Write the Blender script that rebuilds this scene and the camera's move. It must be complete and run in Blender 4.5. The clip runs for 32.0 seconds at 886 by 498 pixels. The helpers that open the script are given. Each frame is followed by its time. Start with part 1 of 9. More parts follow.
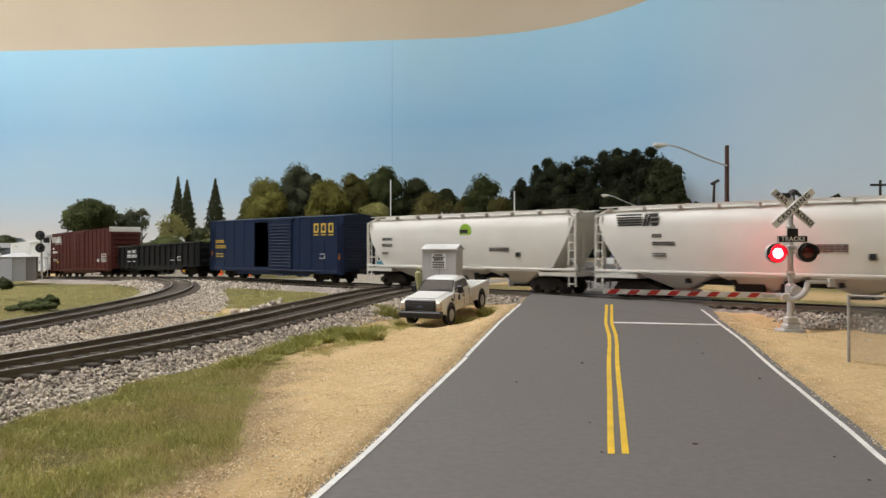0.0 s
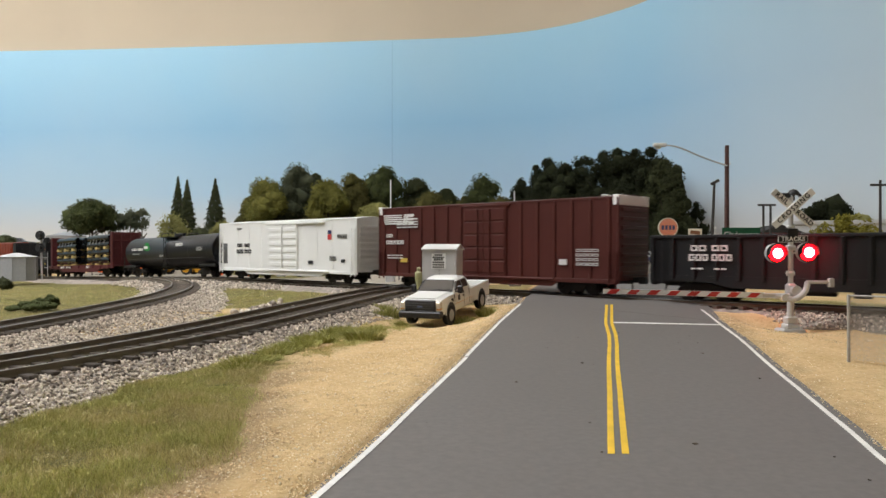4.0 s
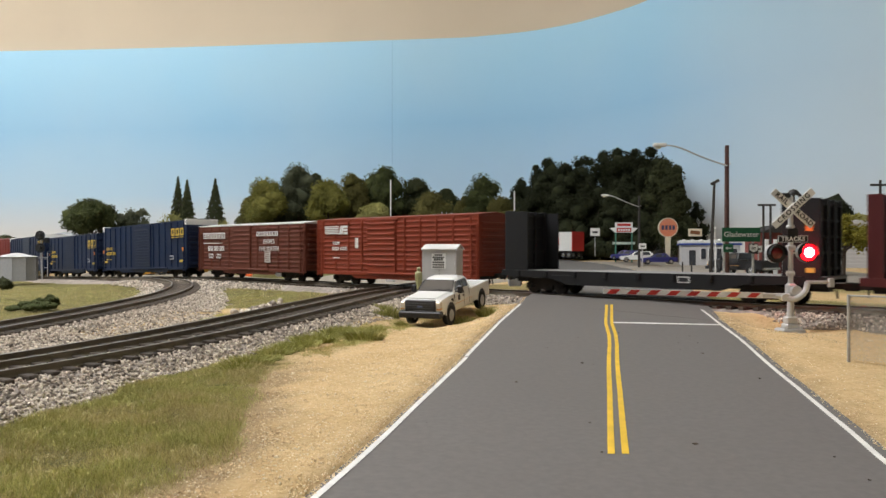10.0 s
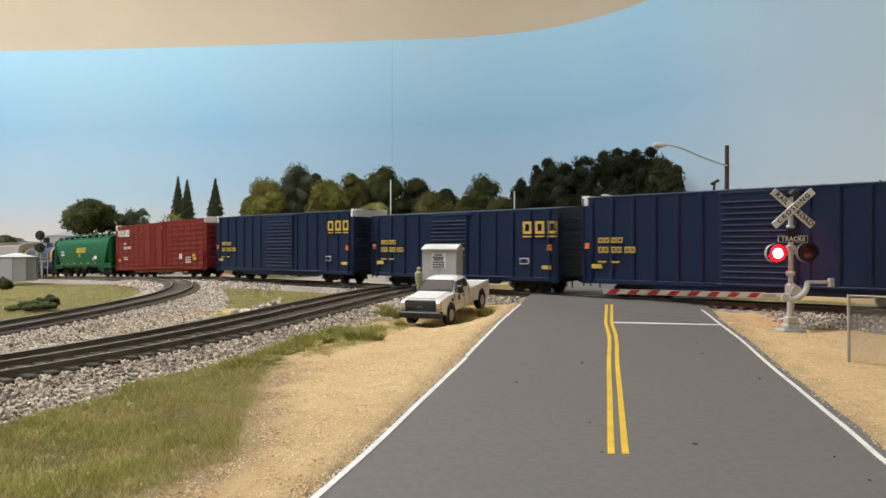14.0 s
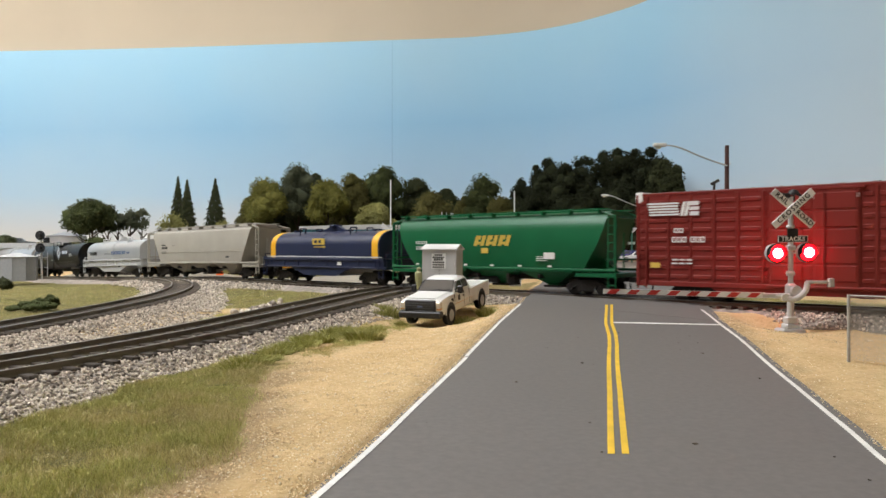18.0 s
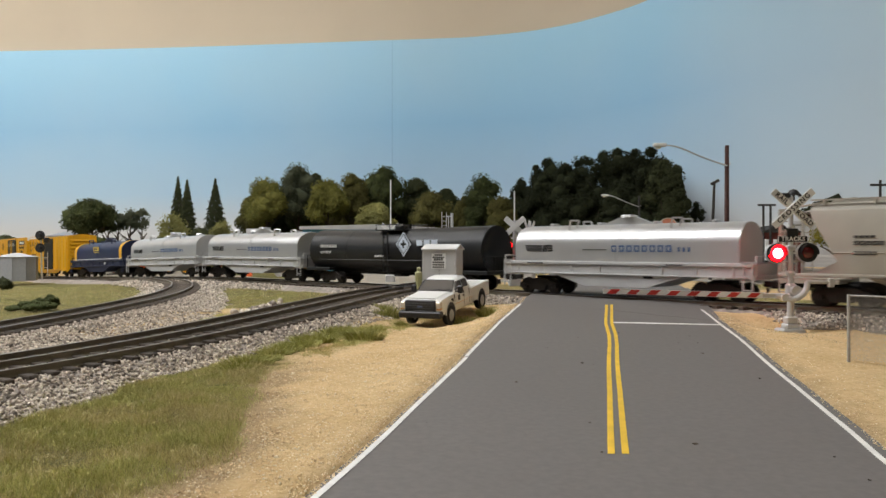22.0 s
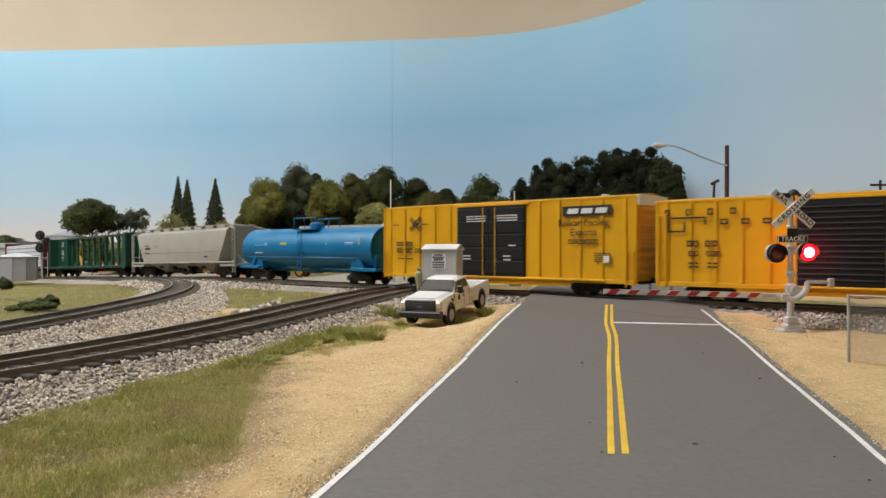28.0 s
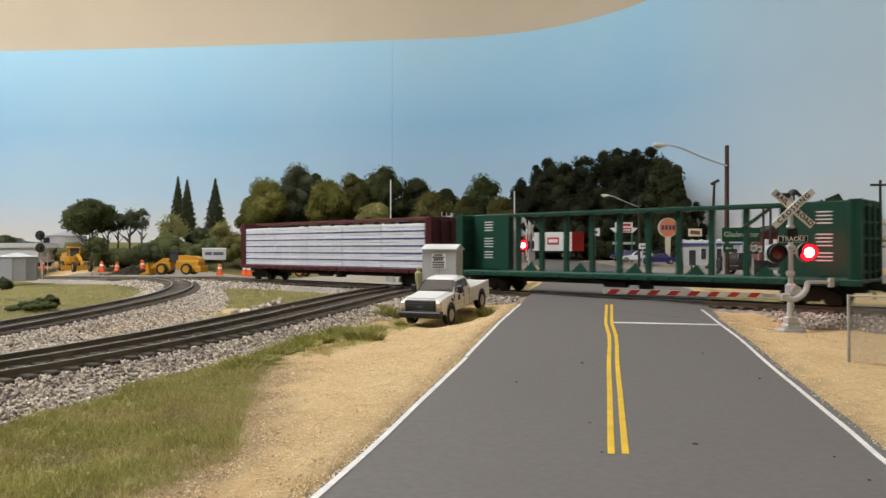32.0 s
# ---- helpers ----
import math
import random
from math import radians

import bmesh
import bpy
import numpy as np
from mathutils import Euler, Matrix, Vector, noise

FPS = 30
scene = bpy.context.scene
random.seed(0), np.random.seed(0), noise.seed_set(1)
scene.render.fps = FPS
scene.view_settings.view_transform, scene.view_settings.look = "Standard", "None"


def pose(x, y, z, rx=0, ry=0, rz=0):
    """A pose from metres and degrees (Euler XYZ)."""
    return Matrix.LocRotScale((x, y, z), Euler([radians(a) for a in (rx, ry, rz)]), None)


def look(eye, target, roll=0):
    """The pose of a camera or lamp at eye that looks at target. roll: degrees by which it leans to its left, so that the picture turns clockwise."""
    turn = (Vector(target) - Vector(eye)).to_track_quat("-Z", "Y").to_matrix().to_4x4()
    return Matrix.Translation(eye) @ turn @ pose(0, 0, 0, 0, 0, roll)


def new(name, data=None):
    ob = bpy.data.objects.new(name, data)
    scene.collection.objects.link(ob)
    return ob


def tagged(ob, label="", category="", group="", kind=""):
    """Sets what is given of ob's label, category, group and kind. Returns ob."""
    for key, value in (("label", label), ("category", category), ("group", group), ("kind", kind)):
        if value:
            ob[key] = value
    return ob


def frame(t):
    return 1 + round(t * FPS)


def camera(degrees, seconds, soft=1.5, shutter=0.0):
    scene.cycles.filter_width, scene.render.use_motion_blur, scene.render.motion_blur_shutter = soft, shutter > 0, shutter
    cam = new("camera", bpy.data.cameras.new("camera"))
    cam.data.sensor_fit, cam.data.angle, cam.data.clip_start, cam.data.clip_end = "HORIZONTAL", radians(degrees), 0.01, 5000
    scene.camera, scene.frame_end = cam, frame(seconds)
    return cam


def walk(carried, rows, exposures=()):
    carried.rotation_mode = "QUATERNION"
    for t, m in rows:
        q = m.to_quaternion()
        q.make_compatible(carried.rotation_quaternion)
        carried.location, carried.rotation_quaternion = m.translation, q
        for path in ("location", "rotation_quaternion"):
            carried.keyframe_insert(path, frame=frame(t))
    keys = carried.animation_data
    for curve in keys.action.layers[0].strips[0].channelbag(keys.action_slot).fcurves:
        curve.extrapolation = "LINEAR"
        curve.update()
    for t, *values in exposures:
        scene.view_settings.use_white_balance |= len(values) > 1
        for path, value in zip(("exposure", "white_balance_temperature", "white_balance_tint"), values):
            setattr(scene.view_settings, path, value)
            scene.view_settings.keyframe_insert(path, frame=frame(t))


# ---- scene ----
# A model railway in 1:87. Shapes below are written in the metres of the prototype; K brings them to true model size.
K = 1 / 87.0
EYE = 2.44

cam = camera(60.67, 32.0, soft=1.5, shutter=0.25)
walk(cam, [(0.0, look((0, 0, EYE * K), (0, 1.0, EYE * K))), (32.0, look((0, 0, EYE * K), (0, 1.0, EYE * K)))],
     exposures=[(0, -0.12), (3, 0.0), (6, -0.12), (8, -0.06), (9, 0.03), (12, 0.02), (13, -0.07), (14, 0.05), (17, 0.07), (18, 0.08), (20, -0.01), (22, -0.16), (25, -0.22), (28, -0.07), (29, -0.07), (30, -0.09), (32, -0.06)])
scene.view_settings.exposure = 0.0

# ---- light: fluorescent fittings on the ceiling of a basement room ----
CEILING = 1.22
world = bpy.data.worlds.new("room_air")
world.use_nodes = True
world.node_tree.nodes["Background"].inputs["Color"].default_value = (0.9, 0.93, 1.0, 1)
world.node_tree.nodes["Background"].inputs["Strength"].default_value = 0.03
scene.world = world
LAMPS = [(-1.6, 1.18, 6.8), (-0.8, 1.1, 2.4), (-0.84, 0.37, 25.5), (-1.1, -0.5, 1.8), (0.3, -0.9, 0.9), (2.2, -1.2, 1.2), (-3.0, 1.1, 4)]
for lx, ly, power in LAMPS:
    data = bpy.data.lights.new("fluorescent_light", "AREA")
    data.shape, data.size, data.size_y, data.energy, data.color = "RECTANGLE", 1.2, 0.28, power, (0.96, 0.97, 1.0)
    lamp = new("fluorescent_light", data)
    lamp.matrix_world = pose(lx, ly, CEILING - 0.075, 0, 0, 0)


# ---- materials ----
def material(name, color, rough=0.6, metal=0.0, vary=0.12, grain=40.0, bump=0.0, second=None, blotch=3.0, coat=0.0, per=0.0, emit=0.0, spec=0.5):
    """Procedural paint: fine grain and broad stains, in prototype metres; second: the colour of the stains; per: change from piece to piece."""
    m = bpy.data.materials.new(name)
    m.use_nodes = True
    t = m.node_tree
    n, l = t.nodes, t.links
    b = n["Principled BSDF"]
    b.inputs["Roughness"].default_value, b.inputs["Metallic"].default_value = rough, metal
    b.inputs["Coat Weight"].default_value = coat
    b.inputs["Specular IOR Level"].default_value = spec
    co = n.new("ShaderNodeTexCoord")
    fine, wide = n.new("ShaderNodeTexNoise"), n.new("ShaderNodeTexNoise")
    for tex, scale, detail in ((fine, grain, 4.0), (wide, blotch, 5.0)):
        tex.inputs["Scale"].default_value, tex.inputs["Detail"].default_value = scale / K * 0.1, detail
        l.new(co.outputs["Object"], tex.inputs["Vector"])
    c0 = (*color, 1)
    dark = tuple(c * (1 - vary) for c in color)
    light = tuple(min(1, c * (1 + vary)) for c in color)
    r1 = n.new("ShaderNodeValToRGB")
    r1.color_ramp.elements[0].position, r1.color_ramp.elements[1].position = 0.3, 0.7
    r1.color_ramp.elements[0].color, r1.color_ramp.elements[1].color = (*dark, 1), (*light, 1)
    l.new(fine.outputs["Fac"], r1.inputs["Fac"])
    last = r1.outputs["Color"]
    mix = n.new("ShaderNodeMix")
    mix.data_type = "RGBA"
    r2 = n.new("ShaderNodeValToRGB")
    r2.color_ramp.elements[0].position, r2.color_ramp.elements[1].position = 0.42, 0.68
    r2.color_ramp.elements[0].color, r2.color_ramp.elements[1].color = (0, 0, 0, 1), (1, 1, 1, 1)
    l.new(wide.outputs["Fac"], r2.inputs["Fac"])
    amount = n.new("ShaderNodeMath")
    amount.operation = "MULTIPLY"
    amount.inputs[1].default_value = 0.8 if second else 0.35
    l.new(r2.outputs["Color"], amount.inputs[0])
    l.new(amount.outputs[0], mix.inputs["Factor"])
    l.new(last, mix.inputs["A"])
    mix.inputs["B"].default_value = (*(second or tuple(c * (1 - vary) for c in color)), 1)
    last = mix.outputs["Result"]
    if per:
        info, hsv, scale = n.new("ShaderNodeObjectInfo"), n.new("ShaderNodeHueSaturation"), n.new("ShaderNodeMapRange")
        scale.inputs["To Min"].default_value, scale.inputs["To Max"].default_value = 1 - per, 1 + per
        l.new(info.outputs["Random"], scale.inputs["Value"])
        l.new(scale.outputs["Result"], hsv.inputs["Value"])
        l.new(last, hsv.inputs["Color"])
        last = hsv.outputs["Color"]
    l.new(last, b.inputs["Base Color"])
    if bump:
        bp = n.new("ShaderNodeBump")
        bp.inputs["Strength"].default_value, bp.inputs["Distance"].default_value = bump, 0.0006
        l.new(fine.outputs["Fac"], bp.inputs["Height"])
        l.new(bp.outputs["Normal"], b.inputs["Normal"])
    if emit:
        b.inputs["Emission Color"].default_value, b.inputs["Emission Strength"].default_value = c0, emit
    return m


def island_material(name, stops, rough=0.9, bump=0.0, grain=30.0, through_light=0.0):
    """Colours that change from piece to piece of a joined mesh."""
    m = bpy.data.materials.new(name)
    m.use_nodes = True
    n, l = m.node_tree.nodes, m.node_tree.links
    b = n["Principled BSDF"]
    b.inputs["Roughness"].default_value = rough
    b.inputs["Specular IOR Level"].default_value = 0.2
    geo, ramp = n.new("ShaderNodeNewGeometry"), n.new("ShaderNodeValToRGB")
    while len(ramp.color_ramp.elements) < len(stops):
        ramp.color_ramp.elements.new(0.5)
    for e, (at, c) in zip(ramp.color_ramp.elements, stops):
        e.position, e.color = at, (*c, 1)
    l.new(geo.outputs["Random Per Island"], ramp.inputs["Fac"])
    co, tex, mul = n.new("ShaderNodeTexCoord"), n.new("ShaderNodeTexNoise"), n.new("ShaderNodeMix")
    tex.inputs["Scale"].default_value, tex.inputs["Detail"].default_value = grain / K * 0.1, 3
    l.new(co.outputs["Object"], tex.inputs["Vector"])
    mul.data_type, mul.blend_type = "RGBA", "MULTIPLY"
    mul.inputs["Factor"].default_value = 0.45
    l.new(ramp.outputs["Color"], mul.inputs["A"])
    l.new(tex.outputs["Fac"], mul.inputs["B"])
    hsv = n.new("ShaderNodeHueSaturation")
    hsv.inputs["Saturation"].default_value, hsv.inputs["Value"].default_value = 1.0, 1.25
    l.new(mul.outputs["Result"], hsv.inputs["Color"])
    l.new(hsv.outputs["Color"], b.inputs["Base Color"])
    return m


# ---- shapes ----
class Shape:
    """Points and faces of one mesh, in prototype metres."""

    def __init__(self):
        self.v, self.f = [], []

    def add(self, points, faces, m=None):
        k = len(self.v)
        self.v += [tuple(m @ Vector(p)) for p in points] if m else [tuple(p) for p in points]
        self.f += [tuple(i + k for i in q) for q in faces]
        return self

    def box(self, x0, x1, y0, y1, z0, z1, m=None):
        p = [(x, y, z) for z in (z0, z1) for x, y in ((x0, y0), (x1, y0), (x1, y1), (x0, y1))]
        return self.add(p, [(3, 2, 1, 0), (4, 5, 6, 7), (0, 1, 5, 4), (1, 2, 6, 5), (2, 3, 7, 6), (3, 0, 4, 7)], m)

    def soft(self, x0, x1, y0, y1, z0, z1, b=0.04, m=None):
        """A box with chamfered edges."""
        xs, ys, zs = (x0, x1), (y0, y1), (z0, z1)
        b = min(b, (x1 - x0) * 0.45, (y1 - y0) * 0.45, (z1 - z0) * 0.45)
        idx, pts = {}, []
        for i in (0, 1):
            for j in (0, 1):
                for k in (0, 1):
                    dx, dy, dz = (b, -b)[i], (b, -b)[j], (b, -b)[k]
                    for axis, p in (("x", (xs[i], ys[j] + dy, zs[k] + dz)), ("y", (xs[i] + dx, ys[j], zs[k] + dz)), ("z", (xs[i] + dx, ys[j] + dy, zs[k]))):
                        idx[i, j, k, axis] = len(pts)
                        pts.append(p)
        g = lambda i, j, k, a: idx[i, j, k, a]
        faces = []
        for s in (0, 1):
            quad = [(0, 0), (1, 0), (1, 1), (0, 1)]
            for a, order in (("x", lambda p, q: (s, p, q)), ("y", lambda p, q: (p, s, q)), ("z", lambda p, q: (p, q, s))):
                faces.append(tuple(g(*order(p, q), a) for p, q in quad))
        for j in (0, 1):
            for k in (0, 1):
                faces.append((g(0, j, k, "y"), g(1, j, k, "y"), g(1, j, k, "z"), g(0, j, k, "z")))
                faces.append((g(j, 0, k, "x"), g(j, 1, k, "x"), g(j, 1, k, "z"), g(j, 0, k, "z")))
                faces.append((g(j, k, 0, "x"), g(j, k, 1, "x"), g(j, k, 1, "y"), g(j, k, 0, "y")))
        for i in (0, 1):
            for j in (0, 1):
                for k in (0, 1):
                    faces.append((g(i, j, k, "x"), g(i, j, k, "y"), g(i, j, k, "z")))
        return self.add(pts, faces, m)

    def rod(self, p0, p1, r, seg=8, r1=None, cap=True):
        p0, p1 = Vector(p0), Vector(p1)
        r1 = r if r1 is None else r1
        q = (p1 - p0).to_track_quat("Z", "Y")
        ring = [q @ Vector((math.cos(2 * math.pi * i / seg), math.sin(2 * math.pi * i / seg), 0)) for i in range(seg)]
        pts = [p0 + r * a for a in ring] + [p1 + r1 * a for a in ring]
        fc = [(i, (i + 1) % seg, seg + (i + 1) % seg, seg + i) for i in range(seg)]
        if cap:
            fc += [tuple(range(seg))[::-1], tuple(range(seg, 2 * seg))]
        return self.add(pts, fc)

    def line(self, pts, r, seg=6):
        for a, b in zip(pts, pts[1:]):
            self.rod(a, b, r, seg)
        return self

    def tube(self, pts, r, seg=10):
        """A bent round bar in the plane of x and z."""
        rings = []
        for i, p in enumerate(pts):
            t = (Vector(pts[min(i + 1, len(pts) - 1)]) - Vector(pts[max(i - 1, 0)])).normalized()
            side = Vector((t.z, 0, -t.x))
            rings.append([tuple(Vector(p) + r * (math.cos(2 * math.pi * k / seg) * side + math.sin(2 * math.pi * k / seg) * Vector((0, 1, 0)))) for k in range(seg)])
        return self.loft(rings)

    def loft(self, rings, closed=True, cap=True, m=None):
        """Joins rings of equal count into a skin."""
        n = len(rings[0])
        pts = [p for r in rings for p in r]
        fc = []
        for k in range(len(rings) - 1):
            for i in range(n if closed else n - 1):
                j = (i + 1) % n
                fc.append((k * n + i, k * n + j, (k + 1) * n + j, (k + 1) * n + i))
        if cap and closed:
            fc += [tuple(range(n))[::-1], tuple(range((len(rings) - 1) * n, len(rings) * n))]
        return self.add(pts, fc, m)

    def lathe(self, profile, seg=20, m=None, cap=True):
        """profile: radius, height."""
        rings = [[(r * math.cos(2 * math.pi * i / seg), r * math.sin(2 * math.pi * i / seg), z) for i in range(seg)] for r, z in profile]
        return self.loft(rings, cap=cap, m=m)

    def prism(self, outline, y0, y1, m=None):
        """An outline in x and z, drawn out from y0 to y1."""
        n = len(outline)
        pts = [(x, y0, z) for x, z in outline] + [(x, y1, z) for x, z in outline]
        fc = [tuple(range(n)), tuple(range(n, 2 * n))[::-1]] + [((i + 1) % n, i, n + i, n + (i + 1) % n) for i in range(n)]
        return self.add(pts, fc, m)

    def mesh(self, name):
        me = bpy.data.meshes.new(name)
        me.from_pydata([(x * K, y * K, z * K) for x, y, z in self.v], [], self.f)
        me.polygons.foreach_set("use_smooth", [True] * len(me.polygons))
        me.set_sharp_from_angle(angle=radians(32))
        me.update()
        return me


def fix(me):
    """Turns all faces outwards."""
    bm = bmesh.new()
    bm.from_mesh(me)
    bmesh.ops.recalc_face_normals(bm, faces=bm.faces)
    bm.to_mesh(me)
    bm.free()
    me.set_sharp_from_angle(angle=radians(32))
    return me


def part(name, shape, mat, parent=None, label="", at=None):
    me = shape if isinstance(shape, bpy.types.Mesh) else fix(shape.mesh(name))
    if not me.materials:
        me.materials.append(mat)
    ob = new(name, me)
    if parent:
        ob.parent = parent
    if at is not None:
        ob.matrix_basis = at
    return tagged(ob, label)


def P(x, y, z, rz=0, rx=0, ry=0):
    return pose(x * K, y * K, z * K, rx, ry, rz)


def thing(name, m, label, category, group=""):
    ob = new(name)
    ob.empty_display_size = 0.01
    ob.matrix_basis = m
    return tagged(ob, label, category, group)


def words(name, text, size, mat, parent, m, label="", bold=0.0, space=1.0):
    """Lettering as a thin mesh, set in the built-in font; it reads in x and stands in z, facing -y, centred."""
    cu = bpy.data.curves.new(name, "FONT")
    cu.body, cu.size, cu.extrude, cu.align_x, cu.align_y, cu.resolution_u, cu.offset = text, size * K, 0.008 * K, "CENTER", "CENTER", 2, bold * K
    cu.space_character = space
    tmp = bpy.data.objects.new(name, cu)
    me = bpy.data.meshes.new_from_object(tmp)
    bpy.data.objects.remove(tmp)
    bpy.data.curves.remove(cu)
    me.transform(Matrix.Rotation(radians(90), 4, "X"))
    me.materials.clear()
    me.materials.append(mat)
    ob = new(name, me)
    ob.parent = parent
    ob.matrix_basis = m
    return tagged(ob, label)


def lerp(x, xs, ys):
    return float(np.interp(x, xs, ys))


def smooth(a, b, x):
    u = min(1, max(0, (x - a) / (b - a)))
    return u * u * (3 - 2 * u)


# ---- the main line: distance s runs to the far end, 0 at the road ----
STEP = 0.5
_s = np.arange(-560, 640, STEP)
_turn = np.where((_s > 57) & (_s < 100), -0.0033, 0.0) + np.where((_s >= 100) & (_s < 149), 0.02, 0.0)
_th = radians(47.04) + np.cumsum(_turn) * STEP
_x, _y = np.cumsum(-np.sin(_th)) * STEP, np.cumsum(np.cos(_th)) * STEP
_zero = int(np.argmin(abs(_s)))
_x, _y = _x - _x[_zero] + 9.02, _y - _y[_zero] + 39.7
_z = np.interp(_s, [-560, 40, 70, 92, 640], [0, 0, -0.75, -1.25, -1.35])


def main_at(s):
    """Place on the rails' top, and the heading that the track takes towards growing s."""
    return Vector((np.interp(s, _s, _x), np.interp(s, _s, _y), np.interp(s, _s, _z))), float(np.interp(s, _s, _th))


def main_side(s, off, dz=0.0):
    """A point beside the main line: off metres away from the camera's side."""
    p, a = main_at(s)
    return (p.x + math.cos(a) * off, p.y + math.sin(a) * off, p.z + dz)


def curve_through(knots, step=0.35):
    """A smooth line through knots (x, y, z)."""
    ks = [Vector(k) for k in knots]
    ks = [2 * ks[0] - ks[1], *ks, 2 * ks[-1] - ks[-2]]
    out = []
    for a, b, c, d in zip(ks, ks[1:], ks[2:], ks[3:]):
        n = max(2, int((c - b).length / step))
        for i in range(n):
            t = i / n
            out.append(0.5 * ((2 * b) + (c - a) * t + (2 * a - 5 * b + 4 * c - d) * t * t + (3 * b - 3 * c + d - a) * t ** 3))
    return out + [ks[-2]]


BRANCH = curve_through([(-24, 3, -0.9), (-17.3, 11.5, -0.85), (-12.2, 20, -0.72), (-9.2, 25.1, -0.5), (-7.2, 30.2, -0.32), (-5.6, 35.2, -0.15), (-3.4, 44.0, -0.02), (-1.4, 51, 0), (1.5, 62, 0), (3, 80, 0.1)])
LOOP = curve_through([(-20, 8, -0.6), (-18.0, 20, -0.55), (-17.4, 28, -0.5), (-17.2, 36.5, -0.45), (-17.6, 45.5, -0.4), (-18.4, 51.5, -0.35), (-20.0, 58, -0.3), (-23.0, 65.5, -0.25), (-27.5, 71.8, -0.25), (-33, 78.2, -0.55), (-38.2, 83.4, -0.85), (-48, 95.5, -1.22)])


def near_line(line, x, y):
    return min(((p.x - x) ** 2 + (p.y - y) ** 2, p.z) for p in line)


# ---- ground height ----
ROAD_Y = np.arange(-60, 190, 0.5)


def eased(ys, vs, reach):
    """A broken line with its corners rounded."""
    k = np.ones(reach) / reach
    return np.convolve(np.pad(np.interp(ROAD_Y, ys, vs), (reach, reach), "edge"), np.convolve(k, k), "same")[reach:-reach]


ROAD_Z = eased([-40, 12.5, 20.6, 29, 35, 37.6, 42, 46, 60, 92, 130, 170], [-1.0, -0.95, -0.79, -0.49, -0.2, -0.02, -0.02, -0.1, -0.05, 0.25, 0.97, 1.3], 9)
ROAD_X = eased([-40, 12.5, 20.6, 29.1, 36, 42, 55, 75, 100, 125, 140], [-7.4, 2.86, 4.5, 6.42, 8.05, 9.4, 12.0, 15.5, 17.0, 14.0, 8.0], 11)


def road_z(y):
    return float(np.interp(y, ROAD_Y, ROAD_Z))


def road_mid(y):
    return float(np.interp(y, ROAD_Y, ROAD_X))


def line_left(y):
    """Offset of the painted edge line from the road's middle."""
    return -4.3 + lerp(y, [9, 10.5, 12, 13.5, 16, 22, 22.4, 26, 30, 34, 36], [0.11, 0.125, 0.155, 0.165, 0.15, 0.14, 0.09, 0.02, -0.07, -0.04, 0.0])


def line_right(y):
    return 4.3 + lerp(y, [12, 14, 18, 24, 26, 28, 30, 32, 33.6, 38], [-0.06, 0.04, 0.12, 0.14, 0.11, 0.01, -0.09, -0.19, -0.3, -0.3])


def beyond_road(x, y):
    """How far a place lies outside the asphalt; below 0 on it."""
    e = x - road_mid(y)
    if y > 38:
        return abs(e) - 4.5
    return max(line_left(y) - 0.10 - e, e - line_right(y) - 0.24)


_mx, _my, _mz = _x[::4], _y[::4], _z[::4]


def ground_z(x, y):
    near = lerp(y, [0, 12, 20, 29, 37, 45, 60, 90, 130, 170], [-1.15, -1.12, -1.0, -0.9, -0.85, -0.75, -0.55, 0.12, 0.95, 1.2])
    left = lerp(y, [0, 30, 45, 70, 95, 102, 110, 118, 126, 140, 170], [-1.2, -1.05, -1.0, -1.3, -1.85, -1.6, -1.3, -0.7, 1.0, 3.3, 4.2])
    w = smooth(-26, -2, x) if y > 40 else smooth(-14, 0, x)
    z = left * (1 - w) + near * w
    side = beyond_road(x, y)
    if y < 140:
        z = z + (road_z(y) - (0.05 if side > 0.2 else 0.25) - z) * (1 - smooth(0.0, 3.6 if x < road_mid(y) else 7.0, side))
    # the shoulder dips where the pickup stands
    w = (1 - smooth(1.6, 3.6, math.hypot((x - 0.2) * 1.1, (y - 36.8) * 0.62))) * smooth(0.0, 1.6, side)
    z += (max(-1.2, -0.85 + 0.115 * (y - 36.9)) - z) * w
    i = int(np.argmin((_mx - x) ** 2 + (_my - y) ** 2))
    d = math.hypot(_mx[i] - x, _my[i] - y)
    if d < 7 and side > 0:
        sunk = lerp(side, [0, 2.2, 3.4], [0.37, 0.37, 0.62]) if x > road_mid(y) and y < 42 else 0.62
        z += (_mz[i] - sunk - z) * (1 - smooth(2.2 if x < road_mid(y) else 1.4, 7 if x < road_mid(y) else 3.6, d))
    w = 1 - smooth(0.7, 2.2, math.hypot(x - 13.85, y - 29.9))
    z += (-0.88 - z) * w * smooth(0, 0.8, side)
    for line in (BRANCH, LOOP):
        d2, lz = near_line(line[::6], x, y)
        if d2 < 25 and side > 0:
            z += (lz - 0.55 - z) * (1 - smooth(1.6, 4.5, math.sqrt(d2)))
    return z + ((0.05 * noise.noise((x * 0.7, y * 0.7, 0)) + 0.03 * noise.noise((x * 1.9, y * 1.9, 3))) * smooth(0.1, 0.6, side) if side > 0.1 else 0)

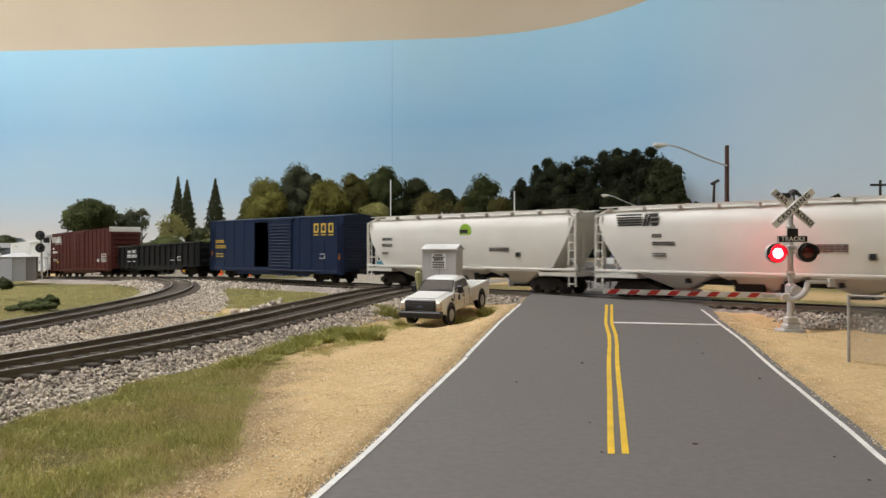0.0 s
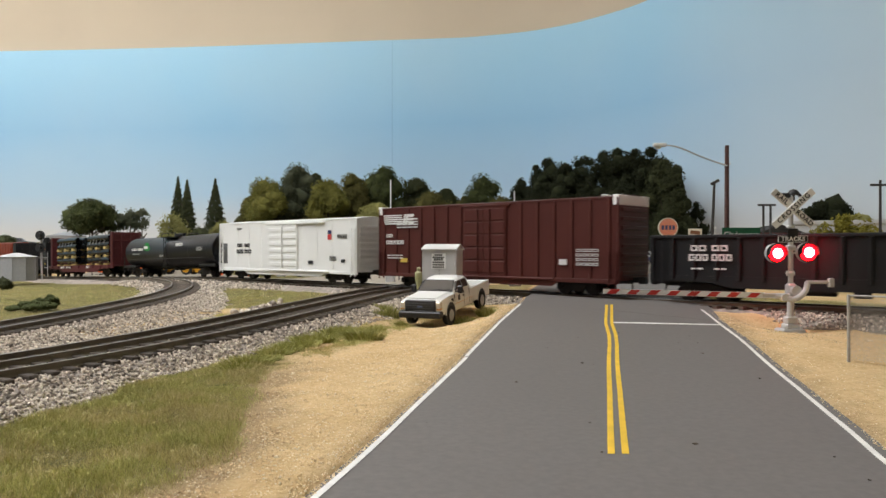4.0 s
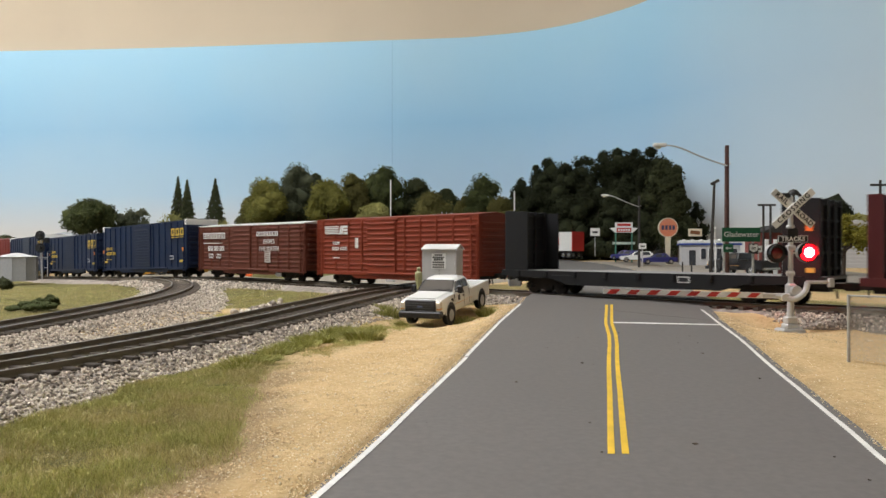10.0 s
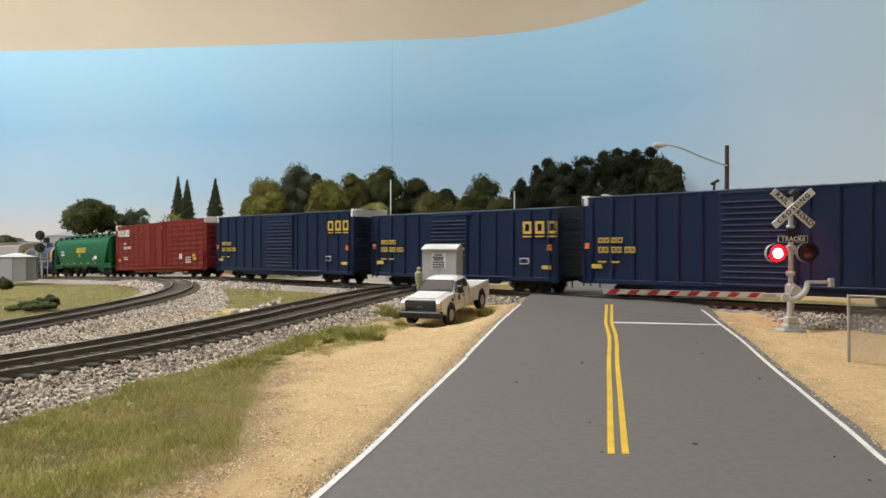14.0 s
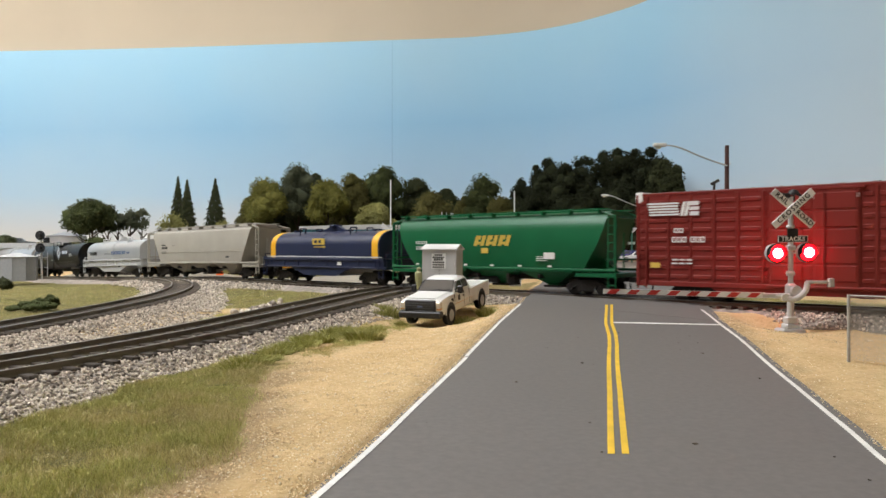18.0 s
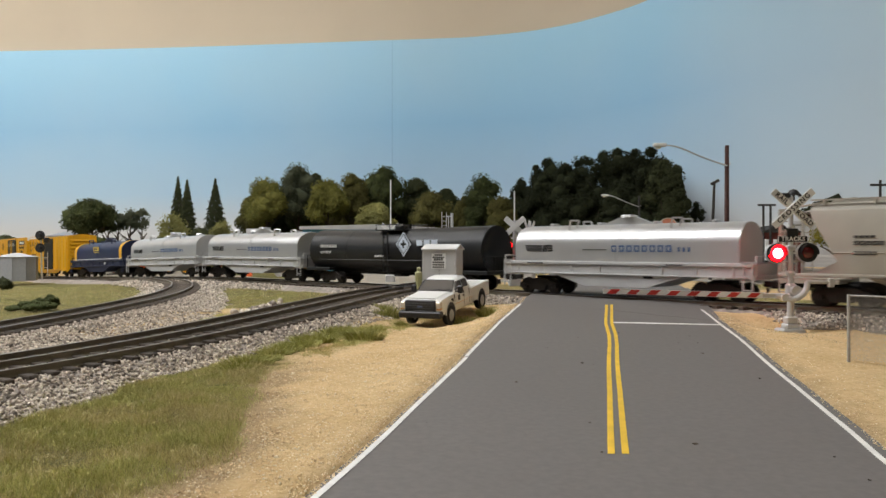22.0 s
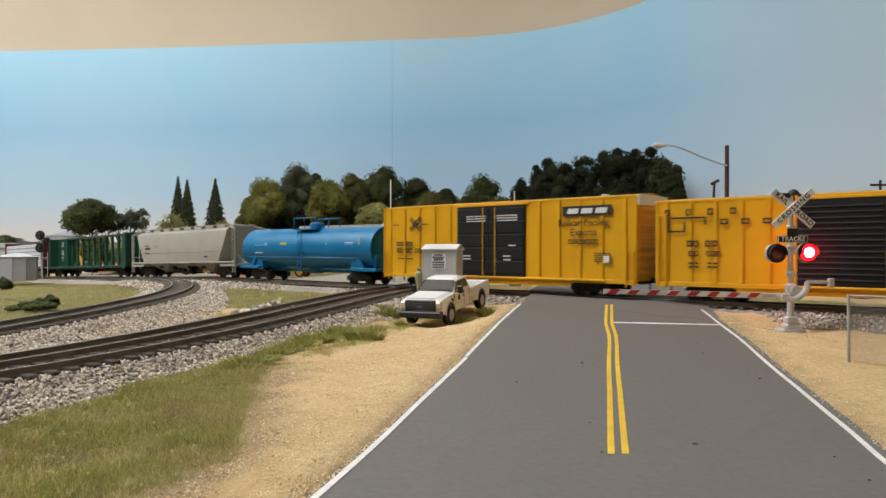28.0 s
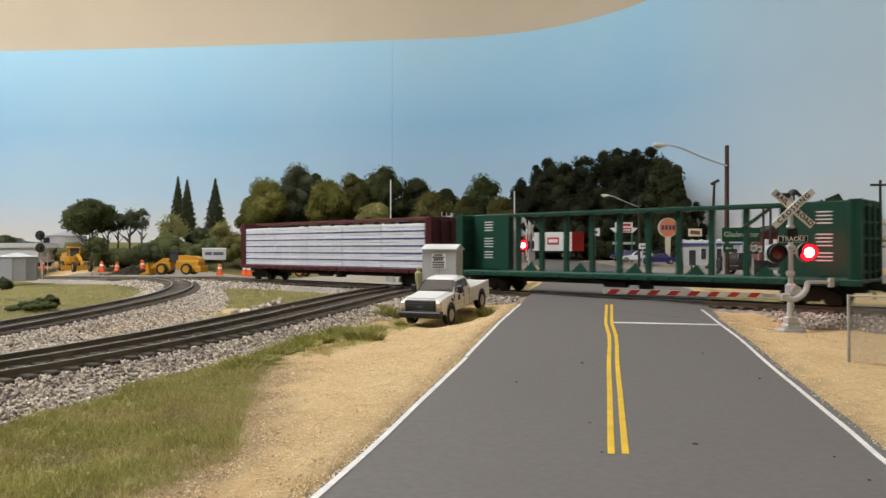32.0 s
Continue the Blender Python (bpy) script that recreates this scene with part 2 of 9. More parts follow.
# ---- the room and the painted backdrop ----
M_WALL = material("cream_wall_paint", (0.64, 0.535, 0.405), 0.8, vary=0.04, grain=0.6, blotch=0.05)
M_CEIL = material("ceiling_paint", (0.75, 0.7, 0.6), 0.85, vary=0.04, grain=0.8, blotch=0.05)
M_FLOOR = material("room_carpet", (0.22, 0.2, 0.18), 0.95, vary=0.2, grain=2.0, blotch=0.08)
M_FASCIA = material("fascia_board", (0.12, 0.1, 0.08), 0.6, vary=0.15, grain=1.0)


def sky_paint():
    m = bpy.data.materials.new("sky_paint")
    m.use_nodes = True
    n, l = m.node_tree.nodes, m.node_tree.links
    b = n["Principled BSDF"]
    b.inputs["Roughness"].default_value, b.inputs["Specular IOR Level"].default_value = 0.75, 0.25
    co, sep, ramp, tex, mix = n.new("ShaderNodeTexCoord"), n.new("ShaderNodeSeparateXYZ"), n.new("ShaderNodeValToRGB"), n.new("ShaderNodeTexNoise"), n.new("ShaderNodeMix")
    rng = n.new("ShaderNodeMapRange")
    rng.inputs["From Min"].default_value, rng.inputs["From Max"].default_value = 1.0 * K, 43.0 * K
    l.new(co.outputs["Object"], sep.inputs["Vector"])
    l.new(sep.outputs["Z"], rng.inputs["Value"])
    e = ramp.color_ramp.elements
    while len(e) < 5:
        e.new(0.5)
    # deeper at mid height, paler on top: the paint evens out lamp falloff
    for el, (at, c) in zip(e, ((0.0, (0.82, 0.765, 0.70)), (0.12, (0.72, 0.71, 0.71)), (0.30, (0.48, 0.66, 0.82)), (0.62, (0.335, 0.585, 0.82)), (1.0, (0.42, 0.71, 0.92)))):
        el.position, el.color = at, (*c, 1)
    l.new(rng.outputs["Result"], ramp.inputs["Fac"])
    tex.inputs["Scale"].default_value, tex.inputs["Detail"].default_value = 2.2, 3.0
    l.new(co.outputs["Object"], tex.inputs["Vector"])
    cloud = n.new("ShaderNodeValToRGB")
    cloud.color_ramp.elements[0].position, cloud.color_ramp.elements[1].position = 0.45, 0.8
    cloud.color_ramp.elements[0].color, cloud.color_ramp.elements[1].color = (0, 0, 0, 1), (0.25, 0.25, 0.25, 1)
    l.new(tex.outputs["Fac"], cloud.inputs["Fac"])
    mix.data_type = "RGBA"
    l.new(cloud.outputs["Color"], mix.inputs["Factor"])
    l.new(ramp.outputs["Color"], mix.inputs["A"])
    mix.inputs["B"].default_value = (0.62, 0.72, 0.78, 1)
    # painted pale haze to the east, strengthened to make up for weaker lamplight there
    haze_lift, east = n.new("ShaderNodeMix"), n.new("ShaderNodeMapRange")
    haze_lift.data_type = "RGBA"
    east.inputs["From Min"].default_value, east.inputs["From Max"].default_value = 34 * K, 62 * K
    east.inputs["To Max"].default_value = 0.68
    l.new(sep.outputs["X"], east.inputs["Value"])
    l.new(east.outputs["Result"], haze_lift.inputs["Factor"])
    l.new(mix.outputs["Result"], haze_lift.inputs["A"])
    haze_lift.inputs["B"].default_value = (0.72, 0.80, 0.85, 1)
    l.new(haze_lift.outputs["Result"], b.inputs["Base Color"])
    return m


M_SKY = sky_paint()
BACK = curve_through([(-640, 170, 0), (-300, 165, 0), (-100, 158.5, 0), (-10, 149.6, 0), (10, 146, 0), (22, 140, 0), (31, 130.5, 0), (38.5, 119, 0), (60, 96, 0), (200, -47, 0), (520, -374, 0)], 3.0)


def wall_strip(line, off0, off1, z0, z1):
    sh = Shape()
    for i, p in enumerate(line):
        q = line[min(i + 1, len(line) - 1)] - line[max(i - 1, 0)]
        a = Vector((-q.y, q.x, 0)).normalized()
        for o, z in ((off0, z0), (off1, z0), (off1, z1), (off0, z1)):
            sh.v.append((p.x + a.x * o, p.y + a.y * o, z))
    for i in range(len(line) - 1):
        for j in range(4):
            k = (j + 1) % 4
            sh.f.append((i * 4 + j, i * 4 + k, i * 4 + 4 + k, i * 4 + 4 + j))
    n = len(sh.v)
    sh.f += [(0, 1, 2, 3), (n - 1, n - 2, n - 3, n - 4)]
    return sh


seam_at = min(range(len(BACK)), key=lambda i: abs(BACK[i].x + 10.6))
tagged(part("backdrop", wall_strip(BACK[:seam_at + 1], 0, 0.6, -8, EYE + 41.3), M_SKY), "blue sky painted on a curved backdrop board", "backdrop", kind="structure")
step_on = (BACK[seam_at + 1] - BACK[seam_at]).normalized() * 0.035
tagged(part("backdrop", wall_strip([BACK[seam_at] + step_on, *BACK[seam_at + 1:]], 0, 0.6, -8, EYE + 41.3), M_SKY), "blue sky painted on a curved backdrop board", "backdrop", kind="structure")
FLOOR_Z, TOP_Z = -1.15 / K, CEILING / K
tagged(part("wall_north", wall_strip(BACK, 1.2, 12, FLOOR_Z, TOP_Z), M_WALL), "cream painted room wall behind the backdrop", "wall", kind="structure")
tagged(part("floor", Shape().box(-660, 560, -430, 200, FLOOR_Z - 8, FLOOR_Z), M_FLOOR), "grey-brown carpeted basement floor", "floor", kind="structure")
tagged(part("ceiling", Shape().box(-660, 560, -430, 200, TOP_Z, TOP_Z + 8), M_CEIL), "off-white painted basement ceiling", "ceiling", kind="structure")
tagged(part("wall_south", Shape().box(-660, 560, -442, -430, FLOOR_Z, TOP_Z), M_WALL), "cream painted basement wall", "wall", kind="structure")
tagged(part("wall_west", Shape().box(-672, -660, -430, 200, FLOOR_Z, TOP_Z), M_WALL), "cream painted basement wall", "wall", kind="structure")
M_FIT = material("white_enamel", (0.8, 0.8, 0.78), 0.4, vary=0.03)
M_GLOW = material("lit_tube", (1.0, 0.96, 0.88), 0.5, vary=0.0, emit=6.0)
for lx, ly, power in LAMPS:
    fit = thing("ceiling_light", pose(lx, ly, CEILING), "white enamel fluorescent ceiling fitting, switched on", "ceiling light", "ceiling lights of the room")
    part("housing", Shape().soft(-54, 54, -14, 14, -4.0, -0.05, 1.0), M_FIT, fit)
    for ty in (-7, 7):
        part("tube", Shape().rod((-50, ty, -5.2), (50, ty, -5.2), 1.1, 10), M_GLOW, fit, "glowing fluorescent tube")

# ---- the ground of the layout ----


def ground_paint():
    """Sand by the road and the yard, turf over the fields and the hill, by zone of the plan."""
    m = bpy.data.materials.new("scenic_ground")
    m.use_nodes = True
    n, l = m.node_tree.nodes, m.node_tree.links
    b = n["Principled BSDF"]
    b.inputs["Roughness"].default_value, b.inputs["Specular IOR Level"].default_value = 0.95, 0.15
    co = n.new("ShaderNodeTexCoord")

    def ramp(scale, detail, stops):
        tex, r = n.new("ShaderNodeTexNoise"), n.new("ShaderNodeValToRGB")
        tex.inputs["Scale"].default_value, tex.inputs["Detail"].default_value, tex.inputs["Roughness"].default_value = scale, detail, 0.7
        l.new(co.outputs["Object"], tex.inputs["Vector"])
        while len(r.color_ramp.elements) < len(stops):
            r.color_ramp.elements.new(0.5)
        for el, (at, c) in zip(r.color_ramp.elements, stops):
            el.position, el.color = at, (*c, 1)
        l.new(tex.outputs["Fac"], r.inputs["Fac"])
        return r.outputs["Color"], tex.outputs["Fac"]

    sand, h1 = ramp(620, 7, ((0.25, (0.54, 0.36, 0.175)), (0.5, (0.74, 0.535, 0.285)), (0.75, (0.85, 0.66, 0.39))))
    stain, _ = ramp(48, 6, ((0.40, (1, 1, 1)), (0.72, (0.74, 0.66, 0.55))))
    turf, h2 = ramp(420, 6, ((0.25, (0.11, 0.10, 0.038)), (0.5, (0.19, 0.165, 0.064)), (0.75, (0.30, 0.25, 0.112))))
    patch, _ = ramp(34, 5, ((0.36, (0.70, 0.80, 0.66)), (0.5, (1, 1, 1)), (0.64, (1.0, 0.93, 0.82))))
    pmix = n.new("ShaderNodeMix")
    pmix.data_type, pmix.blend_type = "RGBA", "MULTIPLY"
    pmix.inputs["Factor"].default_value = 0.9
    l.new(turf, pmix.inputs["A"])
    l.new(patch, pmix.inputs["B"])
    turf = pmix.outputs["Result"]
    att = n.new("ShaderNodeAttribute")
    att.attribute_name = "turf"
    mul, mix = n.new("ShaderNodeMix"), n.new("ShaderNodeMix")
    mul.data_type = mix.data_type = "RGBA"
    mul.blend_type = "MULTIPLY"
    mul.inputs["Factor"].default_value = 0.6
    l.new(sand, mul.inputs["A"])
    l.new(stain, mul.inputs["B"])
    l.new(att.outputs["Fac"], mix.inputs["Factor"])
    soil, _ = ramp(700, 6, ((0.3, (0.21, 0.135, 0.072)), (0.5, (0.36, 0.25, 0.14)), (0.72, (0.55, 0.42, 0.25))))
    dirt, dmix = n.new("ShaderNodeAttribute"), n.new("ShaderNodeMix")
    dirt.attribute_name = "dirt"
    dmix.data_type = "RGBA"
    l.new(dirt.outputs["Fac"], dmix.inputs["Factor"])
    l.new(mul.outputs["Result"], dmix.inputs["A"])
    l.new(soil, dmix.inputs["B"])
    l.new(dmix.outputs["Result"], mix.inputs["A"])
    l.new(turf, mix.inputs["B"])
    l.new(mix.outputs["Result"], b.inputs["Base Color"])
    bp = n.new("ShaderNodeBump")
    bp.inputs["Strength"].default_value, bp.inputs["Distance"].default_value = 0.8, 0.0015
    lump, _ = ramp(130, 5, ((0.3, (0, 0, 0)), (0.7, (1, 1, 1))))
    wide = n.new("ShaderNodeBump")
    wide.inputs["Strength"].default_value, wide.inputs["Distance"].default_value = 0.6, 0.0022
    l.new(lump, wide.inputs["Height"])
    l.new(wide.outputs["Normal"], bp.inputs["Normal"])
    l.new(h1, bp.inputs["Height"])
    l.new(bp.outputs["Normal"], b.inputs["Normal"])
    return m


def turf_at(x, y):
    """How far the ground is turfed: 0 sand, 1 grass."""
    wob = 1.4 * noise.noise((x * 0.35, y * 0.35, 5)) + 0.6 * noise.noise((x * 1.3, y * 1.3, 2))
    edge = x - road_mid(y)
    if y < 42:
        if edge > 4:
            i = int(np.argmin((_mx - x) ** 2 + (_my - y) ** 2))
            return smooth(2.0, 3.5, (y - _my[i]) * 0.73 + (x - _mx[i]) * 0.68 + 0.5 * wob)
        left = lerp(y, [8, 11, 13.4, 18.7, 22.3, 29, 36], [-6.8, -6.8, -6.95, -9.0, -9.5, -8.9, -8.2])
        return smooth(0.6, -0.5, edge - left + 0.35 * wob) * (1 - 0.75 * smooth(21.8, 23.6, y + 0.5 * wob) * smooth(-16.5, -14.0, x + 0.18 * (y - 24)))
    i = int(np.argmin((_mx - x) ** 2 + (_my - y) ** 2))
    far = (y - _my[i]) * 0.73 + (x - _mx[i]) * 0.68
    if far < 0:
        return 1.0
    if x < -6:
        return smooth(15, 18, far + wob)
    if -5.3 < edge < 6.5 or (edge > 0 and y < 118 and far > (16 if x < 22 else 30 if y > 62 else 90)):
        return 0.0
    return smooth(1.8, 3.2, far + 0.6 * wob) * (0.85 if far < 14 else smooth(20, 27, far) + 0.0)


def dirt_at(x, y):
    """Bare brown soil along the edge of the near turf and beside the asphalt."""
    if not 9 < y < 36:
        return 0.0
    edge = x - road_mid(y)
    spot = noise.noise((x * 0.9, y * 0.9, 14)) + 0.5 * noise.noise((x * 2.3, y * 2.3, 6))
    if edge > 4:
        return 0.45 * smooth(0.9, 0.2, beyond_road(x, y) + 0.7 * spot)
    left = lerp(y, [8, 11, 13.4, 18.7, 22.3, 29, 36], [-6.8, -6.8, -6.95, -9.0, -9.5, -8.9, -8.2])
    strip = smooth(1.15, 0.1, abs(edge - left - 0.35 + 0.9 * spot)) * smooth(24, 21, y) * 0.8
    return max(strip, 0.35 * smooth(0.5, 0.1, beyond_road(x, y) + 0.6 * spot))


xs = np.unique(np.concatenate([np.arange(-640, -90, 8.0), np.arange(-90, -30, 3.0), np.arange(-30, -13, 0.8), np.arange(-13, 12, 0.4), np.arange(12, 26, 0.8), np.arange(26, 80, 3.0), np.arange(80, 530, 8.0)]))
ys = np.unique(np.concatenate([np.arange(-420, -20, 8.0), np.arange(-20, 6, 4.0), np.arange(6, 9, 0.8), np.arange(9, 40, 0.5), np.arange(40, 62, 0.8), np.arange(62, 150, 2.0), np.arange(150, 185, 8.0)]))


def on_layout(x, y):
    """The plan of the tabletop: a broad shelf along the backdrop and along both arms of the line."""
    i = int(np.argmin((_mx - x) ** 2 + (_my - y) ** 2))
    d = math.hypot(_mx[i] - x, _my[i] - y)
    return d < 60 or (y > 4 and -90 < x < 70)


sheet = Shape()
index, weights, soiled = {}, [], []
for iy, gy in enumerate(ys):
    for ix, gx in enumerate(xs):
        if on_layout(gx, gy):
            index[ix, iy] = len(sheet.v)
            inside = -95 < gx < 80 and 0 < gy < 175
            sheet.v.append((gx, gy, ground_z(gx, gy) if inside else min(-1.3, float(np.interp(gy, [0, 175], [-1.3, -1.3])))))
            weights.append(turf_at(gx, gy) if inside else 1.0)
            soiled.append(dirt_at(gx, gy) if inside else 0.0)
for ix, iy in list(index):
    q = [index.get(k) for k in ((ix, iy), (ix + 1, iy), (ix + 1, iy + 1), (ix, iy + 1))]
    if None not in q:
        sheet.f.append(tuple(q))
me = sheet.mesh("ground")
att = me.attributes.new("turf", "FLOAT", "POINT")
att.data.foreach_set("value", weights)
me.attributes.new("dirt", "FLOAT", "POINT").data.foreach_set("value", soiled)
M_GROUND = ground_paint()
ground = part("ground", me, M_GROUND)
ground.modifiers.new("thick", "SOLIDIFY").thickness = 0.02
ground.modifiers["thick"].offset = -1
tagged(ground, "sandy layout ground with dry turf and a low hill", "ground", kind="structure")

# ---- road ----
M_ASPHALT = material("asphalt", (0.138, 0.125, 0.115), 0.7, vary=0.10, grain=70, blotch=0.4, bump=0.06, second=(0.116, 0.105, 0.097))
M_WHITE = material("white_road_paint", (0.74, 0.72, 0.68), 0.7, vary=0.12, grain=20)
M_YELLOW = material("yellow_road_paint", (0.72, 0.46, 0.03), 0.65, vary=0.12, grain=20)


def ribbon(y0, y1, off0, off1, lift, thick=0.0, step=0.5, bend=None):
    sh = Shape()
    n = int((y1 - y0) / step) + 1
    for i in range(n + 1):
        y = y0 + (y1 - y0) * i / n
        c = road_mid(y) + (bend(y) if bend else 0)
        for o in (off0, off1):
            sh.v.append((c + (o(y) if callable(o) else o), y, road_z(y) + lift))
    sh.f = [(2 * i, 2 * i + 1, 2 * i + 3, 2 * i + 2) for i in range(n)]
    if thick:
        k = len(sh.v)
        sh.v += [(x, y, z - thick) for x, y, z in sh.v]
        sh.f += [(k + 2 * i + 2, k + 2 * i + 3, k + 2 * i + 1, k + 2 * i) for i in range(n)]
        sh.f += [(2 * i, 2 * i + 2, k + 2 * i + 2, k + 2 * i) for i in range(n)] + [(2 * i + 3, 2 * i + 1, k + 2 * i + 1, k + 2 * i + 3) for i in range(n)]
        sh.f += [(0, k, k + 1, 1), (2 * n, 2 * n + 1, k + 2 * n + 1, k + 2 * n)]
    return sh


road = tagged(part("road", ribbon(4, 37.4, lambda y: line_left(y) - 0.16, lambda y: line_right(y) + 0.28, 0.0, 0.12), M_ASPHALT), "grey two-lane asphalt road with painted lines", "road", kind="structure")
M_CROSS = material("crossing_panel", (0.10, 0.095, 0.095), 0.75, vary=0.12, grain=20)
road2 = ribbon(44.0, 138, -4.9, 4.9, 0.0, 0.12)
part("road_slab", road2, M_ASPHALT, road)


def skew(points, z=None):
    """A flat plate through plan points, 0.1 thick, top on the road."""
    sh = Shape()
    n = len(points)
    sh.v = [(x, y, road_z(y) if z is None else z) for x, y in points] + [(x, y, (road_z(y) if z is None else z) - 0.12) for x, y in points]
    sh.f = [tuple(range(n)), tuple(range(2 * n - 1, n - 1, -1))] + [(i, n + i, n + (i + 1) % n, (i + 1) % n) for i in range(n)]
    return sh


def beside_road(off, side):
    """Where a line beside the track, off metres from its middle, meets the road's edge."""
    best = min(np.arange(-16, 16, 0.05), key=lambda s: abs(main_side(s, off)[0] - road_mid(main_side(s, off)[1]) - side))
    return main_side(best, off)


n1, n2 = beside_road(-0.98, -4.46), beside_road(-0.98, 4.46)
part("road_slab", skew([(road_mid(36.9) - 4.46, 36.9), (road_mid(30.0) + 4.46, 30.0), n2[:2], n1[:2]], None), M_ASPHALT, road)
f1, f2 = beside_road(0.98, -4.9), beside_road(0.98, 4.9)
part("road_slab", skew([f1[:2], f2[:2], (road_mid(44.2) + 4.9, 44.2), (road_mid(48) + 4.9, 48.0), (road_mid(52.0) - 4.9, 52.0)], -0.03), M_ASPHALT, road)
g1, g2, g3, g4 = beside_road(-0.55, -4.7), beside_road(-0.55, 4.7), beside_road(0.55, 4.8), beside_road(0.55, -4.8)
part("crossing_panel", skew([g1[:2], g2[:2], g3[:2], g4[:2]], 0.0), M_CROSS, road, "dark panel between the rails")

# painted lines
for edge, y0, y1 in ((line_left, 4, 22.15), (line_left, 22.3, 35.7), (line_right, 4, 33.6)):
    part("edge_line", ribbon(y0, y1, lambda y: edge(y) - 0.058, lambda y: edge(y) + 0.058, 0.012), M_WHITE, road)
for o in (-0.02, 0.215):
    part("centre_line", ribbon(12.45, 35.4, o - 0.06, o + 0.06, 0.012, bend=lambda y: lerp(y, [12.4, 17.5, 24.5, 26.5, 29.5, 36], [-0.07, 0.0, 0.03, 0.0, -0.16, -0.24])), M_YELLOW, road)
stop = Shape()
for x, y in ((0.22, 29.55), (4.2, 28.9), (4.2, 29.22), (0.22, 29.87)):
    stop.v.append((road_mid(29.3) + x, y, road_z(y) + 0.012))
stop.f = [(0, 1, 2, 3)]
part("stop_line", stop, M_WHITE, road)

# ---- tracks ----
M_RAIL = material("weathered_rail", (0.145, 0.117, 0.085), 0.65, 0.1, vary=0.4, grain=9, second=(0.20, 0.165, 0.10), blotch=1.6)
M_SHINE = material("polished_rail_head", (0.36, 0.33, 0.30), 0.38, 0.8, vary=0.15, grain=10)
M_TIE = material("tie_brown", (0.085, 0.066, 0.05), 0.9, vary=0.3, grain=14, per=0.25, bump=0.4)
M_BED = material("ballast_bed", (0.30, 0.255, 0.215), 0.95, vary=0.45, grain=26, bump=0.9)


def sweep(line, profile):
    """Draws a profile (across, up) along a line of points."""
    sh = Shape()
    rings = []
    for i, p in enumerate(line):
        q = line[min(i + 1, len(line) - 1)] - line[max(i - 1, 0)]
        a = Vector((-q.y, q.x, 0)).normalized()
        rings.append([(p.x + a.x * o, p.y + a.y * o, p.z + z) for o, z in profile])
    return sh.loft(rings)


RAIL = lambda o: [(o - 0.09, -0.22), (o + 0.09, -0.22), (o + 0.025, -0.17), (o + 0.025, -0.05), (o + 0.045, -0.02), (o - 0.045, -0.02), (o - 0.025, -0.05), (o - 0.025, -0.17)]
HEAD = lambda o: [(o - 0.045, -0.025), (o + 0.045, -0.025), (o + 0.04, 0.0), (o - 0.04, 0.0)]
MAIN = [main_at(s)[0] for s in np.arange(-555, -40, 5.0)] + [main_at(s)[0] for s in np.arange(-40, 130, 0.7)] + [main_at(s)[0] for s in np.arange(130, 630, 5.0)]
TRACKS = {}
for name, line, offs, label in (("main_track", MAIN, (-0.76, 0.76), "main line track of brown rails on dark ties"), ("branch_track", BRANCH, (-0.76, 0.76, 2.05), "branch track with a third switch rail"), ("loop_track", LOOP, (-0.76, 0.76), "curved connecting track on pale ballast")):
    tr = tagged(new(name), label, "railway track", kind="structure")
    TRACKS[name] = tr
    for o in offs:
        r = part("rail", sweep(line, RAIL(o)), M_RAIL, tr)
        part("rail_head", sweep(line, HEAD(o)), M_SHINE, r)
ME_TIE = fix(Shape().soft(-0.13, 0.13, -1.36, 1.36, -0.40, -0.165, 0.03).mesh("tie"))
ME_TIE_LONG = fix(Shape().soft(-0.13, 0.13, -1.36, 2.76, -0.40, -0.165, 0.03).mesh("tie"))
for me in (ME_TIE, ME_TIE_LONG):
    me.materials.append(M_TIE)


def ties_along(name, points, me):
    for i in range(len(points) - 1):
        p, q = points[i], points[i + 1]
        a = math.degrees(math.atan2(q.y - p.y, q.x - p.x))
        part("tie", me, M_TIE, TRACKS[name], at=P(p.x, p.y, p.z, a + random.uniform(-1.5, 1.5)))


def evenly(line, gap, start=0.0, end=1e9):
    out, run_, nxt = [], 0.0, start
    for a, b in zip(line, line[1:]):
        d = (b - a).length
        while nxt <= run_ + d and nxt < end:
            out.append(a + (b - a) * ((nxt - run_) / d))
            nxt += gap
        run_ += d
    return out


ties_along("branch_track", evenly(BRANCH, 0.62, 4, 75), ME_TIE_LONG)
ties_along("loop_track", evenly(LOOP, 0.62, 6, 95), ME_TIE)
ties_along("main_track", [main_at(s)[0] for s in np.arange(-27, -3.2, 0.62)] + [main_at(s)[0] for s in np.arange(8.8, 60, 0.62)], ME_TIE)
rest = Shape()
for s in list(np.arange(-120, -27.5, 0.7)) + list(np.arange(60.5, 135, 0.7)):
    p, a = main_at(s)
    rest.box(-0.13, 0.13, -1.3, 1.3, -0.4, -0.215, Matrix.Translation(p) @ Matrix.Rotation(a + math.pi / 2, 4, "Z"))
tagged(part("ties_far", rest, M_TIE, TRACKS["main_track"]), kind="stuff")

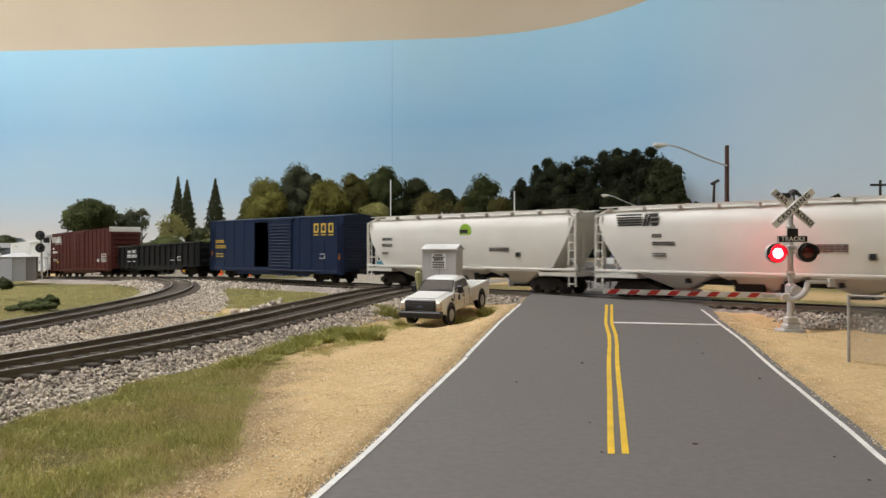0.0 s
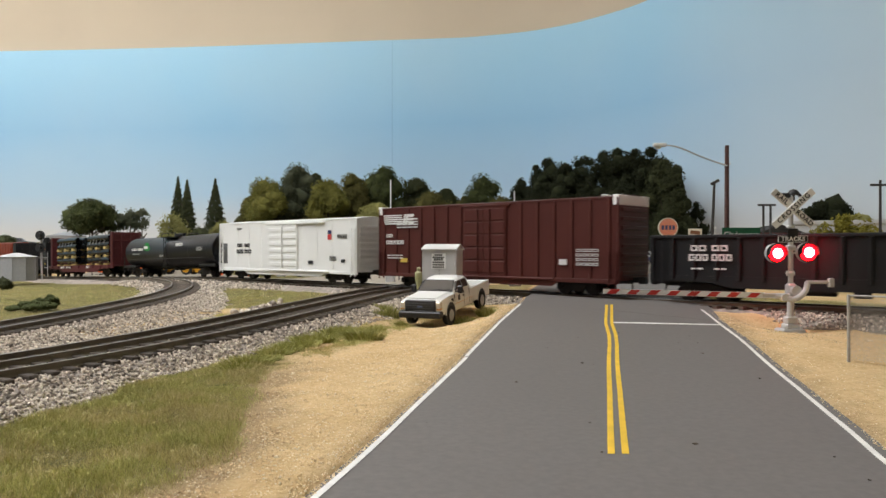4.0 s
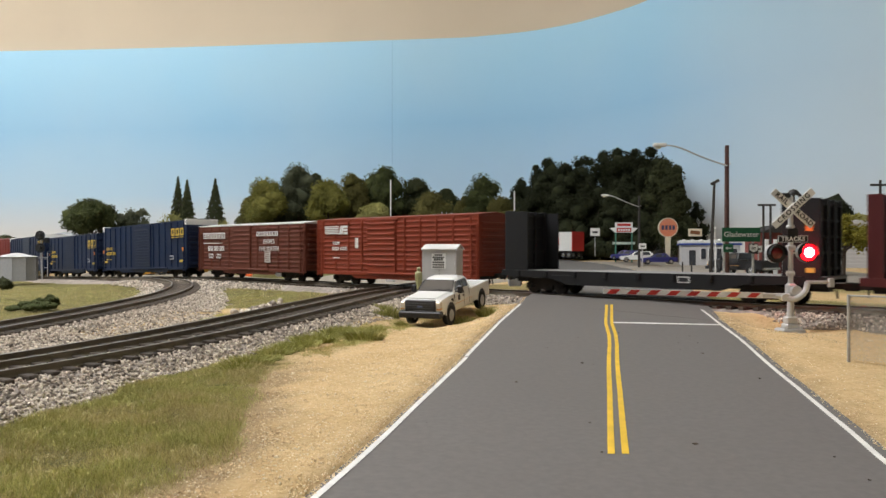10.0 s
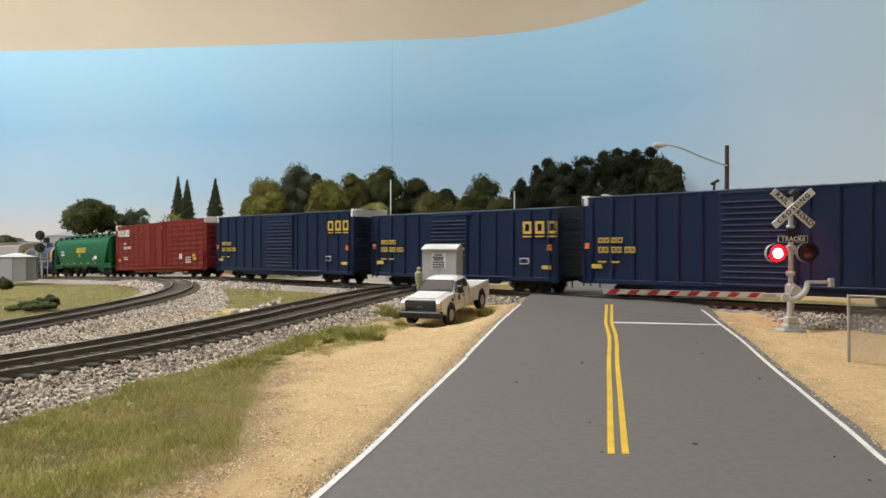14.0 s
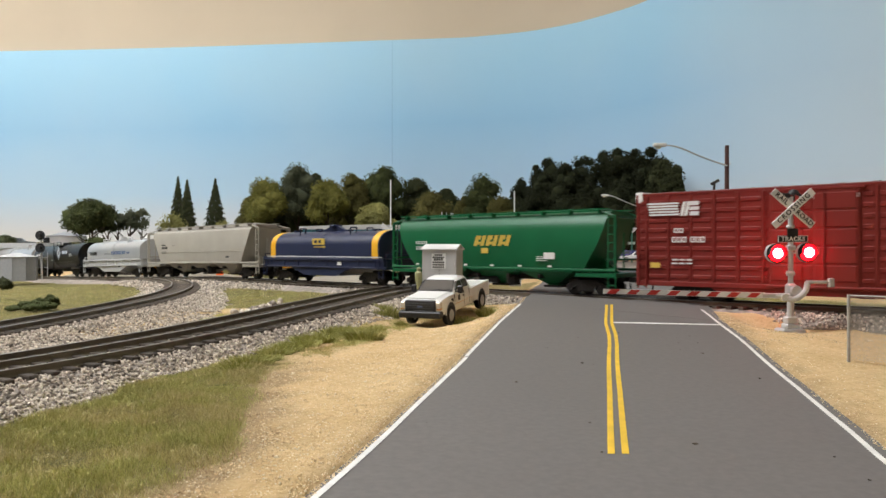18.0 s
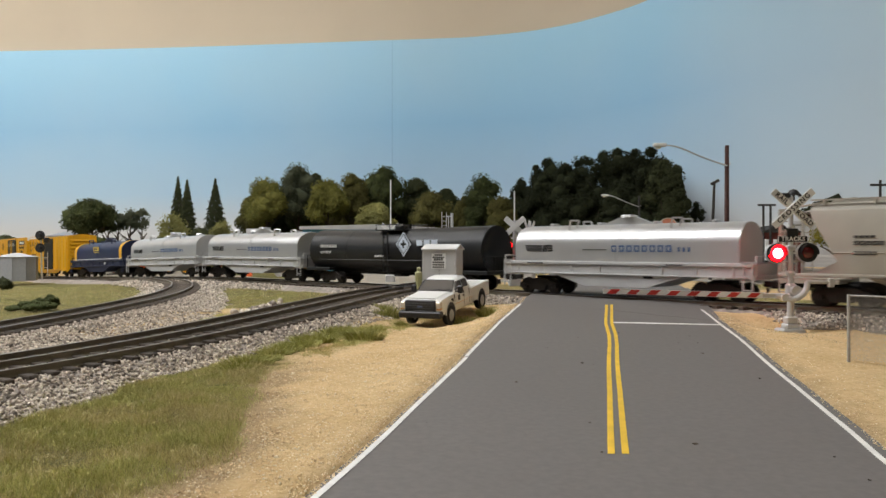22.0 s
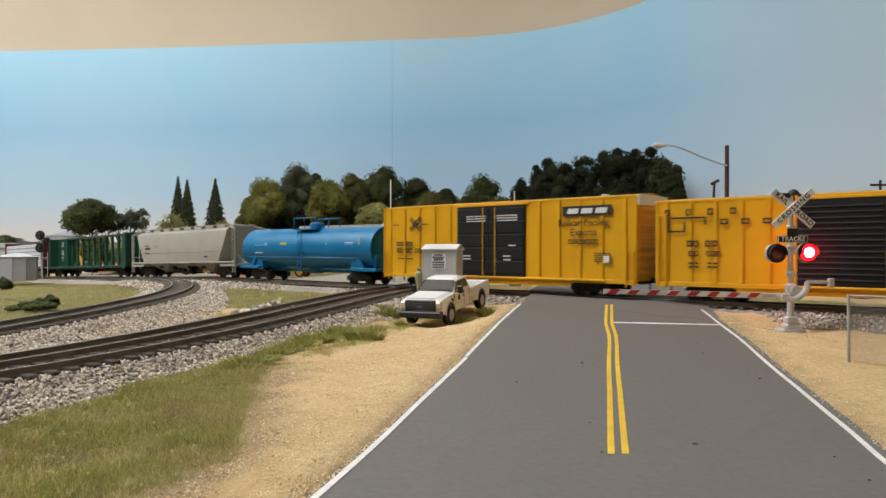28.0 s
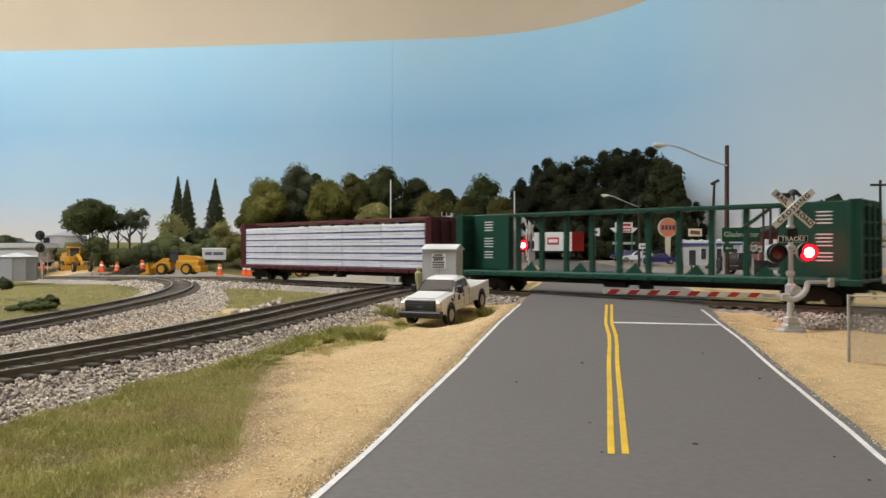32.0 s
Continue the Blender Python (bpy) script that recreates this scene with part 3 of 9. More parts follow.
BEDS = lambda w: [(-w, -0.75), (-1.45, -0.30), (1.45, -0.30), (w, -0.75)]
for name, line, prof in (("ballast_bed", [p for p in MAIN if True], BEDS(2.7)), ("ballast_bed", BRANCH, [(-2.9, -0.8), (-1.5, -0.30), (2.9, -0.30), (4.4, -0.75)]), ("ballast_bed", LOOP, BEDS(2.9))):
    prof = prof + [(prof[-1][0], -1.3), (prof[0][0], -1.3)]
    if name and line is MAIN:
        # leave the road free
        a = [p for p in MAIN if (p.x - road_mid(p.y)) > 6.8 or p.y < 20]
        b = [p for p in MAIN if (p.x - road_mid(p.y)) < -3.6 and p.y > 40]
        for seg in (a, b):
            tagged(part(name, sweep(seg, prof), M_BED), "grey stone ballast bed of a track", "ballast", kind="structure")
    else:
        tagged(part(name, sweep(line, prof), M_BED), "grey stone ballast bed of a track", "ballast", kind="structure")


# ---- scattered stuff ----
ICO_V = np.array([(0, 0, 1)] + [(0.894 * math.cos(2 * math.pi * i / 5), 0.894 * math.sin(2 * math.pi * i / 5), 0.447) for i in range(5)] + [(0.894 * math.cos(2 * math.pi * (i + 0.5) / 5), 0.894 * math.sin(2 * math.pi * (i + 0.5) / 5), -0.447) for i in range(5)] + [(0, 0, -1)])
ICO_F = np.array([(0, 1 + i, 1 + (i + 1) % 5) for i in range(5)] + [(1 + i, 6 + i, 1 + (i + 1) % 5) for i in range(5)] + [(6 + i, 6 + (i + 1) % 5, 1 + (i + 1) % 5) for i in range(5)] + [(11, 6 + (i + 1) % 5, 6 + i) for i in range(5)])
OCT_V = np.array([(1, 0, 0), (0, 1, 0), (-1, 0, 0), (0, -1, 0), (0, 0, 1), (0, 0, -1)], float)
OCT_F = np.array([(0, 1, 4), (1, 2, 4), (2, 3, 4), (3, 0, 4), (1, 0, 5), (2, 1, 5), (3, 2, 5), (0, 3, 5)])
rng = np.random.default_rng(7)


def quick_mesh(name, verts, faces, flat=True):
    me = bpy.data.meshes.new(name)
    me.vertices.add(len(verts))
    me.vertices.foreach_set("co", (np.asarray(verts, np.float32) * K).ravel())
    m = faces.shape[1]
    me.loops.add(faces.size)
    me.loops.foreach_set("vertex_index", faces.ravel().astype(np.int32))
    me.polygons.add(len(faces))
    me.polygons.foreach_set("loop_start", np.arange(0, faces.size, m, dtype=np.int32))
    me.polygons.foreach_set("loop_total", np.full(len(faces), m, np.int32))
    me.update(calc_edges=True)
    return me


def lumps(name, centres, sizes, base_v=ICO_V, base_f=ICO_F, rough=0.4, squash=(1, 1, 1)):
    """Many small rough pieces as one mesh."""
    n, k = len(centres), len(base_v)
    v = base_v[None] * (1 + rng.uniform(-rough, rough, (n, k, 1)))
    ang = rng.uniform(0, 2 * math.pi, n)
    tilt = rng.uniform(-0.7, 0.7, n)
    c, s = np.cos(ang)[:, None], np.sin(ang)[:, None]
    ct, st = np.cos(tilt)[:, None], np.sin(tilt)[:, None]
    x, y, z = v[..., 0] * rng.uniform(0.7, 1.3, (n, 1)), v[..., 1] * rng.uniform(0.7, 1.3, (n, 1)), v[..., 2] * rng.uniform(0.6, 1.1, (n, 1))
    y, z = y * ct - z * st, y * st + z * ct
    x, y = x * c - y * s, x * s + y * c
    v = np.stack([x * squash[0], y * squash[1], z * squash[2]], -1) * np.asarray(sizes)[:, None, None] + np.asarray(centres)[:, None, :]
    f = base_f[None] + (np.arange(n) * k)[:, None, None]
    return quick_mesh(name, v.reshape(-1, 3), f.reshape(-1, base_f.shape[1]))


def blades(name, roots, heights, width=0.012, lean=0.7, splay=None):
    n = len(roots)
    ang = rng.uniform(0, 2 * math.pi, n)
    w = np.stack([np.cos(ang), np.sin(ang), np.zeros(n)], -1) * width * rng.uniform(0.6, 1.3, (n, 1))
    drift = rng.normal(0, lean, (n, 2)) * heights[:, None]
    if splay is not None:
        drift += splay * heights[:, None]
    r = np.asarray(roots)
    mid = r + np.concatenate([drift * 0.35, heights[:, None] * 0.6], 1)
    tip = r + np.concatenate([drift, heights[:, None]], 1)
    v = np.stack([r - w, r + w, mid + w * 0.7, mid - w * 0.7, tip], 1)
    k = (np.arange(n) * 5)[:, None]
    f = np.concatenate([k + np.array([[0, 1, 2]]), k + np.array([[0, 2, 3]]), k + np.array([[3, 2, 4]])])
    return quick_mesh(name, v.reshape(-1, 3), f)


_b = np.array([(p.x, p.y, p.z) for p in BRANCH])
_l = np.array([(p.x, p.y, p.z) for p in LOOP])
_m = np.stack([_x, _y, _z], -1)[(_s > -60) & (_s < 110)]


def gap_to(line, x, y):
    d = np.hypot(line[:, 0] - x, line[:, 1] - y)
    i = int(np.argmin(d))
    j = min(i, len(line) - 2)
    t = line[j + 1] - line[j]
    side = np.sign(t[0] * (y - line[i, 1]) - t[1] * (x - line[i, 0]))
    return d[i], side, line[i, 2]


def on_bed(x, y):
    """Height of the ballast at a place, or None."""
    best = None
    for line, near, far in ((_b, 3.3, 4.3), (_l, 3.1, 3.1), (_m, 2.9, 2.9)):
        d, side, z = gap_to(line, x, y)
        if line is _b:
            near = lerp(y, [14, 17, 21, 25, 40], [5.6, 5.1, 3.5, 3.0, 3.0])
        if line is _l:
            near = lerp(y, [26, 40, 48, 56], [6.2, 5.6, 4.2, 3.1])
        reach = (far if side > 0 else near) + 0.5 * noise.noise((x * 0.6, y * 0.6, 9))
        if d < reach:
            flat = 2.9 if (line is _b and side > 0) else 1.5
            h = z - 0.30 - 0.4 * max(0.0, (d - flat) / max(0.3, min(reach, 3.4) - flat))
            if d > 2.3:
                h = max(h, ground_z(x, y) + 0.01)
            rail = abs(d - 0.76) < 0.16 or (line is _b and side > 0 and abs(d - 2.05) < 0.16)
            if best is None or h > best[0]:
                best = (h, d, rail)
    return best


stones, sizes = [], []
for x0, x1, y0, y1, per_m2, size in ((-17, 0, 9, 30, 170, 0.043), (-22, 3, 30, 52, 88, 0.048), (-32, -12, 52, 75, 38, 0.066), (-22, -12, 8, 30, 72, 0.056), (12.5, 30, 16, 34, 90, 0.047), (-2, 5, 40, 54, 30, 0.07)):
    for i in range(int((x1 - x0) * (y1 - y0) * per_m2)):
        x, y = x0 + (x1 - x0) * rng.random(), y0 + (y1 - y0) * rng.random()
        if y < 12 and x > -6 or abs(x - 0.585 * y) < -1 or x < -0.66 * y - 3 or abs(x - road_mid(y)) < (5.2 if x < road_mid(y) else 6.6 + 0.5 * noise.noise((x, y, 2))):
            continue
        q = on_bed(x, y)
        if q and not q[2]:
            stones.append((x, y, q[0] + rng.uniform(-0.03, 0.05) + (0.01 if q[1] < 0.6 else 0)))
            sizes.append(size * rng.uniform(0.6, 1.25))
M_STONE = island_material("ballast_stone", ((0.0, (0.13, 0.11, 0.095)), (0.2, (0.32, 0.27, 0.23)), (0.5, (0.50, 0.43, 0.35)), (0.75, (0.66, 0.565, 0.46)), (1.0, (0.85, 0.77, 0.65))), 0.9)
tagged(part("ballast_stones", lumps("ballast_stones", stones, sizes), M_STONE), "mixed pale grey and mauve ballast stones", "ballast", kind="stuff")

# grass
roots, tall, dry = [], [], []
for x0, x1, y0, y1, per_m2, hgt in ((-13, -1, 9, 22.8, 2100, 0.14), (-12, 3, 22.0, 40, 1100, 0.2), (-45, -12, 28, 74, 34, 0.19), (-14, 3, 40, 60, 80, 0.19), (14, 38, 24, 62, 60, 0.22)):
    for i in range(int((x1 - x0) * (y1 - y0) * per_m2)):
        x, y = x0 + (x1 - x0) * rng.random(), y0 + (y1 - y0) * rng.random()
        clump = noise.noise((x * 0.55, y * 0.55, 3)) + 0.5 * noise.noise((x * 1.7, y * 1.7, 8))
        if x < -0.64 * y - 2 or rng.random() > (turf_at(x, y) - 0.15 if hgt != 0.2 else 4 * turf_at(x, y)) or clump < (-0.62 if hgt == 0.14 else -0.03 if hgt == 0.2 else -0.35) - 0.15 * rng.random():
            continue
        if on_bed(x, y):
            continue
        roots.append((x, y, ground_z(x, y) - 0.02))
        dry.append(noise.noise((x * 0.45, y * 0.6, 21)) + 0.6 * noise.noise((x * 1.5, y * 1.5, 31)) + rng.normal(0, 0.18) > 0.02)
        tall.append(hgt * (0.62 if hgt == 0.2 else 1.0) * rng.uniform(0.5, 1.2) * max(0.4, 1 + (1.3 if hgt == 0.14 else 0.2) * clump))
M_GRASS = island_material("olive_grass", ((0.0, (0.27, 0.28, 0.075)), (0.3, (0.45, 0.445, 0.145)), (0.65, (0.60, 0.565, 0.22)), (1.0, (0.74, 0.67, 0.34))), 0.85, grain=3)
M_DRYGRASS = island_material("straw_grass", ((0.0, (0.36, 0.31, 0.11)), (0.3, (0.54, 0.465, 0.19)), (0.65, (0.69, 0.595, 0.30)), (1.0, (0.82, 0.72, 0.44))), 0.85, grain=3)
roots, tall, dry = np.array(roots), np.array(tall), np.array(dry)
tagged(part("grass", blades("grass", roots[~dry], tall[~dry], 0.0062, 0.5), M_GRASS), "dry olive-green static grass", "grass", kind="stuff")
tagged(part("straw_grass", blades("straw_grass", roots[dry], tall[dry] * 0.85, 0.0062, 0.5), M_DRYGRASS), "patches of straw-coloured static grass", "grass", kind="stuff")
pebs = []
for i in range(46000):
    y = 9 + 30 * rng.random() ** 1.3
    x = road_mid(y) + (line_left(y) - 0.05 - 5.8 * rng.random() ** 1.4 if rng.random() < 0.72 else line_right(y) + 0.15 + 8 * rng.random() ** 1.4)
    if turf_at(x, y) < 0.4 and beyond_road(x, y) > -0.1 * rng.random() and not on_bed(x, y):
        pebs.append((x, y, max(ground_z(x, y), road_z(y) if beyond_road(x, y) < 0.06 else -9)))
M_SANDGRAIN = island_material("sand_grain", ((0.0, (0.54, 0.37, 0.195)), (0.08, (0.72, 0.53, 0.30)), (0.7, (0.88, 0.69, 0.42)), (1.0, (0.95, 0.84, 0.63))), 0.95)
tagged(part("sand_grains", lumps("sand_grains", pebs, rng.uniform(0.008, 0.03, len(pebs)) * np.where(rng.random(len(pebs)) < 0.004, 2.0, 0.8), OCT_V, OCT_F), M_SANDGRAIN), "coarse tan sand grains and small stones", "sand", kind="stuff")
litter = []
for i in range(26000):
    y = 10 + 13 * rng.random()
    x = road_mid(y) - 11 + 6 * rng.random()
    w = turf_at(x + 0.55 * abs(rng.normal()), y)
    if turf_at(x, y) < 0.35 and turf_at(x - 0.5, y) + turf_at(x - 1.0, y) > 0.4 + 1.2 * rng.random():
        litter.append((x, y, ground_z(x, y)))
M_LITTER = island_material("brown_litter", ((0.0, (0.30, 0.20, 0.11)), (0.4, (0.46, 0.33, 0.185)), (0.8, (0.6, 0.46, 0.27)), (1.0, (0.78, 0.68, 0.48))), 0.95)
for i in range(9000):
    y = 22 + 9 * rng.random()
    x = road_mid(y) + 4.5 + 7 * rng.random()
    if not on_bed(x, y) and noise.noise((x * 0.8, y * 0.8, 4)) + 0.12 * (y - 25) > rng.random() * 0.9:
        litter.append((x, y, ground_z(x, y)))
tagged(part("ground_litter", lumps("ground_litter", litter, rng.uniform(0.006, 0.024, len(litter)), OCT_V, OCT_F), M_LITTER), "coarse brown litter along the edge of the turf", "litter", kind="stuff")
specks = []
for i in range(22):
    y = rng.uniform(11, 34)
    specks.append((road_mid(y) + rng.uniform(-4.0, 4.0), y, road_z(y) + 0.01))
tagged(part("road_grit", lumps("road_grit", specks, rng.uniform(0.012, 0.045, len(specks)), squash=(1, 1, 0.4)), island_material("dark_grit", ((0, (0.03, 0.025, 0.02)), (1, (0.16, 0.13, 0.1))))), "scattered dark grit on the asphalt", "grit", kind="stuff")

# ---- things near the crossing ----
def W(px, py, depth):
    """The point at that depth on a sight line, as fractions of the view: right and up from its middle."""
    return ((px - 784) / 1340 * depth, depth, EYE + (440 - py) / 1340 * depth)


M_SIGNAL = material("aluminium_paint", (0.62, 0.62, 0.62), 0.4, 0.45, vary=0.08, grain=6)
M_SIGNWHITE = material("sign_white", (0.80, 0.80, 0.78), 0.55, vary=0.05, grain=6)
M_HOOD = material("hood_black", (0.012, 0.012, 0.013), 0.5, vary=0.1)
M_LENS = material("dark_red_lens", (0.10, 0.008, 0.010), 0.25, vary=0.2, grain=20, coat=0.5)
M_BULB = material("lit_red_lamp", (1.0, 0.0015, 0.0045), 0.4, vary=0.0, emit=12.0)
M_BACK_EMIT = material("added_red_emitter", (1.0, 0.012, 0.03), 0.4, vary=0.0, emit=110.0)
M_CORE = material("lit_lamp_core", (1.0, 0.62, 0.66), 0.4, vary=0.0, emit=10.0)
M_RED = material("gate_red", (0.55, 0.035, 0.03), 0.5, vary=0.08)
BULBS = []


def flasher(sig, x, y, z, r, left):
    """One lamp head: background disc, hood, lens, the lamp that comes up to the lens when it is lit, and an added
    emitter behind.
    """
    head = part("lamp_head", Shape().lathe([(r, -0.02), (r, 0.1), (r * 0.97, 0.22), (r * 0.78, 0.38), (r * 0.5, 0.44)], 24, Matrix.Translation((x, y, z)) @ Matrix.Rotation(-math.pi / 2, 4, "X")), M_SIGNAL, sig)
    part("background_disc", Shape().lathe([(r * 0.99, 0.0), (r * 0.99, 0.05), (r * 0.4, 0.05), (r * 0.4, 0.0)], 24, Matrix.Translation((x, y - 0.03, z)) @ Matrix.Rotation(math.pi / 2, 4, "X")), M_HOOD, head)
    hood = Shape()
    n = 14
    for k in range(n):
        a0, a1 = math.pi * (-0.08 + 1.16 * k / n), math.pi * (-0.08 + 1.16 * (k + 1) / n)
        q = r * 0.88
        hood.add([(x + q * math.cos(a), y - d, z + q * math.sin(a)) for a in (a0, a1) for d in (0.07, 0.30)], [(0, 1, 3, 2)])
    part("hood", hood, M_HOOD, head)
    part("lens", Shape().lathe([(r * 0.62, 0.0), (r * 0.56, 0.04), (r * 0.34, 0.07), (0.01, 0.08)], 20, Matrix.Translation((x, y - 0.075, z)) @ Matrix.Rotation(math.pi / 2, 4, "X")), M_LENS, head, "dark red glass lens")
    lamp = part("lamp", Shape().lathe([(r * 0.86, 0.0), (r * 0.82, 0.05), (r * 0.60, 0.09), (r * 0.5, 0.095)], 20, Matrix.Rotation(math.pi / 2, 4, "X")), M_BULB, sig, "red crossing lamp")
    part("lamp_core", Shape().lathe([(r * 0.54, 0.085), (r * 0.42, 0.125), (0.01, 0.14)], 20, Matrix.Rotation(math.pi / 2, 4, "X")), M_CORE, lamp)
    BULBS.append((lamp, (x, y - 0.085, z), (x, y + 0.24, z), left))
    # added emitter: throws a red halo on cars behind, no part of a real head
    glow = part("added_back_emitter", Shape().lathe([(r * 0.42, 0.0), (r * 0.36, 0.03), (0.01, 0.04)], 16, Matrix.Rotation(-math.pi / 2, 4, "X")), M_BACK_EMIT, sig, "added red emitter behind a lamp head")
    BULBS.append((glow, (x, y + 0.452, z), (x, y + 0.2, z), left))


def crossbuck(sig, y, z, half, w, text=True, name="crossbuck_blade"):
    for ang, marks in ((42, (("CROSSING", 0.0),)), (-41, (("RAIL", -0.56), ("ROAD", 0.57)))):
        yy = y - (0.05 if ang > 0 else 0.0)
        b = part(name, Shape().soft(-half, half, -0.03, 0.03, -w / 2, w / 2, 0.015), M_SIGNWHITE, sig, at=P(0, yy, z, 0, 0, -ang))
        if text:
            for word, dx in marks:
                words("lettering", word, w * 0.93, M_LETTER_BLACK, b, P(dx * half, -0.036, 0), bold=0.004, space=1.32 if dx == 0 else 1.08)


M_LETTER_BLACK = material("sign_black", (0.02, 0.02, 0.02), 0.6, vary=0.1)

# the near crossing signal, with its lowered gate
bx, by, bz = W(1399, 585, 30.2)
sig = thing("crossing_signal", P(bx, by, bz), "silver crossing signal with crossbuck, red lamps and a gate", "crossing signal", "crossing signals")
part("base", Shape().soft(-0.48, 0.44, -0.42, 0.42, -0.12, 0.10, 0.06).soft(-0.28, 0.28, -0.26, 0.26, 0.08, 0.3, 0.06).soft(-0.23, 0.23, -0.2, 0.2, 0.28, 0.58, 0.05), M_SIGNAL, sig)
part("mast", Shape().rod((0, 0, 0.5), (0.01, 0, 1.3), 0.135, 14).rod((0.01, 0, 1.2), (0.0, 0, 5.35), 0.105, 14), M_SIGNAL, sig)
for dx in (-0.33, 0.3):
    part("anchor_bolt", Shape().rod((dx, -0.3, 0.06), (dx, -0.3, 0.2), 0.045, 6), M_SIGNAL, sig)
crossbuck(sig, -0.2, 4.88, 1.05, 0.30)
part("track_sign", Shape().soft(-0.6, 0.6, -0.22, -0.16, 3.53, 3.8, 0.02).soft(-0.22, 0.22, -0.21, -0.17, 3.78, 4.08, 0.02), M_HOOD, sig, "black plate with white lettering")
for x0, x1, z0, z1 in ((-0.59, 0.59, 3.532, 3.55), (-0.59, -0.22, 3.78, 3.798), (0.22, 0.59, 3.78, 3.798), (-0.59, -0.572, 3.532, 3.798), (0.572, 0.59, 3.532, 3.798)):
    part("sign_border", Shape().box(x0, x1, -0.227, -0.2, z0, z1), M_SIGNWHITE, sig)
words("lettering", "TRACKS", 0.235, M_SIGNWHITE, sig, P(0.0, -0.235, 3.665), bold=0.006, space=1.12)
part("bell", Shape().lathe([(0.21, 0), (0.205, 0.1), (0.14, 0.2), (0.02, 0.24)], 18, Matrix.Translation((0.12, 0, 5.42))).soft(-0.42, 0.0, -0.1, 0.1, 5.3, 5.5, 0.03).rod((0.12, 0, 5.2), (0.12, 0, 5.44), 0.05).rod((0.3, 0.05, 5.5), (0.5, 0.05, 5.3), 0.07, 8), M_HOOD, sig, "black bell on the mast")
part("crossarm", Shape().rod((-0.6, 0.05, 3.12), (0.6, 0.05, 3.12), 0.05, 10).soft(-0.17, 0.17, -0.15, 0.15, 3.2, 3.42, 0.04), M_SIGNAL, sig)
flasher(sig, -0.62, -0.1, 3.10, 0.39, True)
flasher(sig, 0.62, -0.1, 3.13, 0.39, False)
mech = part("gate_mechanism", Shape().soft(-0.17, 0.2, -0.2, 0.2, 1.36, 1.9, 0.08).rod((0.1, -0.36, 1.62), (0.1, 0.28, 1.62), 0.2, 18), M_SIGNAL, sig)
part("counterweight_arm", Shape().tube(curve_through([(-0.42, -0.4, 1.36), (-0.12, -0.42, 1.28), (0.2, -0.42, 1.4), (0.42, -0.42, 1.66), (0.48, -0.42, 1.96)], 0.12), 0.115), M_SIGNAL, mech)
part("counterweight_bar", Shape().soft(0.40, 1.36, -0.48, -0.36, 1.90, 2.03, 0.04), M_SIGNAL, mech)
part("counterweight", Shape().soft(1.28, 1.50, -0.54, -0.3, 1.76, 2.12, 0.04), M_SIGNAL, mech)
part("arm_hinge", Shape().rod((-0.42, -0.5, 1.36), (-0.42, -0.28, 1.36), 0.15, 12), M_SIGNAL, mech)
part("mast_collar", Shape().lathe([(0.15, 2.2), (0.18, 2.3), (0.15, 2.4)], 14).lathe([(0.15, 4.1), (0.17, 4.16), (0.15, 4.22)], 14), M_SIGNAL, sig)
GATE = Matrix.Rotation(radians(1.5), 4, "Y")
arm = part("gate_arm", Shape().add([(-7.58, -0.36, 1.31), (-1.2, -0.36, 1.29), (-1.2, -0.30, 1.29), (-7.58, -0.30, 1.31), (-7.58, -0.36, 1.50), (-1.2, -0.36, 1.52), (-1.2, -0.30, 1.52), (-7.58, -0.30, 1.50)], [(3, 2, 1, 0), (4, 5, 6, 7), (0, 1, 5, 4), (1, 2, 6, 5), (2, 3, 7, 6), (3, 0, 4, 7)]), M_SIGNWHITE, sig, "white gate arm with slanted red stripes", at=GATE)
part("arm_support", Shape().soft(-1.3, -0.2, -0.38, -0.28, 1.3, 1.5, 0.03).rod((-0.8, -0.33, 1.4), (-0.25, -0.33, 1.4), 0.11, 8), M_SIGNAL, arm)
for k in range(8):
    a = -7.46 + k * 0.79
    part("red_stripe", Shape().prism([(a, 1.312), (a + 0.36, 1.312), (a + 0.56, 1.5), (a + 0.2, 1.5)], -0.372, -0.29), M_RED, arm)


# the far signals; the one by the second road is dark
def far_signal(m, label, scale, lamps, lit, gate_h, buck_turn=0):
    sg = thing("crossing_signal", m, label, "crossing signal", "crossing signals")
    part("base", Shape().soft(-0.4, 0.4, -0.4, 0.4, -0.5, 0.3, 0.05), M_SIGNAL, sg)
    part("mast", Shape().rod((0, 0, 0), (0, 0, 4.3 * scale), 0.13, 12), M_SIGNAL, sg)
    crossbuck(sg, -0.16, 3.85 * scale, 0.95 * scale, 0.34, False)
    crossbuck(sg, 0.16, 3.85 * scale, 0.95 * scale, 0.34, False)
    part("crossarm", Shape().rod((-0.6, 0, 2.45 * scale), (0.6, 0, 2.45 * scale), 0.06, 8), M_SIGNAL, sg)
    for dx, left in ((-0.5, True), (0.5, False)):
        if lit:
            flasher(sg, dx, -0.12, 2.45 * scale, 0.36, left)
        else:
            head = part("lamp_head", Shape().lathe([(0.36, -0.02), (0.36, 0.06), (0.2, 0.4)], 20, Matrix.Translation((dx, -0.12, 2.45 * scale)) @ Matrix.Rotation(-math.pi / 2, 4, "X")), M_HOOD, sg)
    g = part("gate_mechanism", Shape().soft(0.1, 0.6, -0.3, 0.3, 1.0, 1.7, 0.06), M_SIGNAL, sg)
    part("gate_arm", Shape().soft(-0.05, 0.05, 0.24, 0.3, 1.4, gate_h, 0.02), M_SIGNWHITE, sg, "raised white gate arm")
    return sg


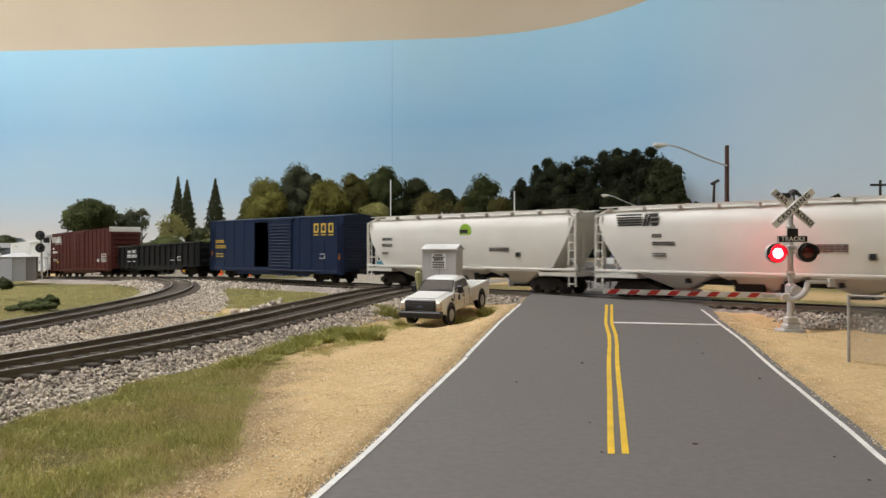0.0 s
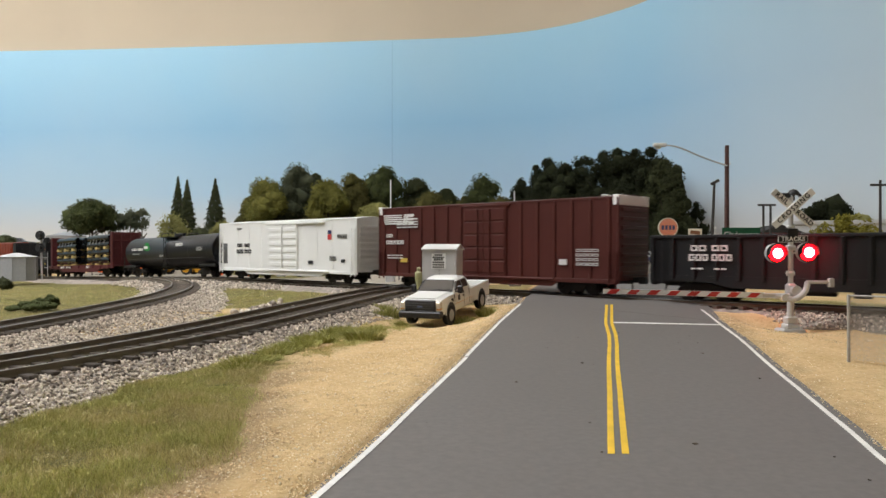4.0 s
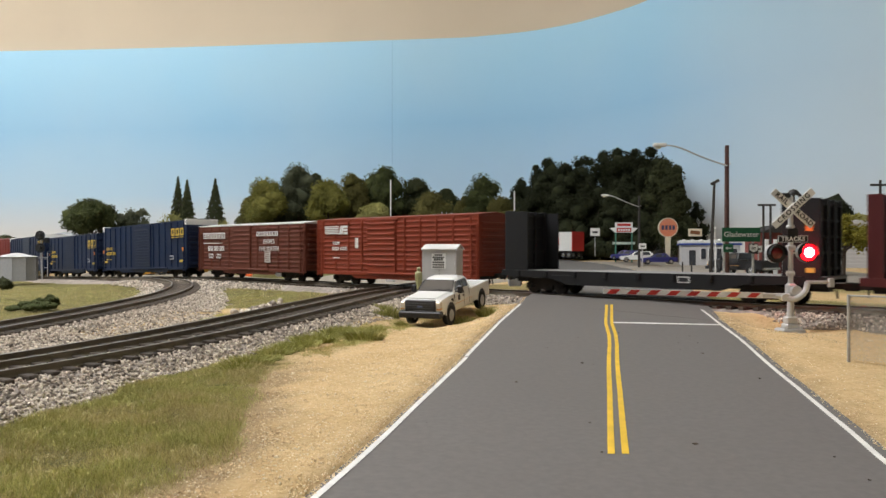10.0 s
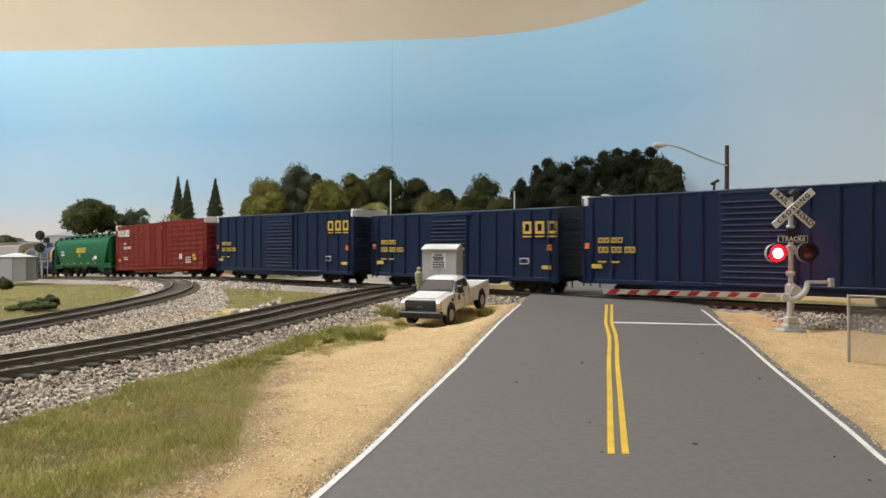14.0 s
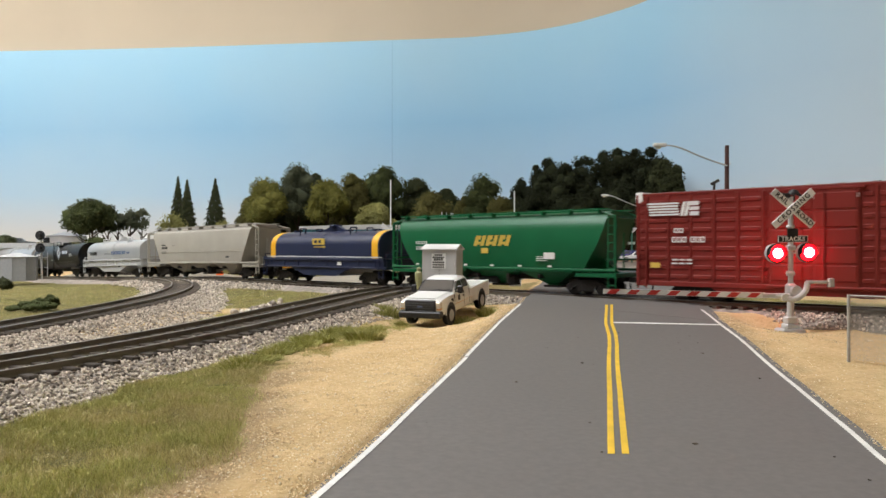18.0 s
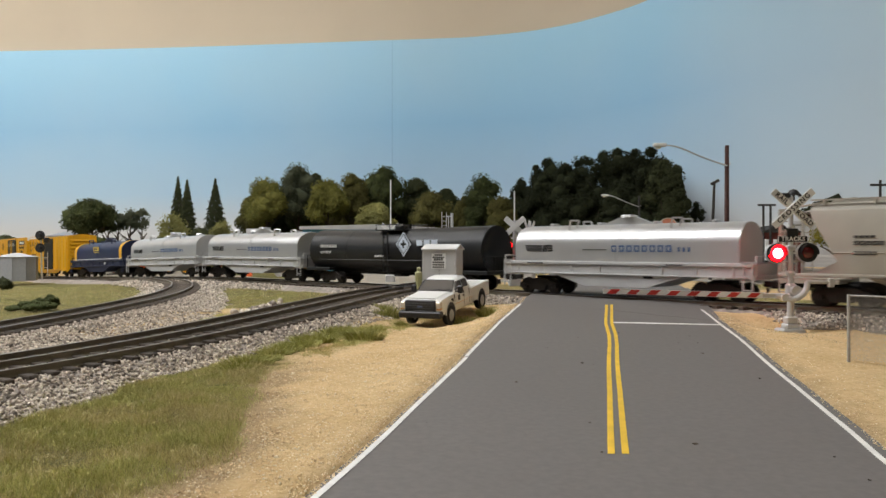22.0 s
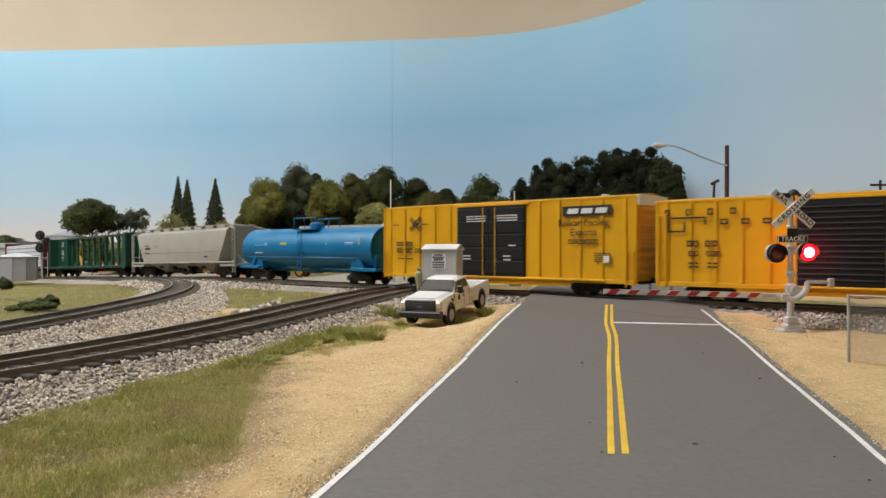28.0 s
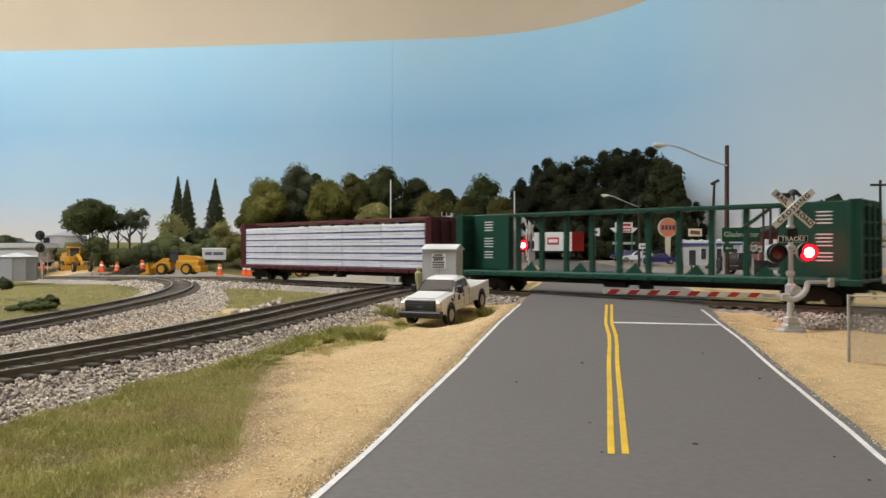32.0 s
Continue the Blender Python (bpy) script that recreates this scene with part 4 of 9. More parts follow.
far_signal(P(*W(911, 492, 50)), "silver far-side crossing signal with its gate raised", 0.89, True, True, 5.8)
far_signal(P(*W(937, 482, 62), 65), "silver crossing signal seen from its side", 0.93, True, False, 3.6)
far_signal(P(*W(691, 492, 66)), "silver crossing signal with dark lamps, gate raised", 1.05, True, False, 8.6)
p = W(786, 492, 72)
lad = thing("signal_mast", P(*p), "silver signal mast with a ladder", "signal mast")
part("mast", Shape().rod((0.75, 0, -1), (0.75, 0, 6.2), 0.14, 10), M_SIGNAL, lad)
part("ladder", Shape().box(-0.25, -0.17, -0.04, 0.04, -0.5, 6.3).box(0.17, 0.25, -0.04, 0.04, -0.5, 6.3), M_SIGNAL, lad)
rung = fix(Shape().box(-0.2, 0.2, -0.03, 0.03, -0.03, 0.03).mesh("rung"))
for k in range(14):
    part("rung", rung, M_SIGNAL, lad, at=P(0, 0, 0.3 + k * 0.43))
part("platform_frame", Shape().line([(0.2, 0, 5.9), (0.75, 0, 5.9)], 0.06).line([(0.2, 0, 4.4), (0.75, 0, 4.4)], 0.06).line([(0.42, 0, 4.4), (0.42, 0, 5.9)], 0.05), M_SIGNAL, lad)

# relay cabinet
M_CAB = material("cabinet_grey", (0.50, 0.50, 0.505), 0.5, vary=0.06, grain=5, second=(0.45, 0.45, 0.445))
cx, cy, cz = W(776, 530, 41.5)
cab = thing("relay_cabinet", P(cx + 0.24, cy, cz, -21), "light grey relay cabinet with a black-lettered notice", "relay cabinet")
part("body", Shape().soft(-0.97, 0.97, -0.55, 0.55, 0, 2.78, 0.03), M_CAB, cab)
M_CABROOF = material("cabinet_roof_white", (0.62, 0.62, 0.61), 0.45, vary=0.05, grain=5)
part("gable", Shape().add([(x, y, z) for x in (-0.94, 0.94) for y, z in ((-0.53, 2.76), (0.53, 2.76), (0.0, 2.98))], [(0, 1, 2), (3, 5, 4), (0, 3, 4, 1), (1, 4, 5, 2), (2, 5, 3, 0)]), M_CAB, cab)
for sy in (-1, 1):
    part("roof", Shape().add([(x, sy * y, z) for x in (-1.03, 1.03) for y, z in ((0.0, 3.0), (0.66, 2.74), (0.66, 2.79), (0.0, 3.06))], [(0, 1, 2, 3), (4, 7, 6, 5), (0, 4, 5, 1), (1, 5, 6, 2), (2, 6, 7, 3), (3, 7, 4, 0)]), M_CABROOF, cab)
for dx in (-0.955, 0.955):
    part("corner_trim", Shape().box(dx - 0.035, dx + 0.035, -0.565, -0.54, 0, 2.74), M_CAB, cab)
part("door_seam", Shape().box(-0.008, 0.008, -0.558, -0.54, 0.05, 1.75).box(-0.88, 0.88, -0.558, -0.54, 0.06, 0.075), M_LETTER_BLACK, cab)
notice = part("notice", Shape().soft(-0.44, 0.38, -0.572, -0.55, 1.72, 2.55, 0.01), M_SIGNWHITE, cab, "white notice with black print")
for k, (a, b, t, m) in enumerate(((-0.26, 0.2, 0.085, 4), (-0.38, 0.32, 0.085, 6), (-0.3, 0.24, 0.12, 4), (-0.38, 0.32, 0.085, 6), (-0.38, 0.32, 0.085, 7), (-0.38, 0.32, 0.085, 6))):
    for i in range(m):
        w = (b - a) / m
        part("print", Shape().box(a + i * w, a + i * w + w * 0.8, -0.58, -0.57, 2.42 - k * 0.132, 2.42 - k * 0.132 + t), M_LETTER_BLACK, notice)
part("door_handle", Shape().soft(0.08, 0.14, -0.62, -0.54, 1.1, 1.35, 0.01), M_SIGNAL, cab)
part("hinge", Shape().rod((0.9, -0.57, 0.5), (0.9, -0.57, 0.7), 0.03, 6).rod((0.9, -0.57, 1.9), (0.9, -0.57, 2.1), 0.03, 6), M_SIGNAL, cab)

# a small figurine beside it
fx, fy, fz = W(741, 529, 42.6)
fig = Shape().lathe([(0.15, 0.0), (0.19, 0.9), (0.24, 1.1), (0.26, 1.5), (0.1, 1.6)], 10).lathe([(0.04, 1.58), (0.13, 1.64), (0.15, 1.75), (0.05, 1.83)], 10)
me = fix(fig.mesh("figurine"))
fg = part("figurine", me, material("pale_yellow_plastic", (0.36, 0.34, 0.14), 0.6, vary=0.25, grain=4, second=(0.5, 0.48, 0.38)))
fg.matrix_basis = P(fx, fy, fz) @ Matrix.Diagonal((0.82, 0.82, 1, 1))
tagged(fg, "small plain pale-yellow painted figurine by the cabinet", "figurine")

# ---- pickup truck ----
M_TRUCK = material("white_car_body", (0.76, 0.755, 0.73), 0.35, vary=0.03, grain=4, coat=0.3)
M_TYRE = material("tyre_rubber", (0.018, 0.018, 0.018), 0.85, vary=0.15)
M_GLASS = material("tinted_window", (0.12, 0.105, 0.09), 0.12, vary=0.35, grain=1.6, spec=0.45)
M_CHROME = material("bright_metal", (0.62, 0.62, 0.62), 0.25, 0.9, vary=0.05)
M_BADGE = material("dark_blue_badge", (0.06, 0.08, 0.16), 0.35, vary=0.1)
M_RIM = material("grey_alloy_rim", (0.46, 0.46, 0.46), 0.4, 0.25, vary=0.12, grain=6)
M_BLKPLASTIC = material("black_plastic", (0.022, 0.022, 0.024), 0.55, vary=0.15)
M_AMBER = material("clear_lamp", (0.66, 0.60, 0.50), 0.2, vary=0.15, coat=0.5)
M_ORANGELAMP = material("amber_lamp", (0.62, 0.30, 0.08), 0.3, vary=0.1)


def car_wheel(parent, x, y, r, w, rim_mat):
    t = part("wheel", Shape().lathe([(r * 0.66, -w / 2), (r * 0.94, -w / 2), (r, -w * 0.3), (r, w * 0.3), (r * 0.94, w / 2), (r * 0.66, w / 2), (r * 0.66, -w / 2)], 22, Matrix.Translation((x, y, r)) @ Matrix.Rotation(math.pi / 2, 4, "X"), cap=False), M_TYRE, parent)
    o = 1 if y > 0 else -1
    part("rim", Shape().rod((x, y - o * w * 0.3, r), (x, y + o * w * 0.47, r), r * 0.67, 18, r * 0.6).rod((x, y, r), (x, y + o * w * 0.54, r), r * 0.22, 10), rim_mat, t)


def pickup(m, label, paint_mat, rims, plain=False):
    """Front towards +x."""
    tr = thing("pickup_truck", m, label, "pickup truck")
    CAB = P(0.33, 0, 0)

    def ring(x, pts):
        return [(x, -y, z) for y, z in pts] + [(x, y, z) for y, z in reversed(pts)]

    def hull(x, w, zb, zt):
        return ring(x, [(w * 0.93, zb), (w, zb + 0.12), (w, 0.98), (w * 0.985, zt - 0.18), (w * 0.95, zt - 0.06), (w * 0.84, zt)])

    body = Shape().loft([hull(3.03, 0.88, 0.66, 1.20), hull(2.97, 0.95, 0.6, 1.26), hull(2.8, 0.985, 0.56, 1.30), hull(2.3, 1.0, 0.55, 1.345), hull(1.3, 1.0, 0.52, 1.39), hull(1.1, 1.0, 0.5, 1.37), hull(-0.84, 1.0, 0.5, 1.36)])
    part("body", body, paint_mat, tr)
    part("hood", Shape().loft([ring(2.86, [(0.72, 1.28), (0.66, 1.335)]), ring(2.3, [(0.78, 1.33), (0.7, 1.395)]), ring(1.5, [(0.8, 1.37), (0.72, 1.425)])]), paint_mat, tr)
    part("cowl", Shape().soft(1.02, 1.2, -0.82, 0.82, 1.36, 1.395, 0.01), M_BLKPLASTIC, tr, at=CAB)
    # cargo bed, open at the top
    bed = Shape()
    for sy in (-1, 1):
        bed.soft(-3.1, -0.56, min(sy * 0.86, sy * 1.0), max(sy * 0.86, sy * 1.0), 0.55, 1.26, 0.04)
    bed.soft(-3.1, -0.56, -0.9, 0.9, 0.55, 0.75, 0.02).soft(-0.66, -0.56, -0.9, 0.9, 0.6, 1.3, 0.02)
    part("cargo_bed", bed, paint_mat, tr)
    for sy in (-1, 1):
        part("bed_rail", Shape().soft(-3.12, -0.58, min(sy * 0.84, sy * 1.015), max(sy * 0.84, sy * 1.015), 1.24, 1.29, 0.02), paint_mat, tr)
    part("tailgate", Shape().soft(-3.16, -3.06, -0.9, 0.9, 0.6, 1.26, 0.02), paint_mat, tr)
    post = lambda x, k, top, edge: ring(x, [(0.955, 1.28), (0.935, 1.42), (k, top - 0.09), (k - 0.1, top - 0.01), (k - 0.45, top + edge)])
    cabin = Shape().loft([ring(1.08, [(0.95, 1.28), (0.94, 1.33), (0.91, 1.36), (0.86, 1.37), (0.5, 1.38)]), post(0.42, 0.80, 1.87, 0.01), post(0.22, 0.79, 1.92, 0.02), post(-0.45, 0.79, 1.935, 0.02), post(-0.72, 0.80, 1.89, 0.01), post(-0.84, 0.84, 1.70, 0.0)])
    part("cab", cabin, paint_mat, tr, at=CAB)
    part("windscreen", Shape().add([(1.05, -0.85, 1.425), (1.05, 0.85, 1.425), (0.50, 0.72, 1.84), (0.50, -0.72, 1.84), (1.0, -0.85, 1.38), (1.0, 0.85, 1.38), (0.45, 0.72, 1.79), (0.45, -0.72, 1.79)], [(0, 1, 2, 3), (7, 6, 5, 4), (0, 4, 5, 1), (2, 6, 7, 3), (1, 5, 6, 2), (3, 7, 4, 0)]), M_GLASS, tr, "tinted windscreen", at=CAB)
    part("windscreen_seal", Shape().line([(1.06, -0.86, 1.42), (1.06, 0.86, 1.42), (0.50, 0.73, 1.845), (0.50, -0.73, 1.845), (1.06, -0.86, 1.42)], 0.014, 5), M_BLKPLASTIC, tr, at=CAB)
    part("wiper", Shape().rod((1.09, -0.35, 1.41), (0.98, 0.3, 1.50), 0.013, 5).rod((1.09, 0.15, 1.41), (0.98, 0.75, 1.50), 0.013, 5), M_BLKPLASTIC, tr, at=CAB)
    for sy in (-1, 1):
        y0 = sy * 0.936
        for a, b, c2, d in ((0.9, 0.46, 0.06, 0.06), (-0.06, -0.06, -0.62, -0.58)):
            yt = sy * 0.825
            sh = Shape().add([(a, y0, 1.45), (c2, y0, 1.45), (d, yt, 1.79), (b, yt, 1.79), (a, y0 - sy * 0.06, 1.45), (c2, y0 - sy * 0.06, 1.45), (d, yt - sy * 0.06, 1.79), (b, yt - sy * 0.06, 1.79)], [(0, 1, 2, 3), (7, 6, 5, 4), (0, 4, 5, 1), (1, 5, 6, 2), (2, 6, 7, 3), (3, 7, 4, 0)])
            part("side_window", sh, M_GLASS, tr, at=CAB)
            part("window_seal", Shape().line([(a, y0 * 1.005, 1.45), (c2, y0 * 1.005, 1.45), (d, yt * 1.006, 1.79), (b, yt * 1.006, 1.79), (a, y0 * 1.005, 1.45)], 0.014, 5), M_BLKPLASTIC, tr, at=CAB)
        for xd in (1.14, 0.0, -0.66):
            part("door_gap", Shape().box(xd - 0.012, xd + 0.012, min(sy * 0.98, sy * 1.004), max(sy * 0.98, sy * 1.004), 0.62, 1.3), M_BLKPLASTIC, tr, at=CAB)
        part("mirror", Shape().soft(0.78, 0.92, min(sy * 1.05, sy * 1.30), max(sy * 1.05, sy * 1.30), 1.30, 1.66, 0.04).box(0.82, 0.88, min(sy * 0.9, sy * 1.08), max(sy * 0.9, sy * 1.08), 1.36, 1.42), M_BLKPLASTIC, tr, at=CAB)
        part("headlight", Shape().soft(2.80, 3.07, min(sy * 0.74, sy * 0.97), max(sy * 0.74, sy * 0.97), 0.84, 1.19, 0.04), M_AMBER, tr, "pale clear headlight")
        part("turn_lamp", Shape().soft(2.84, 3.075, min(sy * 0.78, sy * 0.975), max(sy * 0.78, sy * 0.975), 0.84, 0.93, 0.02), M_ORANGELAMP, tr, "amber turn lamp")
        part("door_handle", Shape().soft(-0.02, 0.18, min(sy * 0.99, sy * 1.03), max(sy * 0.99, sy * 1.03), 1.06, 1.11, 0.01), M_BLKPLASTIC, tr, at=CAB)
        part("side_vent", Shape().prism([(1.28, 0.98), (1.5, 1.06), (1.5, 1.15), (1.32, 1.15)], min(sy * 0.99, sy * 1.012), max(sy * 0.99, sy * 1.012)), M_BLKPLASTIC, tr, at=CAB)
        part("door_badge", Shape().soft(0.5, 0.72, min(sy * 0.99, sy * 1.012), max(sy * 0.99, sy * 1.012), 0.95, 1.2, 0.01), M_BLKPLASTIC, tr, at=CAB)
        part("side_line", Shape().box(-0.68, 1.3, min(sy * 0.99, sy * 1.008), max(sy * 0.99, sy * 1.008), 0.83, 0.85), M_ORANGELAMP, tr)
        for x in (2.0, -1.95):
            # flat black disc stands in for the shade inside the wheel opening
            part("arch_shade", Shape().lathe([(0.53, -0.03), (0.53, 0.03)], 20, Matrix.Translation((x, sy * 0.985, 0.50)) @ Matrix.Rotation(math.pi / 2, 4, "X")), M_BLKPLASTIC, tr)
            part("arch_lip", Shape().line([(x + 0.55 * math.cos(math.pi * k / 10), sy * 1.01, 0.52 + 0.55 * math.sin(math.pi * k / 10)) for k in range(11)], 0.028, 6), paint_mat, tr)
            car_wheel(tr, x, sy * 0.90, 0.44, 0.3, rims)
    part("grille", Shape().soft(2.94, 3.10, -0.74, 0.74, 0.74, 1.27, 0.04), M_BLKPLASTIC, tr)
    for k in range(4):
        part("grille_bar", Shape().soft(3.08, 3.12, -0.68, 0.68, 0.78 + k * 0.105, 0.82 + k * 0.105, 0.01), M_HOOD, tr)
    part("grille_badge", Shape().soft(3.09, 3.13, -0.13, 0.13, 0.95, 1.03, 0.02), M_BADGE, tr)
    part("bumper", Shape().soft(2.85, 3.22, -1.03, 1.03, 0.48, 0.78, 0.06), M_BLKPLASTIC, tr)
    part("axle_housing", Shape().rod((2.0, -0.8, 0.42), (2.0, 0.8, 0.42), 0.1, 8).rod((-1.95, -0.8, 0.42), (-1.95, 0.8, 0.42), 0.1, 8).soft(-2.6, 2.8, -0.5, 0.5, 0.45, 0.62, 0.03), M_BLKPLASTIC, tr)
    part("rear_bumper", Shape().soft(-3.3, -3.1, -0.95, 0.95, 0.5, 0.7, 0.04), M_CHROME, tr)
    return tr


pickup(P(0.25, 36.35, -0.745) @ pose(0, 0, 0, 0, 0, -113.5) @ pose(0, 0, 0, 0, 6.4, 0), "white crew pickup truck with a black grille", M_TRUCK, M_RIM)

# chain-link fence at the roadside
M_FENCE = material("galvanised_wire", (0.45, 0.44, 0.42), 0.5, 0.4, vary=0.15)
fx0, fy0, fz0 = W(1502, 640, 21.9)
fence = thing("chain_link_fence", P(fx0, fy0, fz0, -36), "grey chain-link fence beside the track", "fence")
for i in range(5):
    part("post", Shape().rod((i * 2.6, 0, -0.3), (i * 2.6, 0, 1.95), 0.045, 8), M_FENCE, fence)
part("top_rail", Shape().rod((0, 0, 1.92), (10.4, 0, 1.92), 0.03, 6), M_FENCE, fence)
wire = Shape()
for i in range(-28, 156):
    for s in (-1, 1):
        a = i * 0.07
        p0, p1 = ((a, 0.02 * s, 0.05), (a + 1.85, 0.02 * s, 1.9)) if s > 0 else ((a + 1.85, 0.02 * s, 0.05), (a, 0.02 * s, 1.9))
        q0, q1 = Vector(p0), Vector(p1)
        d = q1 - q0
        lo, hi = 0.0, 1.0
        if abs(d.x) > 0:
            for bound in (0.0, 10.4):
                t = (bound - q0.x) / d.x
                inside0 = 0 <= q0.x <= 10.4
                if 0 < t < 1:
                    if (d.x > 0) == (bound == 0.0):
                        lo = max(lo, t)
                    else:
                        hi = min(hi, t)
        if hi > lo and 0 <= (q0 + d * (lo + hi) / 2).x <= 10.4:
            wire.rod(q0 + d * lo, q0 + d * hi, 0.0042, 3, cap=False)
me = wire.mesh("wire_mesh")
tagged(part("wire_mesh", me, M_FENCE, fence), kind="stuff")

# ---- beyond the track ----
M_POLE = material("brown_pole", (0.085, 0.035, 0.028), 0.7, vary=0.15)
M_POLEDARK = material("dark_pole", (0.04, 0.035, 0.032), 0.8, vary=0.2)
M_CONC = material("pale_concrete", (0.46, 0.43, 0.38), 0.9, vary=0.12, grain=10)
M_GREENSIGN = material("green_sign", (0.010, 0.10, 0.045), 0.5, vary=0.05)
M_ORANGESIGN = material("faded_orange_sign", (0.72, 0.24, 0.13), 0.6, vary=0.08, second=(0.66, 0.30, 0.20))
M_PALE = material("pale_cream_paint", (0.72, 0.64, 0.48), 0.6, vary=0.08)
M_REDPANEL = material("red_panel", (0.50, 0.04, 0.035), 0.5, vary=0.06)
M_WINDOW = material("dark_window", (0.05, 0.055, 0.065), 0.15, vary=0.2, spec=0.8)
M_BLUEBLD = material("blue_siding", (0.10, 0.33, 0.50), 0.55, vary=0.06, grain=4)
M_GREYWALL = material("light_grey_siding", (0.50, 0.50, 0.50), 0.6, vary=0.05, grain=3, second=(0.46, 0.46, 0.455))
M_BRICKRED = material("dull_maroon_siding", (0.20, 0.055, 0.045), 0.8, vary=0.15, grain=8)
M_MACH = material("machine_yellow", (0.52, 0.25, 0.012), 0.45, vary=0.08)
M_CONE = material("cone_orange", (0.85, 0.13, 0.02), 0.5, vary=0.05)


def street_lamp(px, top, foot, depth, reach, rise, mat, label):
    x, y, z0 = W(px, foot, depth)
    z1 = W(px, top, depth)[2]
    l = thing("street_lamp", P(x, y, z0), label, "street lamp", "street lamps along the road")
    h = z1 - z0
    part("pole", Shape().rod((0, 0, -0.4), (0.02, 0, h), 0.17, 10, 0.13), mat, l)
    part("arm", Shape().line(curve_through([(0, -0.1, h - 1.34), (-reach * 0.22, -0.1, h - 1.0), (-reach * 0.44, -0.1, h - 0.6), (-reach * 0.68, -0.1, h - 0.12), (-reach * 0.84, -0.1, h + rise + 0.06)], 0.3), 0.05, 6).rod((0.0, 0, h - 1.25), (0.25, 0, h - 1.2), 0.05), M_SIGNAL, l)
    part("lamp_head", Shape().soft(-reach - 0.2, -reach + 0.7, -0.28, 0.08, h + rise - 0.05, h + rise + 0.2, 0.07), M_SIGNWHITE, l)
    part("lens", Shape().lathe([(0.16, -0.12), (0.2, 0.0)], 12, Matrix.Translation((-reach + 0.15, -0.1, h + rise - 0.05))), M_PALE, l)


street_lamp(1286, 257, 478, 50, 4.7, -0.05, M_POLE, "brown street lamp with a long silver arm")
street_lamp(1131, 346, 472, 92, 4.4, 0.0, M_POLEDARK, "tall dark street lamp pole with a silver arm")
for px, top, foot, depth, bar, lean in ((1257, 322, 486, 64, 0.6, 0.35), (1558, 318, 480, 70, 1.3, 0.0)):
    x, y, z0 = W(px, foot, depth)
    h = W(px, top, depth)[2] - z0
    u = thing("utility_pole", P(x, y, z0), "dark wooden utility pole with a crossbar", "utility pole", "utility poles")
    part("pole", Shape().rod((0, 0, -0.4), (lean, 0, h), 0.15, 8, 0.11), M_POLEDARK, u)
    if lean:
        part("pole_cap", Shape().soft(-0.32, 0.42, -0.12, 0.12, -0.14, 0.1, 0.03), M_POLEDARK, u, at=P(lean, 0, h, 0, 0, -28))
    else:
        part("crossbar", Shape().soft(lean - bar * 0.7, lean + bar, -0.08, 0.08, h - 0.55, h - 0.35, 0.02), M_POLEDARK, u)
x, y, z0 = W(1357, 486, 72)
u = thing("power_frame", P(x, y, z0), "dark timber frame of two posts and a bar", "pole frame")
hh = W(1362, 362, 72)[2] - z0
for dx in (-0.32, 0.36):
    part("pole", Shape().rod((dx, 0, -0.3), (dx, 0, hh), 0.11, 8), M_POLEDARK, u)
part("crossbar", Shape().soft(-0.85, 0.85, -0.1, 0.1, hh - 0.1, hh + 0.08, 0.02), M_POLEDARK, u)

# town sign and route signs
x, y, z0 = W(1312, 490, 47)
sg = thing("town_sign", P(x, y, z0), "green town name sign on two steel posts", "road sign")
zt = lambda py: W(0, py, 47)[2] - z0
for dx in (-1.05, 0.75):
    part("post", Shape().box(dx - 0.06, dx + 0.06, 0.03, 0.12, -0.3, zt(404)), M_SIGNAL, sg)
part("panel", Shape().soft(-1.2, 1.18, -0.03, 0.03, zt(427), zt(402), 0.02), M_GREENSIGN, sg, "green panel with white lettering")
words("lettering", "Gladewater", 0.46, M_SIGNWHITE, sg, P(-0.02, -0.04, (zt(427) + zt(402)) / 2), bold=0.004)
part("arrow_panel", Shape().soft(-1.12, -0.5, -0.03, 0.03, zt(446), zt(431), 0.02), M_GREENSIGN, sg, "small green arrow panel")
part("arrow", Shape().prism([(-1.02, zt(438.5)), (-0.86, zt(435.5)), (-0.86, zt(437.5)), (-0.62, zt(437.5)), (-0.62, zt(439.5)), (-0.86, zt(439.5)), (-0.86, zt(441.5))], -0.045, -0.028), M_SIGNWHITE, sg)
part("route_panel", Shape().soft(0.45, 1.05, -0.03, 0.03, zt(448), zt(430), 0.02), M_LETTER_BLACK, sg, "black panel with a white route shield")
s0, s1 = zt(447), zt(431)
part("shield", Shape().prism([(0.5, s1 - 0.05), (0.62, s1 - 0.02), (0.75, s1 - 0.08), (0.88, s1 - 0.02), (1.0, s1 - 0.05), (1.0, s0 + 0.2), (0.75, s0 + 0.03), (0.5, s0 + 0.2)], -0.045, -0.028), M_SIGNWHITE, sg)
words("lettering", "80", 0.26, M_LETTER_BLACK, sg, P(0.75, -0.05, (s0 + s1) / 2))

